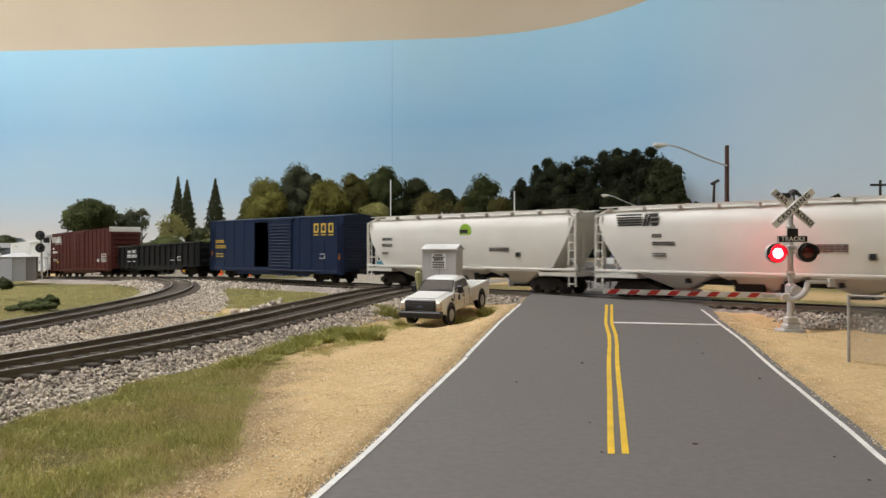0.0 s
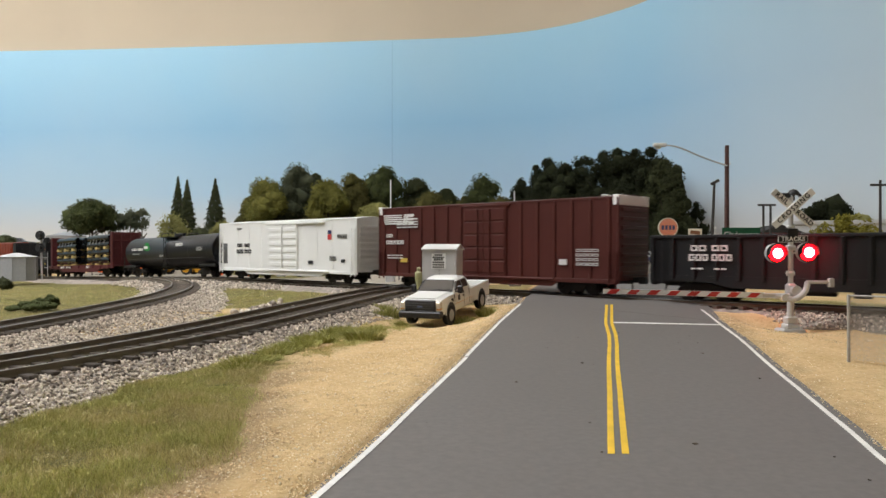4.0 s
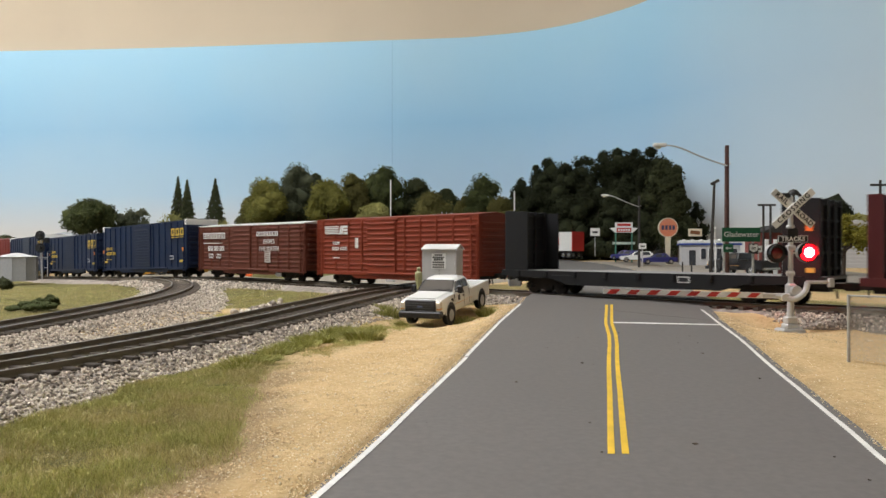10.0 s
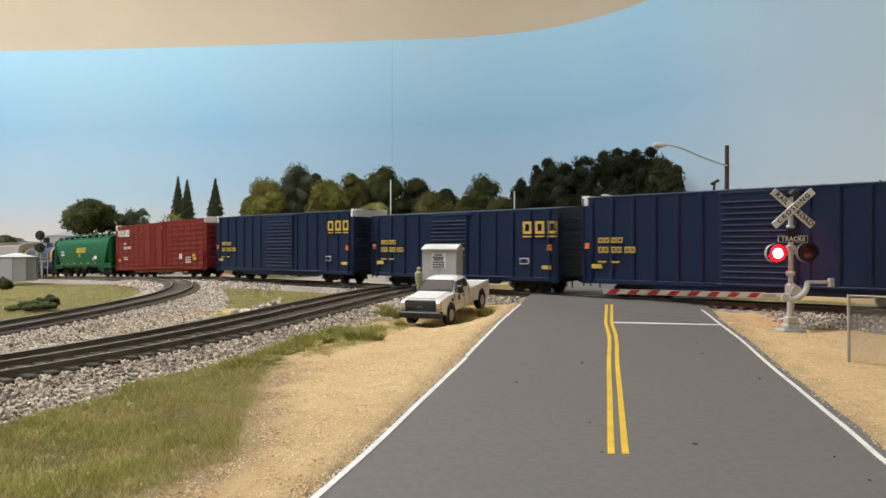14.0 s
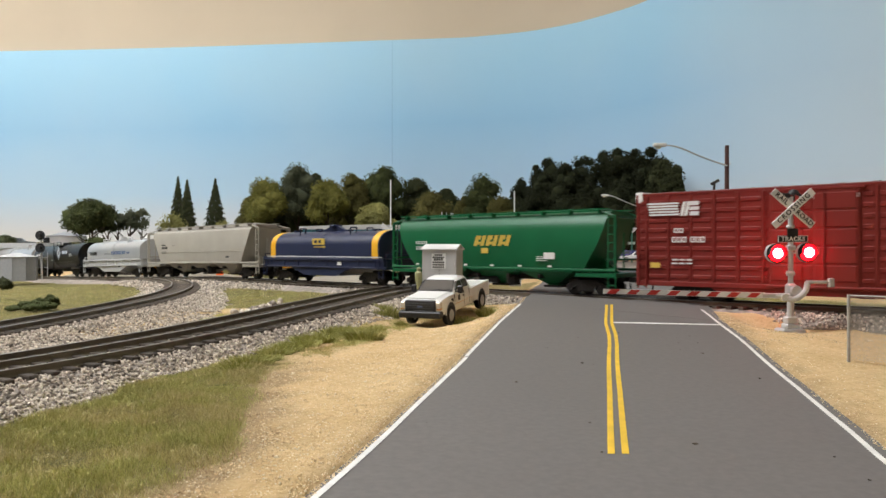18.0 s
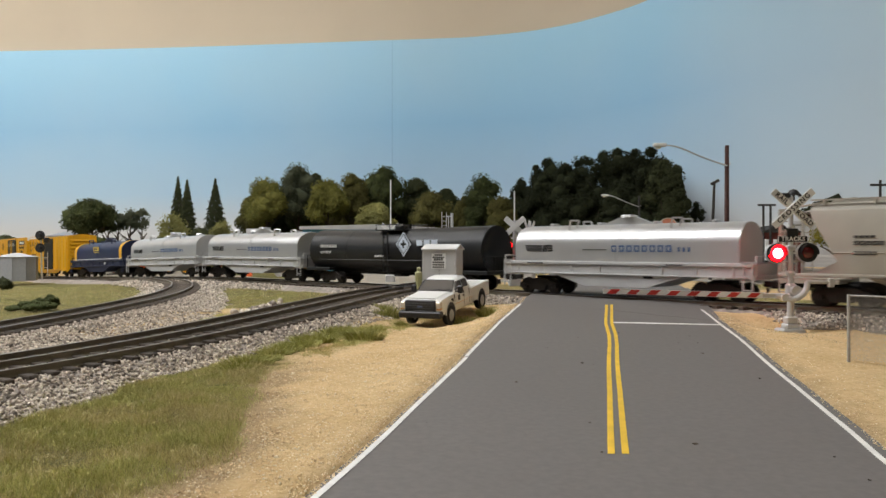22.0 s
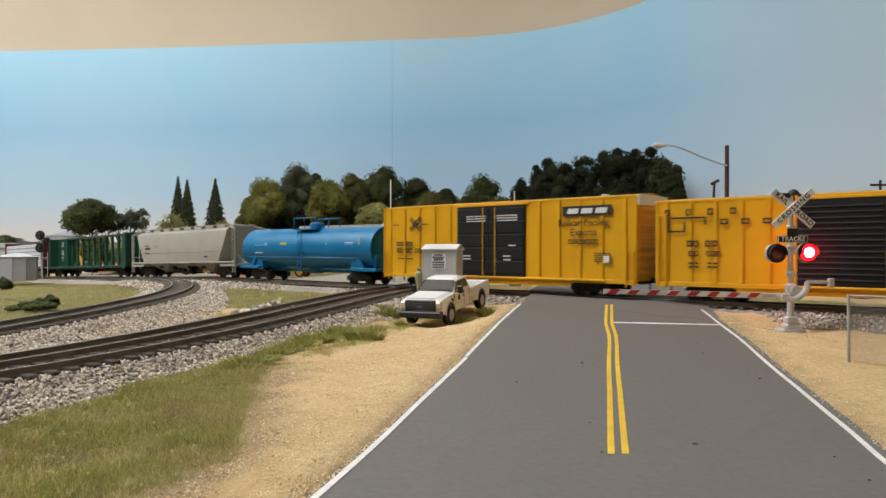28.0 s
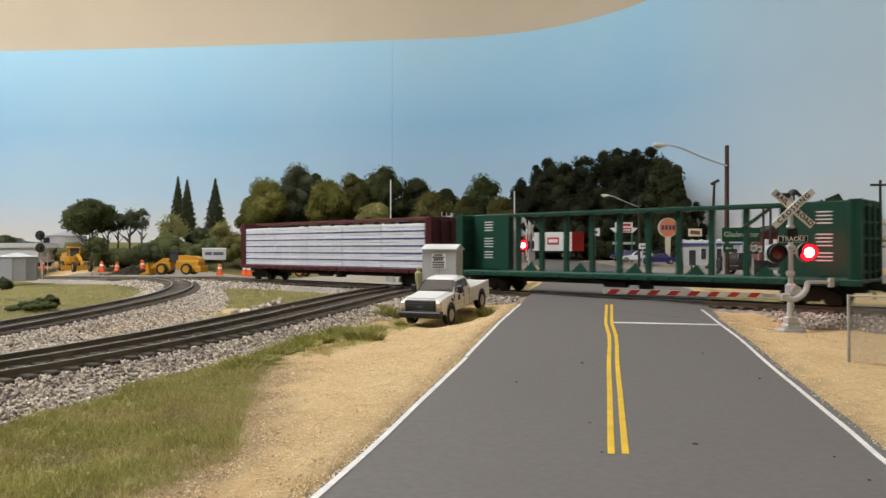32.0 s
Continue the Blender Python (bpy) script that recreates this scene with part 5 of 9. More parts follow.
# filling-station disc sign
x, y, z0 = W(1182, 474, 100)
sg = thing("disc_sign", P(x, y, z0), "round faded-orange filling-station sign on a cream pole", "pole sign")
zz = lambda py, d=100: W(0, py, d)[2]
part("pole", Shape().prism([(-0.2, -0.3), (0.2, -0.3), (0.36, zz(418) - z0), (-0.36, zz(418) - z0)], -0.16, 0.16), M_PALE, sg)
zc = zz(402) - z0
part("disc", Shape().rod((0, -0.18, zc), (0, 0.18, zc), 1.22, 28), M_ORANGESIGN, sg)
part("disc_rim", Shape().lathe([(1.19, -0.22), (1.28, -0.22), (1.28, 0.22), (1.19, 0.22), (1.19, -0.22)], 28, Matrix.Translation((0, 0, zc)) @ Matrix.Rotation(math.pi / 2, 4, "X"), cap=False), M_PALE, sg)
for dx in (-0.72, -0.24, 0.24, 0.7):
    part("block_mark", Shape().soft(dx - 0.17, dx + 0.17, -0.22, -0.17, zc - 0.3, zc + 0.28, 0.02), material("navy_block", (0.06, 0.06, 0.12), 0.6), sg)

# red and white name board on green posts
x, y, z0 = W(1104, 470, 108)
sg = thing("name_board", P(x, y, z0), "red and white name board on green posts", "pole sign")
zz = lambda py: W(0, py, 108)[2] - z0
M_GPOST = material("green_post", (0.06, 0.20, 0.14), 0.6)
for dx in (-1.15, 1.15):
    part("post", Shape().rod((dx, 0, -0.3), (dx, 0, zz(398)), 0.11, 8), M_GPOST, sg)
part("board", Shape().prism([(-2.0, zz(403)), (-1.25, zz(411)), (1.25, zz(411)), (2.0, zz(403)), (1.25, zz(402)), (1.25, zz(393)), (-1.25, zz(393)), (-1.25, zz(402))], -0.12, 0.12), M_SIGNWHITE, sg)
part("red_band", Shape().soft(-1.05, 1.05, -0.16, -0.1, zz(410), zz(402.5), 0.02), M_REDPANEL, sg)
part("red_band", Shape().soft(-0.95, 0.95, -0.16, -0.1, zz(399.5), zz(395), 0.02), M_REDPANEL, sg)
for k in range(5):
    part("block_mark", Shape().box(-0.85 + k * 0.36, -0.6 + k * 0.36, -0.18, -0.15, zz(408.5), zz(404.5)), M_SIGNWHITE, sg)
part("lower_board", Shape().soft(-1.6, 1.6, -0.08, 0.08, zz(432), zz(427.5), 0.02), material("pale_green_board", (0.5, 0.58, 0.5), 0.6), sg)

# small white road signs
for px, py0, py1, foot, depth, w, lab in ((1053, 403, 417, 450, 112, 0.7, "white square road sign on a thin post"), (1137, 430, 440, 468, 80, 0.4, "small white road sign on a thin post"), (1342, 434, 446, 486, 66, 0.3, "small white road sign on a thin post")):
    x, y, z0 = W(px, foot, depth)
    sg = thing("road_sign", P(x, y, z0), lab, "road sign", "white road signs")
    a, b = W(0, py1, depth)[2] - z0, W(0, py0, depth)[2] - z0
    part("post", Shape().rod((0, 0, -0.2), (0, 0, b), 0.06, 6), M_SIGNAL, sg)
    part("panel", Shape().soft(-w, w, -0.09, -0.04, a, b, 0.02), M_SIGNWHITE, sg)
    part("print", Shape().soft(-w * 0.55, w * 0.55, -0.105, -0.085, a + (b - a) * 0.35, a + (b - a) * 0.6, 0.01), M_LETTER_BLACK, sg)

# diner
x, y, z0 = W(1254, 473, 100)
din = thing("diner", P(x, y, z0, -14), "small white diner with a blue band and windows", "building")
part("wall", Shape().soft(-3.6, 3.6, -2.4, 2.4, -0.5, 3.1, 0.05), material("diner_white", (0.56, 0.56, 0.57), 0.5, vary=0.05), din)
part("roof", Shape().soft(-3.8, 3.8, -2.6, 2.6, 3.1, 3.6, 0.12), M_SIGNWHITE, din)
part("blue_band", Shape().soft(-3.85, 3.85, -2.66, 2.66, 2.98, 3.2, 0.03), material("blue_band", (0.03, 0.08, 0.35), 0.4), din)
for k in range(7):
    part("roof_fin", Shape().soft(-3.5 + k * 1.08, -3.1 + k * 1.08, -2.7, -2.5, 3.3, 3.72, 0.04), M_SIGNWHITE, din)
for k in range(5):
    wn = part("window", Shape().soft(-1.2 + k * 0.95, -0.5 + k * 0.95, -2.46, -2.3, 1.1, 2.6, 0.03), M_SIGNWHITE, din)
    part("pane", Shape().box(-1.14 + k * 0.95, -0.56 + k * 0.95, -2.49, -2.4, 1.18, 2.52), M_WINDOW, wn)
part("door", Shape().soft(-2.6, -1.8, -2.48, -2.3, -0.1, 2.3, 0.03), M_WINDOW, din)
part("roof_sign", Shape().soft(-2.7, -1.0, -2.3, -2.1, 4.1, 5.1, 0.04), M_PALE, din)
part("sign_mark", Shape().prism([(-2.5, 4.45), (-1.3, 4.3), (-1.2, 4.75), (-2.4, 4.9)], -2.35, -2.28), material("brown_mark", (0.2, 0.08, 0.03), 0.6), din)
for dx in (-2.4, -1.3):
    part("sign_leg", Shape().rod((dx, -2.2, 3.5), (dx, -2.2, 4.2), 0.07), M_POLEDARK, din)

# filling-station forecourt posts
for px in (1208, 1224, 1345):
    x, y, z0 = W(px, 484, 76)
    b = thing("bollard", P(x, y, z0), "thin dark steel bollard at the forecourt", "bollard", "bollards")
    part("post", Shape().rod((0, 0, -0.3), (0, 0, 1.2), 0.08, 8), M_POLEDARK, b)
x, y, z0 = W(1266, 486, 66)
b = thing("marker_pole", P(x, y, z0), "slim white pole with a pointed cap", "pole")
part("pole", Shape().rod((0, 0, -0.3), (0, 0, 4.0), 0.055, 8), M_SIGNWHITE, b)
part("cap", Shape().lathe([(0.14, 4.0), (0.02, 4.25)], 8), M_SIGNWHITE, b)


def sedan(m, label, mat, wagon):
    """A parked car, front towards +x."""
    c = thing("parked_car", m, label, "car", "parked cars")

    def ring(x, pts):
        return [(x, -yy, z) for yy, z in pts] + [(x, yy, z) for yy, z in reversed(pts)]

    part("body", Shape().loft([ring(2.3, [(0.75, 0.35), (0.78, 0.7)]), ring(2.1, [(0.88, 0.3), (0.85, 0.78)]), ring(0.9, [(0.9, 0.3), (0.87, 0.88)]), ring(-1.6, [(0.9, 0.3), (0.87, 0.9)]), ring(-2.2, [(0.85, 0.35), (0.82, 0.85)])]), mat, c)
    back = -2.05 if wagon else -1.3
    part("cabin", Shape().loft([ring(0.95, [(0.84, 0.86), (0.8, 0.88)]), ring(0.3, [(0.84, 0.86), (0.66, 1.38)]), ring(back + 0.45, [(0.84, 0.86), (0.66, 1.40)]), ring(back, [(0.84, 0.86), (0.76, 0.95)])]), mat, c)
    for sy in (-1, 1):
        for a, b in ((0.55, -0.35), (-0.42, back + 0.45)):
            part("side_window", Shape().add([(a, sy * 0.83, 0.92), (b, sy * 0.83, 0.92), (b + 0.1, sy * 0.70, 1.32), (a - 0.3, sy * 0.70, 1.32), (a, sy * 0.78, 0.92), (b, sy * 0.78, 0.92), (b + 0.1, sy * 0.64, 1.32), (a - 0.3, sy * 0.64, 1.32)], [(0, 1, 2, 3), (7, 6, 5, 4), (0, 4, 5, 1), (1, 5, 6, 2), (2, 6, 7, 3), (3, 7, 4, 0)]), M_WINDOW, c)
        for x in (1.45, -1.4):
            car_wheel(c, x, sy * 0.82, 0.33, 0.22, M_CHROME)
        part("headlight", Shape().soft(2.2, 2.33, min(sy * 0.5, sy * 0.74), max(sy * 0.5, sy * 0.74), 0.55, 0.7, 0.02), M_CHROME, c)
    part("windscreen", Shape().add([(0.9, -0.72, 0.92), (0.9, 0.72, 0.92), (0.36, 0.6, 1.34), (0.36, -0.6, 1.34), (0.86, -0.72, 0.9), (0.86, 0.72, 0.9), (0.32, 0.6, 1.32), (0.32, -0.6, 1.32)], [(0, 1, 2, 3), (7, 6, 5, 4), (0, 4, 5, 1), (2, 6, 7, 3), (1, 5, 6, 2), (3, 7, 4, 0)]), M_WINDOW, c)
    part("bumper", Shape().soft(2.2, 2.4, -0.82, 0.82, 0.35, 0.52, 0.04), M_CHROME, c)
    return c


def on_ground(px, depth, lift=0.0):
    x = (px - 784) / 1340 * depth
    return x, depth, ground_z(x, depth) + lift


M_NAVY = material("navy_car_body", (0.035, 0.035, 0.16), 0.3, vary=0.05, coat=0.4)
x, y, z0 = W(1128, 463, 100)
sedan(P(x, y, z0, 170), "white station wagon parked at the forecourt", M_TRUCK, True)
x, y, z0 = W(1165, 467, 96)
sedan(P(x, y, z0, 175), "dark blue sedan parked at the forecourt", M_NAVY, False)
x, y, z0 = W(1108, 460, 106)
sedan(P(x, y, z0, 120), "dark blue hatchback parked behind the wagon", M_NAVY, True)
x, y, z0 = W(1312, 486, 66)
pickup(P(x, y, z0, 116), "black pickup truck parked by the forecourt", material("black_car_body", (0.015, 0.015, 0.017), 0.3, vary=0.1, coat=0.4), M_CHROME)

# lorry with a box trailer
x, y, z0 = W(989, 456, 118)
lor = thing("lorry", P(x, y, z0, 128), "lorry with a white box trailer and red rear", "lorry")
M_TRAILER = material("trailer_white", (0.66, 0.66, 0.64), 0.5, vary=0.05)
part("trailer", Shape().soft(-3.9, 4.6, -1.3, 1.3, 1.1, 4.0, 0.05), M_TRAILER, lor)
part("rear_panel", Shape().soft(-4.02, -3.86, -1.33, 1.33, 1.08, 4.03, 0.04), M_REDPANEL, lor, "red rear of the trailer")
for sy in (-1, 1):
    part("block_mark", Shape().soft(-1.3, 1.2, min(sy * 1.3, sy * 1.34), max(sy * 1.3, sy * 1.34), 2.1, 3.2, 0.02), M_REDPANEL, lor)
    part("block_mark", Shape().soft(-1.0, 0.9, min(sy * 1.34, sy * 1.36), max(sy * 1.34, sy * 1.36), 2.4, 2.9, 0.02), M_TRAILER, lor)
    for xx in (-3.2, -2.1, 4.2, 5.3, 7.6):
        car_wheel(lor, xx, sy * 1.1, 0.5, 0.35, M_CHROME)
part("chassis", Shape().soft(-3.8, 7.9, -0.5, 0.5, 0.75, 1.15, 0.03), M_HOOD, lor)
part("cab", Shape().prism([(5.4, 0.8), (8.2, 0.8), (8.2, 1.9), (7.0, 2.3), (6.6, 3.4), (5.4, 3.6)], -1.2, 1.2), M_REDPANEL, lor)
part("windscreen", Shape().prism([(7.02, 2.35), (7.06, 2.35), (6.68, 3.3), (6.64, 3.3)], -1.05, 1.05), M_WINDOW, lor)

# maroon shed with white posts, and the long grey shed
x, y, z0 = W(1380, 490, 78)
sh_ = thing("shed", P(x, y, z0), "dull maroon shed with white porch posts", "building")
part("wall", Shape().soft(-2.0, 2.2, 0, 4, -0.5, 4.6, 0.04), M_BRICKRED, sh_)
part("roof", Shape().prism([(-2.3, 4.6), (2.5, 4.6), (0.1, 5.4)], -0.3, 4.3), M_POLEDARK, sh_)
for dx in (-1.5, -0.6, 0.3):
    part("porch_post", Shape().soft(dx - 0.16, dx + 0.16, -0.5, -0.2, -0.5, 3.9, 0.02), M_SIGNWHITE, sh_)
part("window", Shape().soft(0.8, 1.7, -0.06, 0.05, 1.3, 2.8, 0.02), M_WINDOW, sh_)
x, y, z0 = W(1500, 481, 92)
gs = thing("warehouse", P(x, y, z0, -30), "long light grey sided warehouse with a low roof", "building")
H = W(0, 396, 92)[2] - z0
part("wall", Shape().box(-6, 16, 0, 5, -0.5, H), M_GREYWALL, gs)
part("roof", Shape().soft(-6.3, 16.3, -0.3, 5.3, H, H + 0.5, 0.06), M_SIGNAL, gs)
slat = fix(Shape().soft(-6, 16, -0.05, 0.0, 0, 0.26, 0.02).mesh("siding_board"))
for k in range(int(H / 0.45)):
    part("siding_board", slat, M_GREYWALL, gs, at=P(0, 0, -0.1 + k * 0.45))
x, y, z0 = W(1395, 470, 118)
gs = thing("warehouse", P(x, y, z0), "white flat-roofed building behind the diner", "building")
part("wall", Shape().box(-10, 12, 0, 6, -0.5, 5.6), M_GREYWALL, gs)
part("roof", Shape().soft(-10.4, 12.4, -0.4, 6.4, 5.6, 6.1, 0.06), M_SIGNWHITE, gs)

# blue building with a name board
x, y, z0 = W(668, 474, 108)
bb = thing("store_building", P(x, y, z0, 3), "bright blue store building with a white name board", "building")
H = W(0, 405, 108)[2] - z0
part("wall", Shape().box(-10.6, 8.6, 0, 7, -0.5, H), M_BLUEBLD, bb)
part("roof", Shape().prism([(-11.0, H - 0.05), (9.0, H - 0.05), (9.0, H + 0.2), (0, H + 0.7), (-11.0, H + 0.4)], -0.4, 7.4), M_SIGNAL, bb)
rib_me = fix(Shape().soft(-0.05, 0.05, -0.06, 0.0, -0.4, H - 0.05, 0.02).mesh("siding_rib"))
for k in range(38):
    part("siding_rib", rib_me, M_BLUEBLD, bb, at=P(-10.4 + k * 0.5, 0, 0))
nb = part("name_board", Shape().soft(-6.7, -2.8, -0.14, -0.05, H - 2.9, H - 0.7, 0.03), M_SIGNWHITE, bb)
part("print", Shape().box(-6.2, -3.6, -0.16, -0.12, H - 1.75, H - 1.15), material("grey_print", (0.18, 0.2, 0.24), 0.6), nb)
part("print", Shape().box(-6.4, -3.1, -0.16, -0.12, H - 2.35, H - 2.15), M_REDPANEL, nb)
for a, b, c2, d in ((-5.0, -3.0, 0.3, 1.7), (-9.7, -9.1, 1.0, 4.2), (-8.2, -7.6, 1.0, 4.2), (-0.1, 0.5, 1.0, 4.2), (1.2, 1.8, 1.0, 4.2), (3.6, 4.9, 0.0, 2.6)):
    wn = part("window", Shape().soft(a, b, -0.12, 0.02, c2, d, 0.02), M_SIGNWHITE, bb)
    part("pane", Shape().box(a + 0.17, b - 0.17, -0.15, -0.1, c2 + 0.15, d - 0.15), M_WINDOW, wn)
for px, depth, w, lab in ((457, 104, 1.65, "blank light grey billboard on short posts"),):
    x, y, z0 = W(px, 472, depth)
    bl = thing("billboard", P(x, y, z0), lab, "billboard", "billboards")
    a, b = W(0, 460, depth)[2] - z0, W(0, 404, depth)[2] - z0
    part("panel", Shape().soft(-w, w, -0.1, 0.1, a, b, 0.03), M_GREYWALL, bl)
    for dx in (-w * 0.7, w * 0.7):
        part("post", Shape().rod((dx, 0.05, -0.3), (dx, 0.05, a + 0.3), 0.1, 6), M_POLEDARK, bl)
x, y, z0 = W(379, 470, 112)
bl = thing("billboard", P(x, y, z0), "low grey name board with unreadable print", "billboard", "billboards")
part("panel", Shape().soft(-1.75, 1.75, -0.1, 0.1, 0.9, 2.6, 0.03), M_GREYWALL, bl)
part("top_rail", Shape().soft(-1.8, 1.8, -0.13, 0.13, 2.5, 2.66, 0.02), M_SIGNWHITE, bl)
for k, (a, b) in enumerate(((-1.3, -0.3), (-0.1, 1.4))):
    part("print", Shape().box(a, b, -0.13, -0.09, 1.6, 2.05), material("dark_print", (0.08, 0.09, 0.1), 0.6), bl)
for dx in (-1.4, 1.4):
    part("post", Shape().rod((dx, 0.05, -0.3), (dx, 0.05, 1.0), 0.1, 6), M_POLEDARK, bl)
x, y, z0 = W(533, 474, 96)
sedan(P(x, y, z0, 190), "white van parked before the blue store", M_TRUCK, True)
# little white shed among the trees
for px, d0 in ((875, 128),):
    x, y, z0 = W(px, 442, d0)
    hs = thing("shed", P(x, y, z0), "small white shed half hidden by trees", "building")
    part("wall", Shape().soft(-2.0, 2.0, 0, 3, -0.8, 3.0, 0.04), M_SIGNWHITE, hs)
    part("roof", Shape().prism([(-2.3, 3.0), (2.3, 3.0), (0, 4.0)], -0.3, 3.3), M_GREYWALL, hs)
# concrete blocks by the far signal
x, y, z0 = W(900, 478, 66)
cb = thing("concrete_block", P(x, y, z0, 8), "low pale concrete barrier beside the crossing", "barrier")
part("block", Shape().prism([(-1.6, -0.3), (1.6, -0.3), (1.5, 0.7), (-1.5, 0.7)], -0.3, 0.3), M_CONC, cb)

# ---- the yard at the far left ----
def cone(px, py, depth):
    x, y, z0 = W(px, py, depth)
    c = thing("traffic_cone", P(x, y, z0), "orange and white traffic drum in the yard", "traffic cone", "traffic cones in the yard")
    part("base", Shape().soft(-0.38, 0.38, -0.38, 0.38, -0.25, 0.1, 0.03), M_CONE, c)
    part("body", Shape().lathe([(0.34, 0.08), (0.18, 1.2), (0.05, 1.25)], 12), M_CONE, c)
    part("white_band", Shape().lathe([(0.275, 0.6), (0.235, 0.86)], 12), M_SIGNWHITE, c)


for px, py in ((180, 478), (207, 479), (389, 483), (252, 476), (75, 474), (433, 484), (441, 485)):
    cone(px, py, 101 if px > 100 else 108)


def big_wheel(parent, x, y, r, w):
    car_wheel(parent, x, y, r, w, M_MACH)


x, y, z0 = W(311, 485, 98)
ld = thing("wheel_loader", P(x, y, z0, 172) @ Matrix.Diagonal((0.86, 0.86, 0.86, 1)), "yellow articulated wheel loader parked in the yard", "wheel loader")
part("rear_frame", Shape().soft(-4.2, -0.6, -1.1, 1.1, 0.7, 2.1, 0.1), M_MACH, ld)
part("engine_cover", Shape().prism([(-4.1, 1.9), (-0.9, 1.9), (-0.9, 2.9), (-3.4, 2.75), (-4.1, 2.4)], -0.95, 0.95), M_MACH, ld)
part("counterweight", Shape().soft(-4.6, -3.6, -1.25, 1.25, 0.35, 1.3, 0.1), M_MACH, ld)
cabn = part("cab", Shape().soft(-0.9, 0.7, -0.85, 0.85, 3.25, 3.5, 0.06).box(-0.85, -0.7, -0.8, 0.8, 1.9, 3.3).box(0.5, 0.62, -0.8, -0.68, 1.9, 3.3).box(0.5, 0.62, 0.68, 0.8, 1.9, 3.3), M_HOOD, ld)
part("cab_glass", Shape().soft(-0.7, 0.52, -0.74, 0.74, 2.0, 3.26, 0.03), M_WINDOW, cabn)
part("front_frame", Shape().soft(0.5, 2.6, -0.7, 0.7, 0.7, 1.8, 0.1), M_MACH, ld)
part("lift_arm", Shape().prism([(0.9, 2.2), (1.6, 2.5), (4.0, 0.9), (3.8, 0.6)], -0.75, -0.5).prism([(0.9, 2.2), (1.6, 2.5), (4.0, 0.9), (3.8, 0.6)], 0.5, 0.75), M_MACH, ld)
part("bucket", Shape().prism([(3.7, 1.7), (3.5, 0.2), (4.9, 0.0), (5.0, 0.1), (4.0, 0.5), (4.1, 1.6)], -1.45, 1.45), M_MACH, ld)
for sy in (-1, 1):
    for xx in (-2.3, 1.6):
        big_wheel(ld, xx, sy * 1.15, 0.85, 0.65)
x, y, z0 = W(130, 479, 103)
gr = thing("road_grader", P(x, y, z0, -52), "yellow road grader parked in the yard", "road grader")
part("rear_frame", Shape().soft(-4.0, -0.8, -0.9, 0.9, 0.9, 2.0, 0.08), M_MACH, gr)
part("engine_cover", Shape().prism([(-4.0, 1.9), (-1.0, 1.9), (-1.0, 2.6), (-4.0, 2.4)], -0.7, 0.7), M_MACH, gr)
cabn = part("cab", Shape().soft(-0.9, 0.8, -0.75, 0.75, 3.1, 3.3, 0.05).box(-0.85, -0.72, -0.7, 0.7, 1.8, 3.15).box(0.6, 0.72, -0.7, -0.58, 1.8, 3.15).box(0.6, 0.72, 0.58, 0.7, 1.8, 3.15).soft(-0.9, 0.75, -0.75, 0.75, 1.2, 2.0, 0.05), M_MACH, gr)
part("cab_glass", Shape().soft(-0.7, 0.6, -0.62, 0.62, 2.0, 3.1, 0.03), M_WINDOW, cabn)
part("main_beam", Shape().line([(0.6, 0, 1.9), (2.5, 0, 2.2), (4.6, 0, 1.4), (5.0, 0, 0.8)], 0.2, 8), M_MACH, gr)
part("blade", Shape().prism([(1.4, 0.15), (1.7, 0.15), (1.75, 0.8), (1.45, 0.8)], -1.9, 1.9), M_MACH, gr)
for sy in (-1, 1):
    for xx in (-3.2, -1.7, 4.9):
        big_wheel(gr, xx, sy * 1.0, 0.68, 0.4)
x, y, z0 = W(520, 489, 68)
rl = thing("road_roller", P(x, y, z0, 165), "low yellow roller parked behind the track", "road roller")
part("body", Shape().soft(-1.6, 0.4, -0.6, 0.6, 0.5, 1.05, 0.08).soft(0.2, 1.8, -0.65, 0.65, 0.75, 0.95, 0.05), M_MACH, rl)
part("drum", Shape().rod((1.2, -0.6, 0.45), (1.2, 0.6, 0.45), 0.45, 18), M_FENCE, rl)
for sy in (-1, 1):
    big_wheel(rl, -0.9, sy * 0.62, 0.45, 0.35)

x, y, z0 = W(29, 491, 84)
tk = thing("storage_tank", P(x, y, z0), "ribbed pale grey storage tank with a low cone roof", "storage tank")
n = 10
ring = lambda r, z: [(r * math.cos(2 * math.pi * i / n), r * math.sin(2 * math.pi * i / n), z) for i in range(n)]
M_TANKGREY = material("tank_grey", (0.33, 0.335, 0.35), 0.6, vary=0.06)
part("wall", Shape().loft([ring(2.1, -0.3), ring(2.1, 2.35)]), M_TANKGREY, tk)
part("roof", Shape().loft([ring(2.2, 2.33), ring(0.3, 2.75)]), M_GREYWALL, tk)
for i in range(n):
    a = 2 * math.pi * i / n
    part("wall_rib", Shape().rod((2.1 * math.cos(a), 2.1 * math.sin(a), -0.2), (2.1 * math.cos(a), 2.1 * math.sin(a), 2.36), 0.05, 6), M_TANKGREY, tk)
x, y, z0 = W(74, 489, 87)
bs = thing("block_signal", P(x, y, z0), "two-headed black block signal on a silver mast", "railway signal")
part("mast", Shape().rod((0, 0, -0.3), (-0.1, 0, 5.1), 0.11, 10), M_SIGNAL, bs)
part("ladder", Shape().box(0.55, 0.62, 0.1, 0.16, 0, 2.8).box(0.2, 0.62, 0.08, 0.14, 2.0, 2.08).box(0.2, 0.62, 0.08, 0.14, 1.0, 1.08).box(-0.6, 0.6, -0.05, 0.05, 2.15, 2.25), M_SIGNAL, bs)
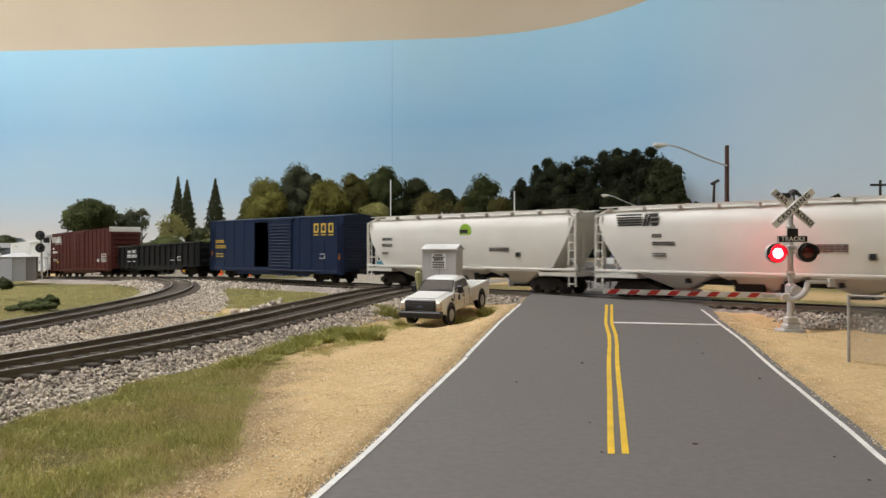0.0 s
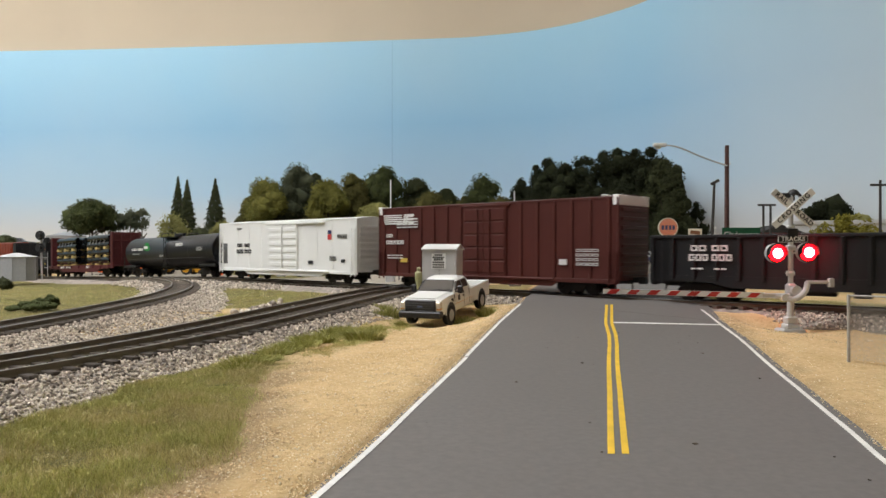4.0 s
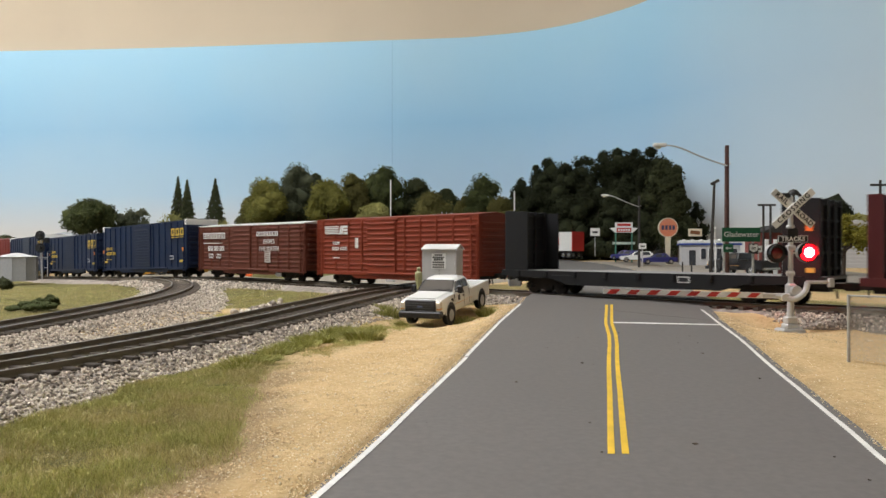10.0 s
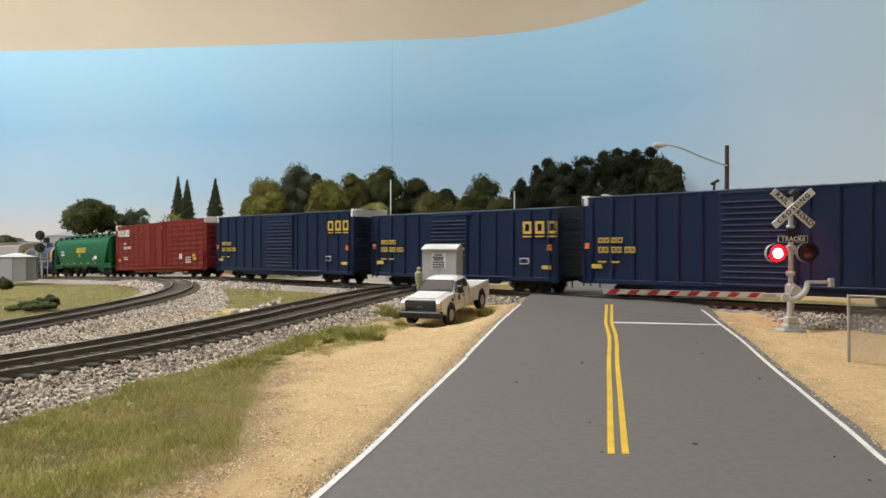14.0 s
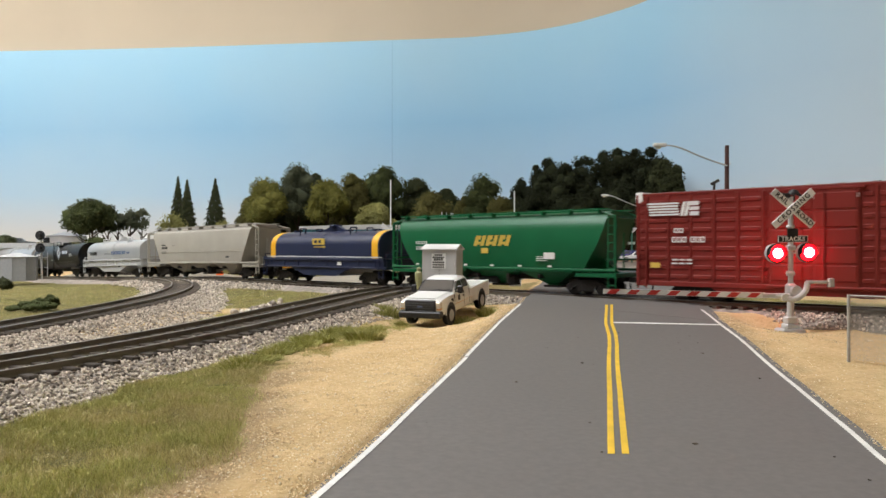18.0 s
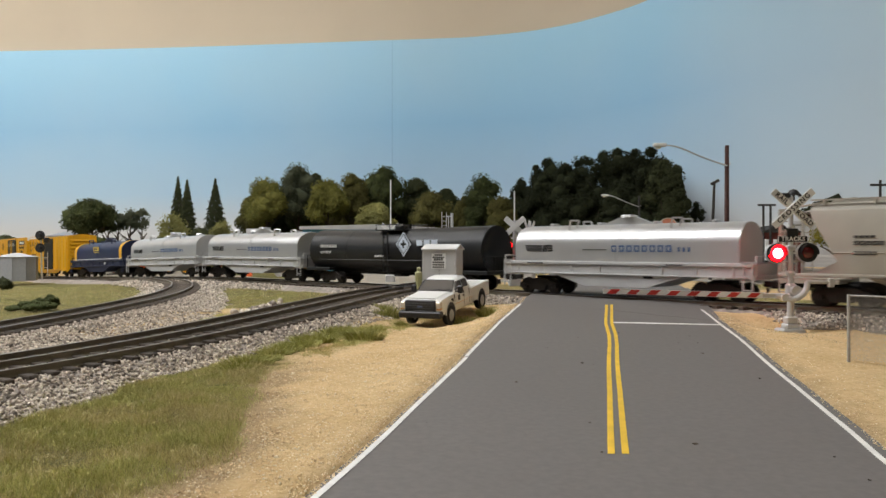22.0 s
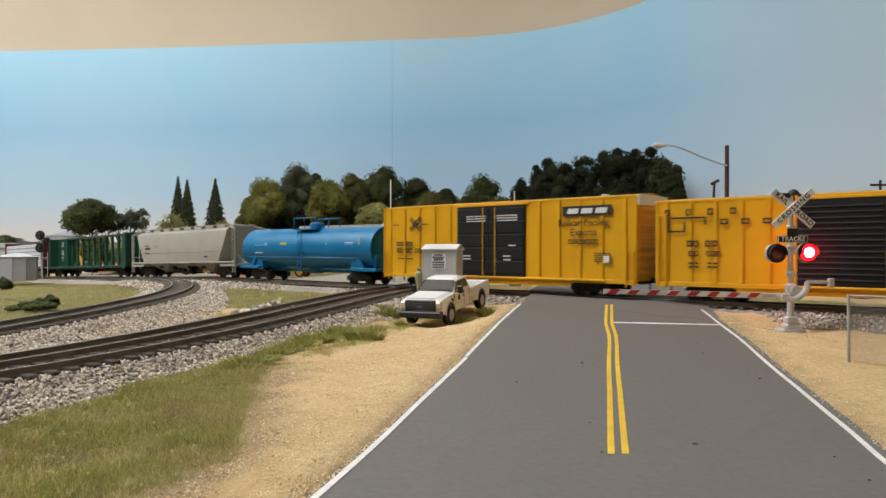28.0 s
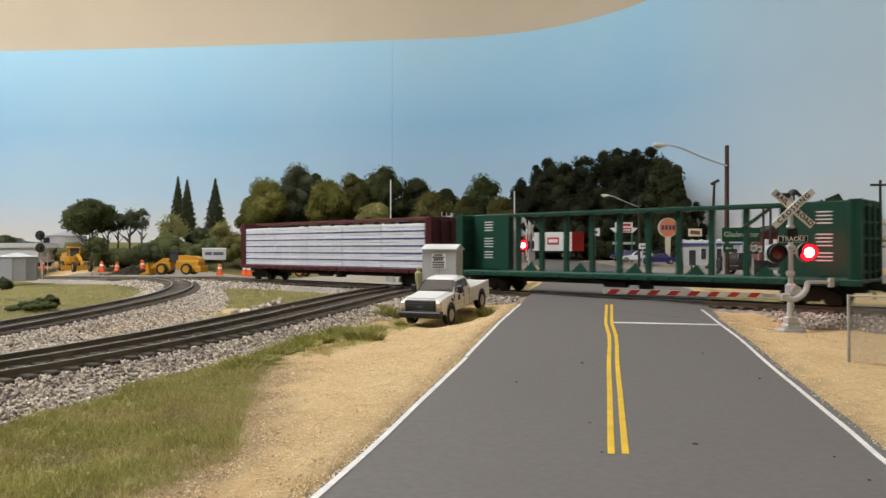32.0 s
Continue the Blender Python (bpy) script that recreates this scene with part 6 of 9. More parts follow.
for zz in (3.3, 4.75):
    hd = part("signal_head", Shape().lathe([(0.55, -0.04), (0.55, 0.04)], 20, Matrix.Translation((-0.1, -0.2, zz)) @ Matrix.Rotation(math.pi / 2, 4, "X")), M_HOOD, bs)
    part("hood", Shape().lathe([(0.28, 0.0), (0.28, 0.5)], 14, Matrix.Translation((-0.1, -0.2, zz)) @ Matrix.Rotation(math.pi / 2, 4, "X")), M_HOOD, hd)
part("relay_case", Shape().soft(0.25, 0.75, -0.2, 0.3, 3.9, 4.5, 0.04), M_HOOD, bs)
x, y, z0 = W(118, 438, 138)
sl = thing("round_tank", P(x, y, z0), "low round beige tank on the hill", "storage tank")
part("wall", Shape().lathe([(3.4, -2), (3.4, 2.2)], 28), M_TANKGREY, sl)
part("roof", Shape().lathe([(3.55, 2.15), (0.5, 2.85), (0.02, 2.9)], 28), M_TANKGREY, sl)
x, y, z0 = W(20, 452, 112)
wb = thing("warehouse", P(x, y, z0), "long low white building at the yard's edge", "building")
part("wall", Shape().box(-9, 4.0, 0, 6, -1.0, 1.2), M_GREYWALL, wb)
part("roof", Shape().prism([(-9.3, 1.2), (4.3, 1.2), (4.0, 1.9), (-9.0, 1.9)], -0.3, 6.3), M_GREYWALL, wb)
x, y, z0 = W(34, 436, 120)
sedan(P(x, y, z0, 20), "dark car parked on the hill road", material("grey_car_body", (0.10, 0.11, 0.11), 0.4, coat=0.3), True)

# yard surface and the gravel apron of the filling station
def pad(points, lift, mat, name, label):
    sh = Shape()
    xs = [q[0] for q in points]
    ys = [q[1] for q in points]
    nx, ny = 26, 18
    (x00, y00), (x10, y10), (x11, y11), (x01, y01) = points
    for j in range(ny + 1):
        for i in range(nx + 1):
            u, v = i / nx, j / ny
            x = (1 - u) * (1 - v) * x00 + u * (1 - v) * x10 + u * v * x11 + (1 - u) * v * x01
            y = (1 - u) * (1 - v) * y00 + u * (1 - v) * y10 + u * v * y11 + (1 - u) * v * y01
            sh.v.append((x, y, ground_z(x, y) + lift))
    for j in range(ny):
        for i in range(nx):
            k = j * (nx + 1) + i
            sh.f.append((k, k + 1, k + nx + 2, k + nx + 1))
    me = sh.mesh(name)
    tagged(part(name, me, mat), label, "ground", kind="structure")


M_GRAVEL = material("pale_gravel", (0.33, 0.29, 0.24), 0.95, vary=0.2, grain=12, bump=0.4)
pad([(17, 62), (44, 62), (44, 112), (21, 112)], 0.05, M_GRAVEL, "pavement", "pale gravel forecourt beside the road")
pad([(-56.2, 108.4), (-3.6, 56.2), (8, 68), (-44, 124)], 0.04, material("yard_gravel", (0.31, 0.27, 0.215), 0.95, vary=0.15, grain=12, bump=0.3), "yard_gravel", "pale grey gravel of the construction yard")
# scrap heap between the tracks and dark dirt pile
heap = []
for i in range(220):
    px = rng.normal(470, 16)
    x, y, z0 = W(px, 533 - abs(rng.normal(0, 5)), 36.5)
    heap.append((x, y + rng.normal(0, 0.4), ground_z(x, y) + 0.2 + abs(rng.normal(0, 0.16))))
tagged(part("rubble_heap", lumps("rubble_heap", heap, rng.uniform(0.08, 0.2, len(heap))), M_STONE), "small heap of grey rubble between tracks", "rubble", kind="stuff")
x, y, z0 = W(235, 482, 100)
pile = []
for i in range(1600):
    a, r = rng.uniform(0, 6.28), abs(rng.normal(0, 0.5))
    pile.append((x + r * 3.0 * math.cos(a), y + r * 1.4 * math.sin(a), z0 - 0.2 + max(0, 1.2 - r * 1.1) * rng.random()))
tagged(part("dirt_pile", lumps("dirt_pile", pile, rng.uniform(0.05, 0.13, len(pile))), island_material("dark_dirt", ((0, (0.03, 0.027, 0.022)), (1, (0.10, 0.085, 0.065))))), "dark heap of dirt in the yard", "dirt pile", kind="stuff")

# ---- rolling stock ----
def paint(name, color, rough=0.5, **kw):
    return material(name, color, rough * 0.85, spec=kw.pop("spec", 0.3), vary=kw.pop("vary", 0.07), grain=kw.pop("grain", 6.0), blotch=kw.pop("blotch", 1.2), **kw)


M_BOGIE = paint("bogie_black", (0.016, 0.014, 0.013), 0.75, second=(0.03, 0.022, 0.017))
M_WHEEL = material("wheel_steel", (0.035, 0.03, 0.027), 0.45, 0.6, vary=0.2)
M_TREAD = material("wheel_tread", (0.55, 0.53, 0.5), 0.3, 0.9, vary=0.1)
M_BLACK = paint("car_black", (0.0105, 0.0105, 0.0115), 0.65)
M_DARK = paint("under_black", (0.018, 0.017, 0.017), 0.75)
M_LETTER_W = paint("white_lettering", (0.72, 0.72, 0.70), 0.6)
M_LETTER_Y = paint("yellow_lettering", (0.60, 0.42, 0.08), 0.6)
M_LETTER_K = paint("black_lettering", (0.03, 0.03, 0.032), 0.6)
M_GALV = material("galvanised_roof", (0.66, 0.66, 0.64), 0.45, 0.2, vary=0.08, grain=8)
M_ORANGE = paint("orange_reflector", (0.75, 0.22, 0.04), 0.5)
M_BLUE = paint("dark_blue_car_paint", (0.0115, 0.0215, 0.055), 0.45)

# a bogie and its wheelsets, made once and shared
wheel = Shape()
for sy in (-1, 1):
    wheel.rod((0, sy * 0.66, 0), (0, sy * 0.80, 0), 0.42, 18)
    wheel.rod((0, sy * 0.62, 0), (0, sy * 0.67, 0), 0.46, 18)
wheel.rod((0, -0.9, 0), (0, 0.9, 0), 0.07, 8)
ME_WHEEL = fix(wheel.mesh("wheelset"))
ME_WHEEL.materials.append(M_WHEEL)
rim = Shape()
for sy in (-1, 1):
    rim.rod((0, sy * 0.795, 0), (0, sy * 0.806, 0), 0.40, 18)
    rim.rod((0, sy * 0.80, 0), (0, sy * 0.825, 0), 0.33, 18)
ME_RIM = fix(rim.mesh("rim"))
ME_RIM.materials.append(M_TREAD)
bog = Shape()
for sy in (-1, 1):
    y0, y1 = (0.9, 1.06) if sy > 0 else (-1.06, -0.9)
    bog.prism([(-1.2, 0.55), (-1.2, 0.3), (-0.95, 0.28), (-0.6, 0.5), (-0.45, 0.22), (0.45, 0.22), (0.6, 0.5), (0.95, 0.28), (1.2, 0.3), (1.2, 0.55), (0.55, 0.82), (-0.55, 0.82)], y0, y1)
    for dx in (-0.16, 0, 0.16):
        bog.rod((dx, sy * 1.0, 0.3), (dx, sy * 1.0, 0.66), 0.075, 8)
    for dx in (-0.9, 0.9):
        bog.rod((dx, sy * 0.9, 0.42), (dx, sy * 1.12, 0.42), 0.13, 10)
bog.soft(-0.25, 0.25, -1.05, 1.05, 0.5, 0.85)
bog.soft(-0.5, 0.5, -0.45, 0.45, 0.8, 0.96)
ME_BOGIE = fix(bog.mesh("bogie"))
ME_BOGIE.materials.append(M_BOGIE)
coup = Shape().soft(0, 0.75, -0.12, 0.12, 0.72, 0.98, 0.03).soft(0.5, 0.86, -0.22, 0.2, 0.66, 1.02, 0.06)
coup.rod((0.3, -0.5, 0.7), (0.35, -0.5, 0.35), 0.04, 6)
ME_COUPLER = fix(coup.mesh("coupler"))
ME_COUPLER.materials.append(M_BOGIE)

MOV = []


def car_base(name, label, left, right, bogies=0.35, end=0.0):
    """A car at its place in the train: its two ends in metres along the train, with bogies and couplers."""
    length = left - right
    car = thing(name, P(0, 0, 0), label, "freight car", "cars of the freight train")
    for sx in (-1, 1):
        b = part("bogie", ME_BOGIE, M_BOGIE, car, at=P(sx * length * bogies, 0, 0))
        for dx in (-0.88, 0.88):
            w = part("wheelset", ME_WHEEL, M_WHEEL, b, at=P(dx, 0, 0.42))
        part("coupler", ME_COUPLER, M_BOGIE, car, at=P(sx * (length / 2 - 0.15 + end), 0, 0, 0 if sx > 0 else 180))
    MOV.append((car, (left + right) / 2, length * bogies))
    return car, length


def both(car, name, shape, mat, label=""):
    """A shape on the near side of a car, and its twin on the far side."""
    ob = part(name, shape, mat, car, label)
    part(name, ob.data, mat, car, label, at=P(0, 0, 0, 180))
    return ob


def ribs(car, name, xs, y, z0, z1, w, d, mat):
    me = fix(Shape().soft(-w / 2, w / 2, -d, 0.02, 0, z1 - z0, 0.02).mesh(name))
    me.materials.append(mat)
    for x in xs:
        part(name, me, mat, car, at=P(x, -y, z0))
        part(name, me, mat, car, at=P(-x, y, z0, 180))


def bars(car, rects, mat, y, name="lettering", label="", slant=0.0):
    """Painted marks: rectangles x0, x1, z0, z1 on both sides."""
    if name == "lettering":
        for x0, x1, z0, z1 in rects:
            s = 0.24 * min(z1 - z0, x1 - x0)
            if min(z1 - z0, x1 - x0) < 0.13:
                both(car, name, Shape().box(x0, x1, -y - 0.012, -y + 0.01, z0, z0 + (z1 - z0) * 0.7), mat, label)
                continue
            ring = lambda d, yy: [(x0 + d, yy, z0 + d), (x1 - d, yy, z0 + d), (x1 - d, yy, z1 - d), (x0 + d, yy, z1 - d)]
            both(car, name, Shape().loft([ring(0, -y - 0.012), ring(s, -y - 0.012), ring(s, -y + 0.01), ring(0, -y + 0.01), ring(0, -y - 0.012)], cap=False), mat, label)
        return
    sh = Shape()
    for x0, x1, z0, z1 in rects:
        sh.prism([(x0, z0), (x1, z0), (x1 + slant * (z1 - z0), z1), (x0 + slant * (z1 - z0), z1)], -y - 0.012, -y + 0.01)
    both(car, name, sh, mat, label)


def rows_of_marks(x0, z0, n, w, h, gap, lines=1, drop=0.0):
    return [(x0 + i * (w + gap), x0 + i * (w + gap) + w, z0 - j * drop, z0 - j * drop + h) for j in range(lines) for i in range(n)]


def ladder(car, x, y, z0, z1, mat, w=0.42, name="ladder", out=0.12, step=0.4):
    sh = Shape()
    for dx in (-w / 2, w / 2):
        sh.box(x + dx - 0.03, x + dx + 0.03, -y - out, -y - out + 0.05, z0, z1)
    n = int((z1 - z0) / step)
    for i in range(n):
        z = z0 + 0.15 + i * (z1 - z0 - 0.2) / max(1, n - 1)
        sh.box(x - w / 2, x + w / 2, -y - out - 0.01, -y - out + 0.03, z - 0.025, z + 0.025)
    for z in (z0 + 0.2, z1 - 0.2):
        for dx in (-w / 2, w / 2):
            sh.box(x + dx - 0.02, x + dx + 0.02, -y - out, -y + 0.02, z - 0.02, z + 0.02)
    return both(car, name, sh, mat)


def underframe(car, length, mat=None, z=1.0, depth=0.35):
    sh = Shape().box(-length / 2 + 0.2, length / 2 - 0.2, -0.35, 0.35, z - depth, z)
    for x in (-length * 0.2, -length * 0.07, length * 0.07, length * 0.2):
        sh.box(x - 0.08, x + 0.08, -1.35, 1.35, z - 0.22, z)
    part("underframe", sh, mat or M_DARK, car)
    gear = Shape().rod((-1.2, -0.8, z - 0.35), (0.1, -0.8, z - 0.35), 0.22, 12).soft(0.8, 1.4, -1.0, -0.5, z - 0.6, z - 0.1)
    part("brake_gear", gear, M_DARK, car)


def boxcar(name, label, left, right, h, mat, rib_w=0.16, posts=14, rows=0, door=None, door_mat=None, doors="panel", cap=None, rib_d=0.07, bogies=0.34, roof=None, w=1.5, sill=0.84, opening=None):
    """rows: horizontal pressings between posts. door: its two edges, as parts of the length."""
    car, L = car_base(name, label, left, right, bogies)
    x0, x1 = -L / 2, L / 2
    shell = Shape()
    if opening:
        o0, o1 = x0 + L * opening[0], x0 + L * opening[1]
        for a, b in ((x0, o0), (o1, x1)):
            part("side_wall", Shape().box(a, b, -w, -w + 0.1, sill, h), mat, car)
        part("door_sill", Shape().box(o0, o1, -w, -w + 0.1, sill, sill + 0.2), mat, car)
        part("door_header", Shape().box(o0, o1, -w, -w + 0.1, h - 0.25, h), mat, car)
        part("side_wall", Shape().box(x0, x1, w - 0.1, w, sill, h), mat, car)
        for a in (x0, x1 - 0.1):
            part("end_wall", Shape().box(a, a + 0.1, -w + 0.1, w - 0.1, sill, h), mat, car)
        part("floor_plate", Shape().box(x0 + 0.1, x1 - 0.1, -w + 0.1, w - 0.1, sill, sill + 0.15), M_DARK, car)
    else:
        o0 = o1 = 0
        part("body", shell.prism([(x0, sill), (x1, sill), (x1, h), (x0, h)], -w, w), mat, car)
    top = Shape().add([(x0 - 0.02, -w - 0.03, h), (x0 - 0.02, 0, h + 0.16), (x0 - 0.02, w + 0.03, h), (x1 + 0.02, -w - 0.03, h), (x1 + 0.02, 0, h + 0.16), (x1 + 0.02, w + 0.03, h), (x0 - 0.02, -w - 0.03, h - 0.09), (x0 - 0.02, w + 0.03, h - 0.09), (x1 + 0.02, -w - 0.03, h - 0.09), (x1 + 0.02, w + 0.03, h - 0.09)],
                      [(0, 3, 4, 1), (1, 4, 5, 2), (6, 8, 3, 0), (7, 2, 5, 9), (6, 0, 1, 2, 7), (8, 9, 5, 4, 3), (6, 7, 9, 8)])
    part("roof", top, roof or mat, car)
    rr = Shape().add([(-0.05, -w - 0.02, h + 0.02), (0.05, -w - 0.02, h + 0.02), (0.05, 0, h + 0.19), (-0.05, 0, h + 0.19), (0.05, w + 0.02, h + 0.02), (-0.05, w + 0.02, h + 0.02)], [(0, 1, 2, 3), (3, 2, 4, 5)]).mesh("roof_rib")
    rr.materials.append(roof or mat)
    for i in range(1, 14):
        part("roof_rib", rr, mat, car, at=P(x0 + L * i / 14, 0, 0))
    both(car, "side_sill", Shape().soft(x0, x1, -w - 0.05, -w + 0.05, sill - 0.16, sill + 0.06, 0.02), mat)
    deep = Shape().prism([(x0 + 3.6, sill - 0.1), (x0 + 4.1, sill - 0.38), (x1 - 4.1, sill - 0.38), (x1 - 3.6, sill - 0.1)], -w + 0.02, -w + 0.1)
    both(car, "side_sill", deep, mat)
    d0, d1 = (x0 + L * door[0], x0 + L * door[1]) if door else (0, 0)
    px = [x0 + L * (i + 0.5) / posts for i in range(posts)]
    px = [x for x in px if not (d0 - 0.15 < x < d1 + 0.15) and not (opening and o0 - 0.1 < x < o1 + 0.1)]
    ribs(car, "side_post", px, w, sill + 0.06, h - 0.1, rib_w, rib_d, mat)
    ribs(car, "corner_post", [x0 + 0.06, x1 - 0.06], w, sill, h - 0.02, 0.12, 0.05, mat)
    if rows:
        edges = sorted([x0 + 0.12, *px, x1 - 0.12] + ([d0, d1] if door else []))
        for a, b in zip(edges, edges[1:]):
            if b - a > 0.25 and not (door and a > d0 - 0.05 and b < d1 + 0.05):
                me = fix(Shape().soft(a + 0.1, b - 0.1, -w - 0.045, -w + 0.02, 0, (h - sill) / rows * 0.42, 0.04).mesh("pressing"))
                me.materials.append(mat)
                for i in range(rows):
                    part("pressing", me, mat, car, at=P(0, 0, sill + 0.2 + (h - sill - 0.3) * i / rows))
    if door:
        dm = door_mat or mat
        dr = both(car, "door", Shape().soft(d0, d1, -w - 0.1, -w + 0.02, sill + 0.02, h - 0.12, 0.03), dm)
        tracks = Shape().soft(d0 - 0.1, min(x1 - 0.3, d1 + (d1 - d0)), -w - 0.14, -w, sill - 0.06, sill + 0.05, 0.02)
        both(car, "door_track", Shape().soft(d0 - 0.1, d1 + 0.2, -w - 0.13, -w, h - 0.2, h - 0.08, 0.02), mat)
        both(car, "door_track", tracks, mat)
        if doors == "rib":
            n = 14
            me = fix(Shape().soft(d0 + 0.08, d1 - 0.08, -w - 0.15, -w - 0.08, 0, 0.1, 0.03).mesh("door_rib"))
            me.materials.append(dm)
            for i in range(n):
                part("door_rib", me, dm, car, at=P(0, 0, sill + 0.25 + (h - sill - 0.6) * i / n))
                part("door_rib", me, dm, car, at=P(0, 0, sill + 0.25 + (h - sill - 0.6) * i / n, 180))
        elif doors == "double":
            mid = (d0 + d1) / 2
            for a, b in ((d0 + 0.1, mid - 0.05), (mid + 0.05, d1 - 0.1)):
                for i in range(5):
                    z = sill + 0.25 + (h - sill - 0.5) * i / 5
                    both(car, "door_panel", Shape().soft(a, b, -w - 0.14, -w - 0.08, z, z + (h - sill) / 5 - 0.18, 0.03), dm)
            for x in (mid - 0.45, mid + 0.45):
                both(car, "lock_bar", Shape().rod((x, -w - 0.18, sill + 0.1), (x, -w - 0.18, h - 0.3), 0.035, 6), mat)
        elif doors == "plug":
            for i in range(6):
                z = sill + 0.3 + (h - sill - 0.6) * i / 6
                both(car, "door_panel", Shape().soft(d0 + 0.15, d1 - 0.15, -w - 0.14, -w - 0.08, z, z + 0.3, 0.04), dm)
            both(car, "lock_bar", Shape().rod(((d0 + d1) / 2, -w - 0.18, sill + 0.1), ((d0 + d1) / 2, -w - 0.18, h - 0.3), 0.04, 6), mat)
    # ends with horizontal pressings, ladders, brake wheel
    me = fix(Shape().soft(-0.02, 0.09, -w + 0.15, w - 0.15, 0, 0.24, 0.05).mesh("end_rib"))
    me.materials.append(mat)
    for i in range(8):
        z = sill + 0.25 + (h - sill - 0.55) * i / 8
        part("end_rib", me, mat, car, at=P(x1, 0, z))
        part("end_rib", me, mat, car, at=P(x0, 0, z, 180))
    for x in (x0 + 0.35, x1 - 0.35):
        ladder(car, x, w, sill - 0.3, sill + 1.5 if h > 4.9 else h - 0.6, mat)
    part("brake_wheel", Shape().rod((x0 - 0.1, 0.5, sill + 1.6), (x0 - 0.2, 0.5, sill + 1.6), 0.28, 14), M_DARK, car)
    if cap:
        for sx in (-1, 1):
            part("end_cap", Shape().soft(min(sx * (L / 2 + 0.03), sx * (L / 2 - 0.35)), max(sx * (L / 2 + 0.03), sx * (L / 2 - 0.35)), -w - 0.04, w + 0.04, h - 0.42, h + 0.1, 0.03), cap, car, "white painted high-clearance end band")
    underframe(car, L)
    return car, L, x0


def tri_blocks(x, z, w, h, gap):
    """Three plain blocks over three underlines."""
    return [q for i in range(3) for q in ((x + i * (w + gap), x + i * (w + gap) + w, z, z + h), (x + i * (w + gap), x + i * (w + gap) + w, z - 0.27 * h, z - 0.12 * h))]


def striped_mark(car, x, z, w, h, mat, y):
    """A bank of speed stripes that ends in two slanted blocks."""
    n = 5
    bars(car, [(x + 0.03 * i, x + w * 0.62, z + h - (i + 1) * h / n + h * 0.05, z + h - i * h / n - h * 0.03) for i in range(n)], mat, y, "stripe_mark")
    bars(car, [(x + w * 0.64, x + w * 0.70, z, z + h), (x + w * 0.72, x + w * 0.78, z, z + h), (x + w * 0.82, x + w * 0.99, z, z + h * 0.28), (x + w * 0.82, x + w * 0.99, z + h * 0.38, z + h * 0.62), (x + w * 0.82, x + w * 0.99, z + h * 0.72, z + h)], mat, y, "stripe_mark", slant=0.25)


def small_print(car, L, y, mat, spots):
    rects = []
    for x, z, n, w, h, lines in spots:
        rects += rows_of_marks(x, z, n, w, h, w * 0.25, lines, h * 1.7)
    bars(car, rects, mat, y)


def plates(car, spots, y):
    """Small reflectors and placards."""
    for x, z, w, h, mat in spots:
        bars(car, [(x, x + w, z, z + h)], mat, y, "placard")


M_BROWN = paint("mineral_brown_paint", (0.078, 0.0195, 0.0155), 0.55)
M_OXIDE = paint("red_oxide_paint", (0.2214, 0.0397, 0.0188), 0.55)
M_BOXRED = paint("boxcar_brown_paint", (0.118, 0.034, 0.0215), 0.55)
M_NSRED = paint("dull_red_paint", (0.1827, 0.0232, 0.0180), 0.5)
M_WHITECAR = paint("white_car_paint", (0.80, 0.80, 0.78), 0.45, vary=0.03)
M_YELCAR = paint("yellow_car_paint", (0.70, 0.36, 0.012), 0.45)
M_HOPWHITE = paint("off_white_hopper_paint", (0.66, 0.635, 0.58), 0.5, vary=0.04, second=(0.60, 0.57, 0.51))
M_HOPGREY = paint("grey_hopper_paint", (0.37, 0.345, 0.295), 0.55, second=(0.33, 0.30, 0.25))
M_GREENCAR = paint("bright_green_car_paint", (0.009, 0.112, 0.043), 0.42)
M_CBGREEN = paint("dark_green_car_paint", (0.012, 0.06, 0.038), 0.5)
M_MAROON = paint("maroon_car_paint", (0.085, 0.018, 0.020), 0.55)
M_SILVER = material("silver_car_paint", (0.58, 0.58, 0.58), 0.3, 0.6, vary=0.04, grain=8)
M_COILGREY = paint("coil_car_grey", (0.44, 0.44, 0.435), 0.45)
M_COILBLUE = paint("coil_car_blue", (0.021, 0.027, 0.062), 0.42)
M_BAND = paint("yellow_band_paint", (0.78, 0.40, 0.02), 0.5)
M_TANKBLUE = paint("bright_blue_tank_paint", (0.008, 0.155, 0.33), 0.35)
M_TANKBLACK = paint("satin_black_tank_paint", (0.017, 0.017, 0.018), 0.42)


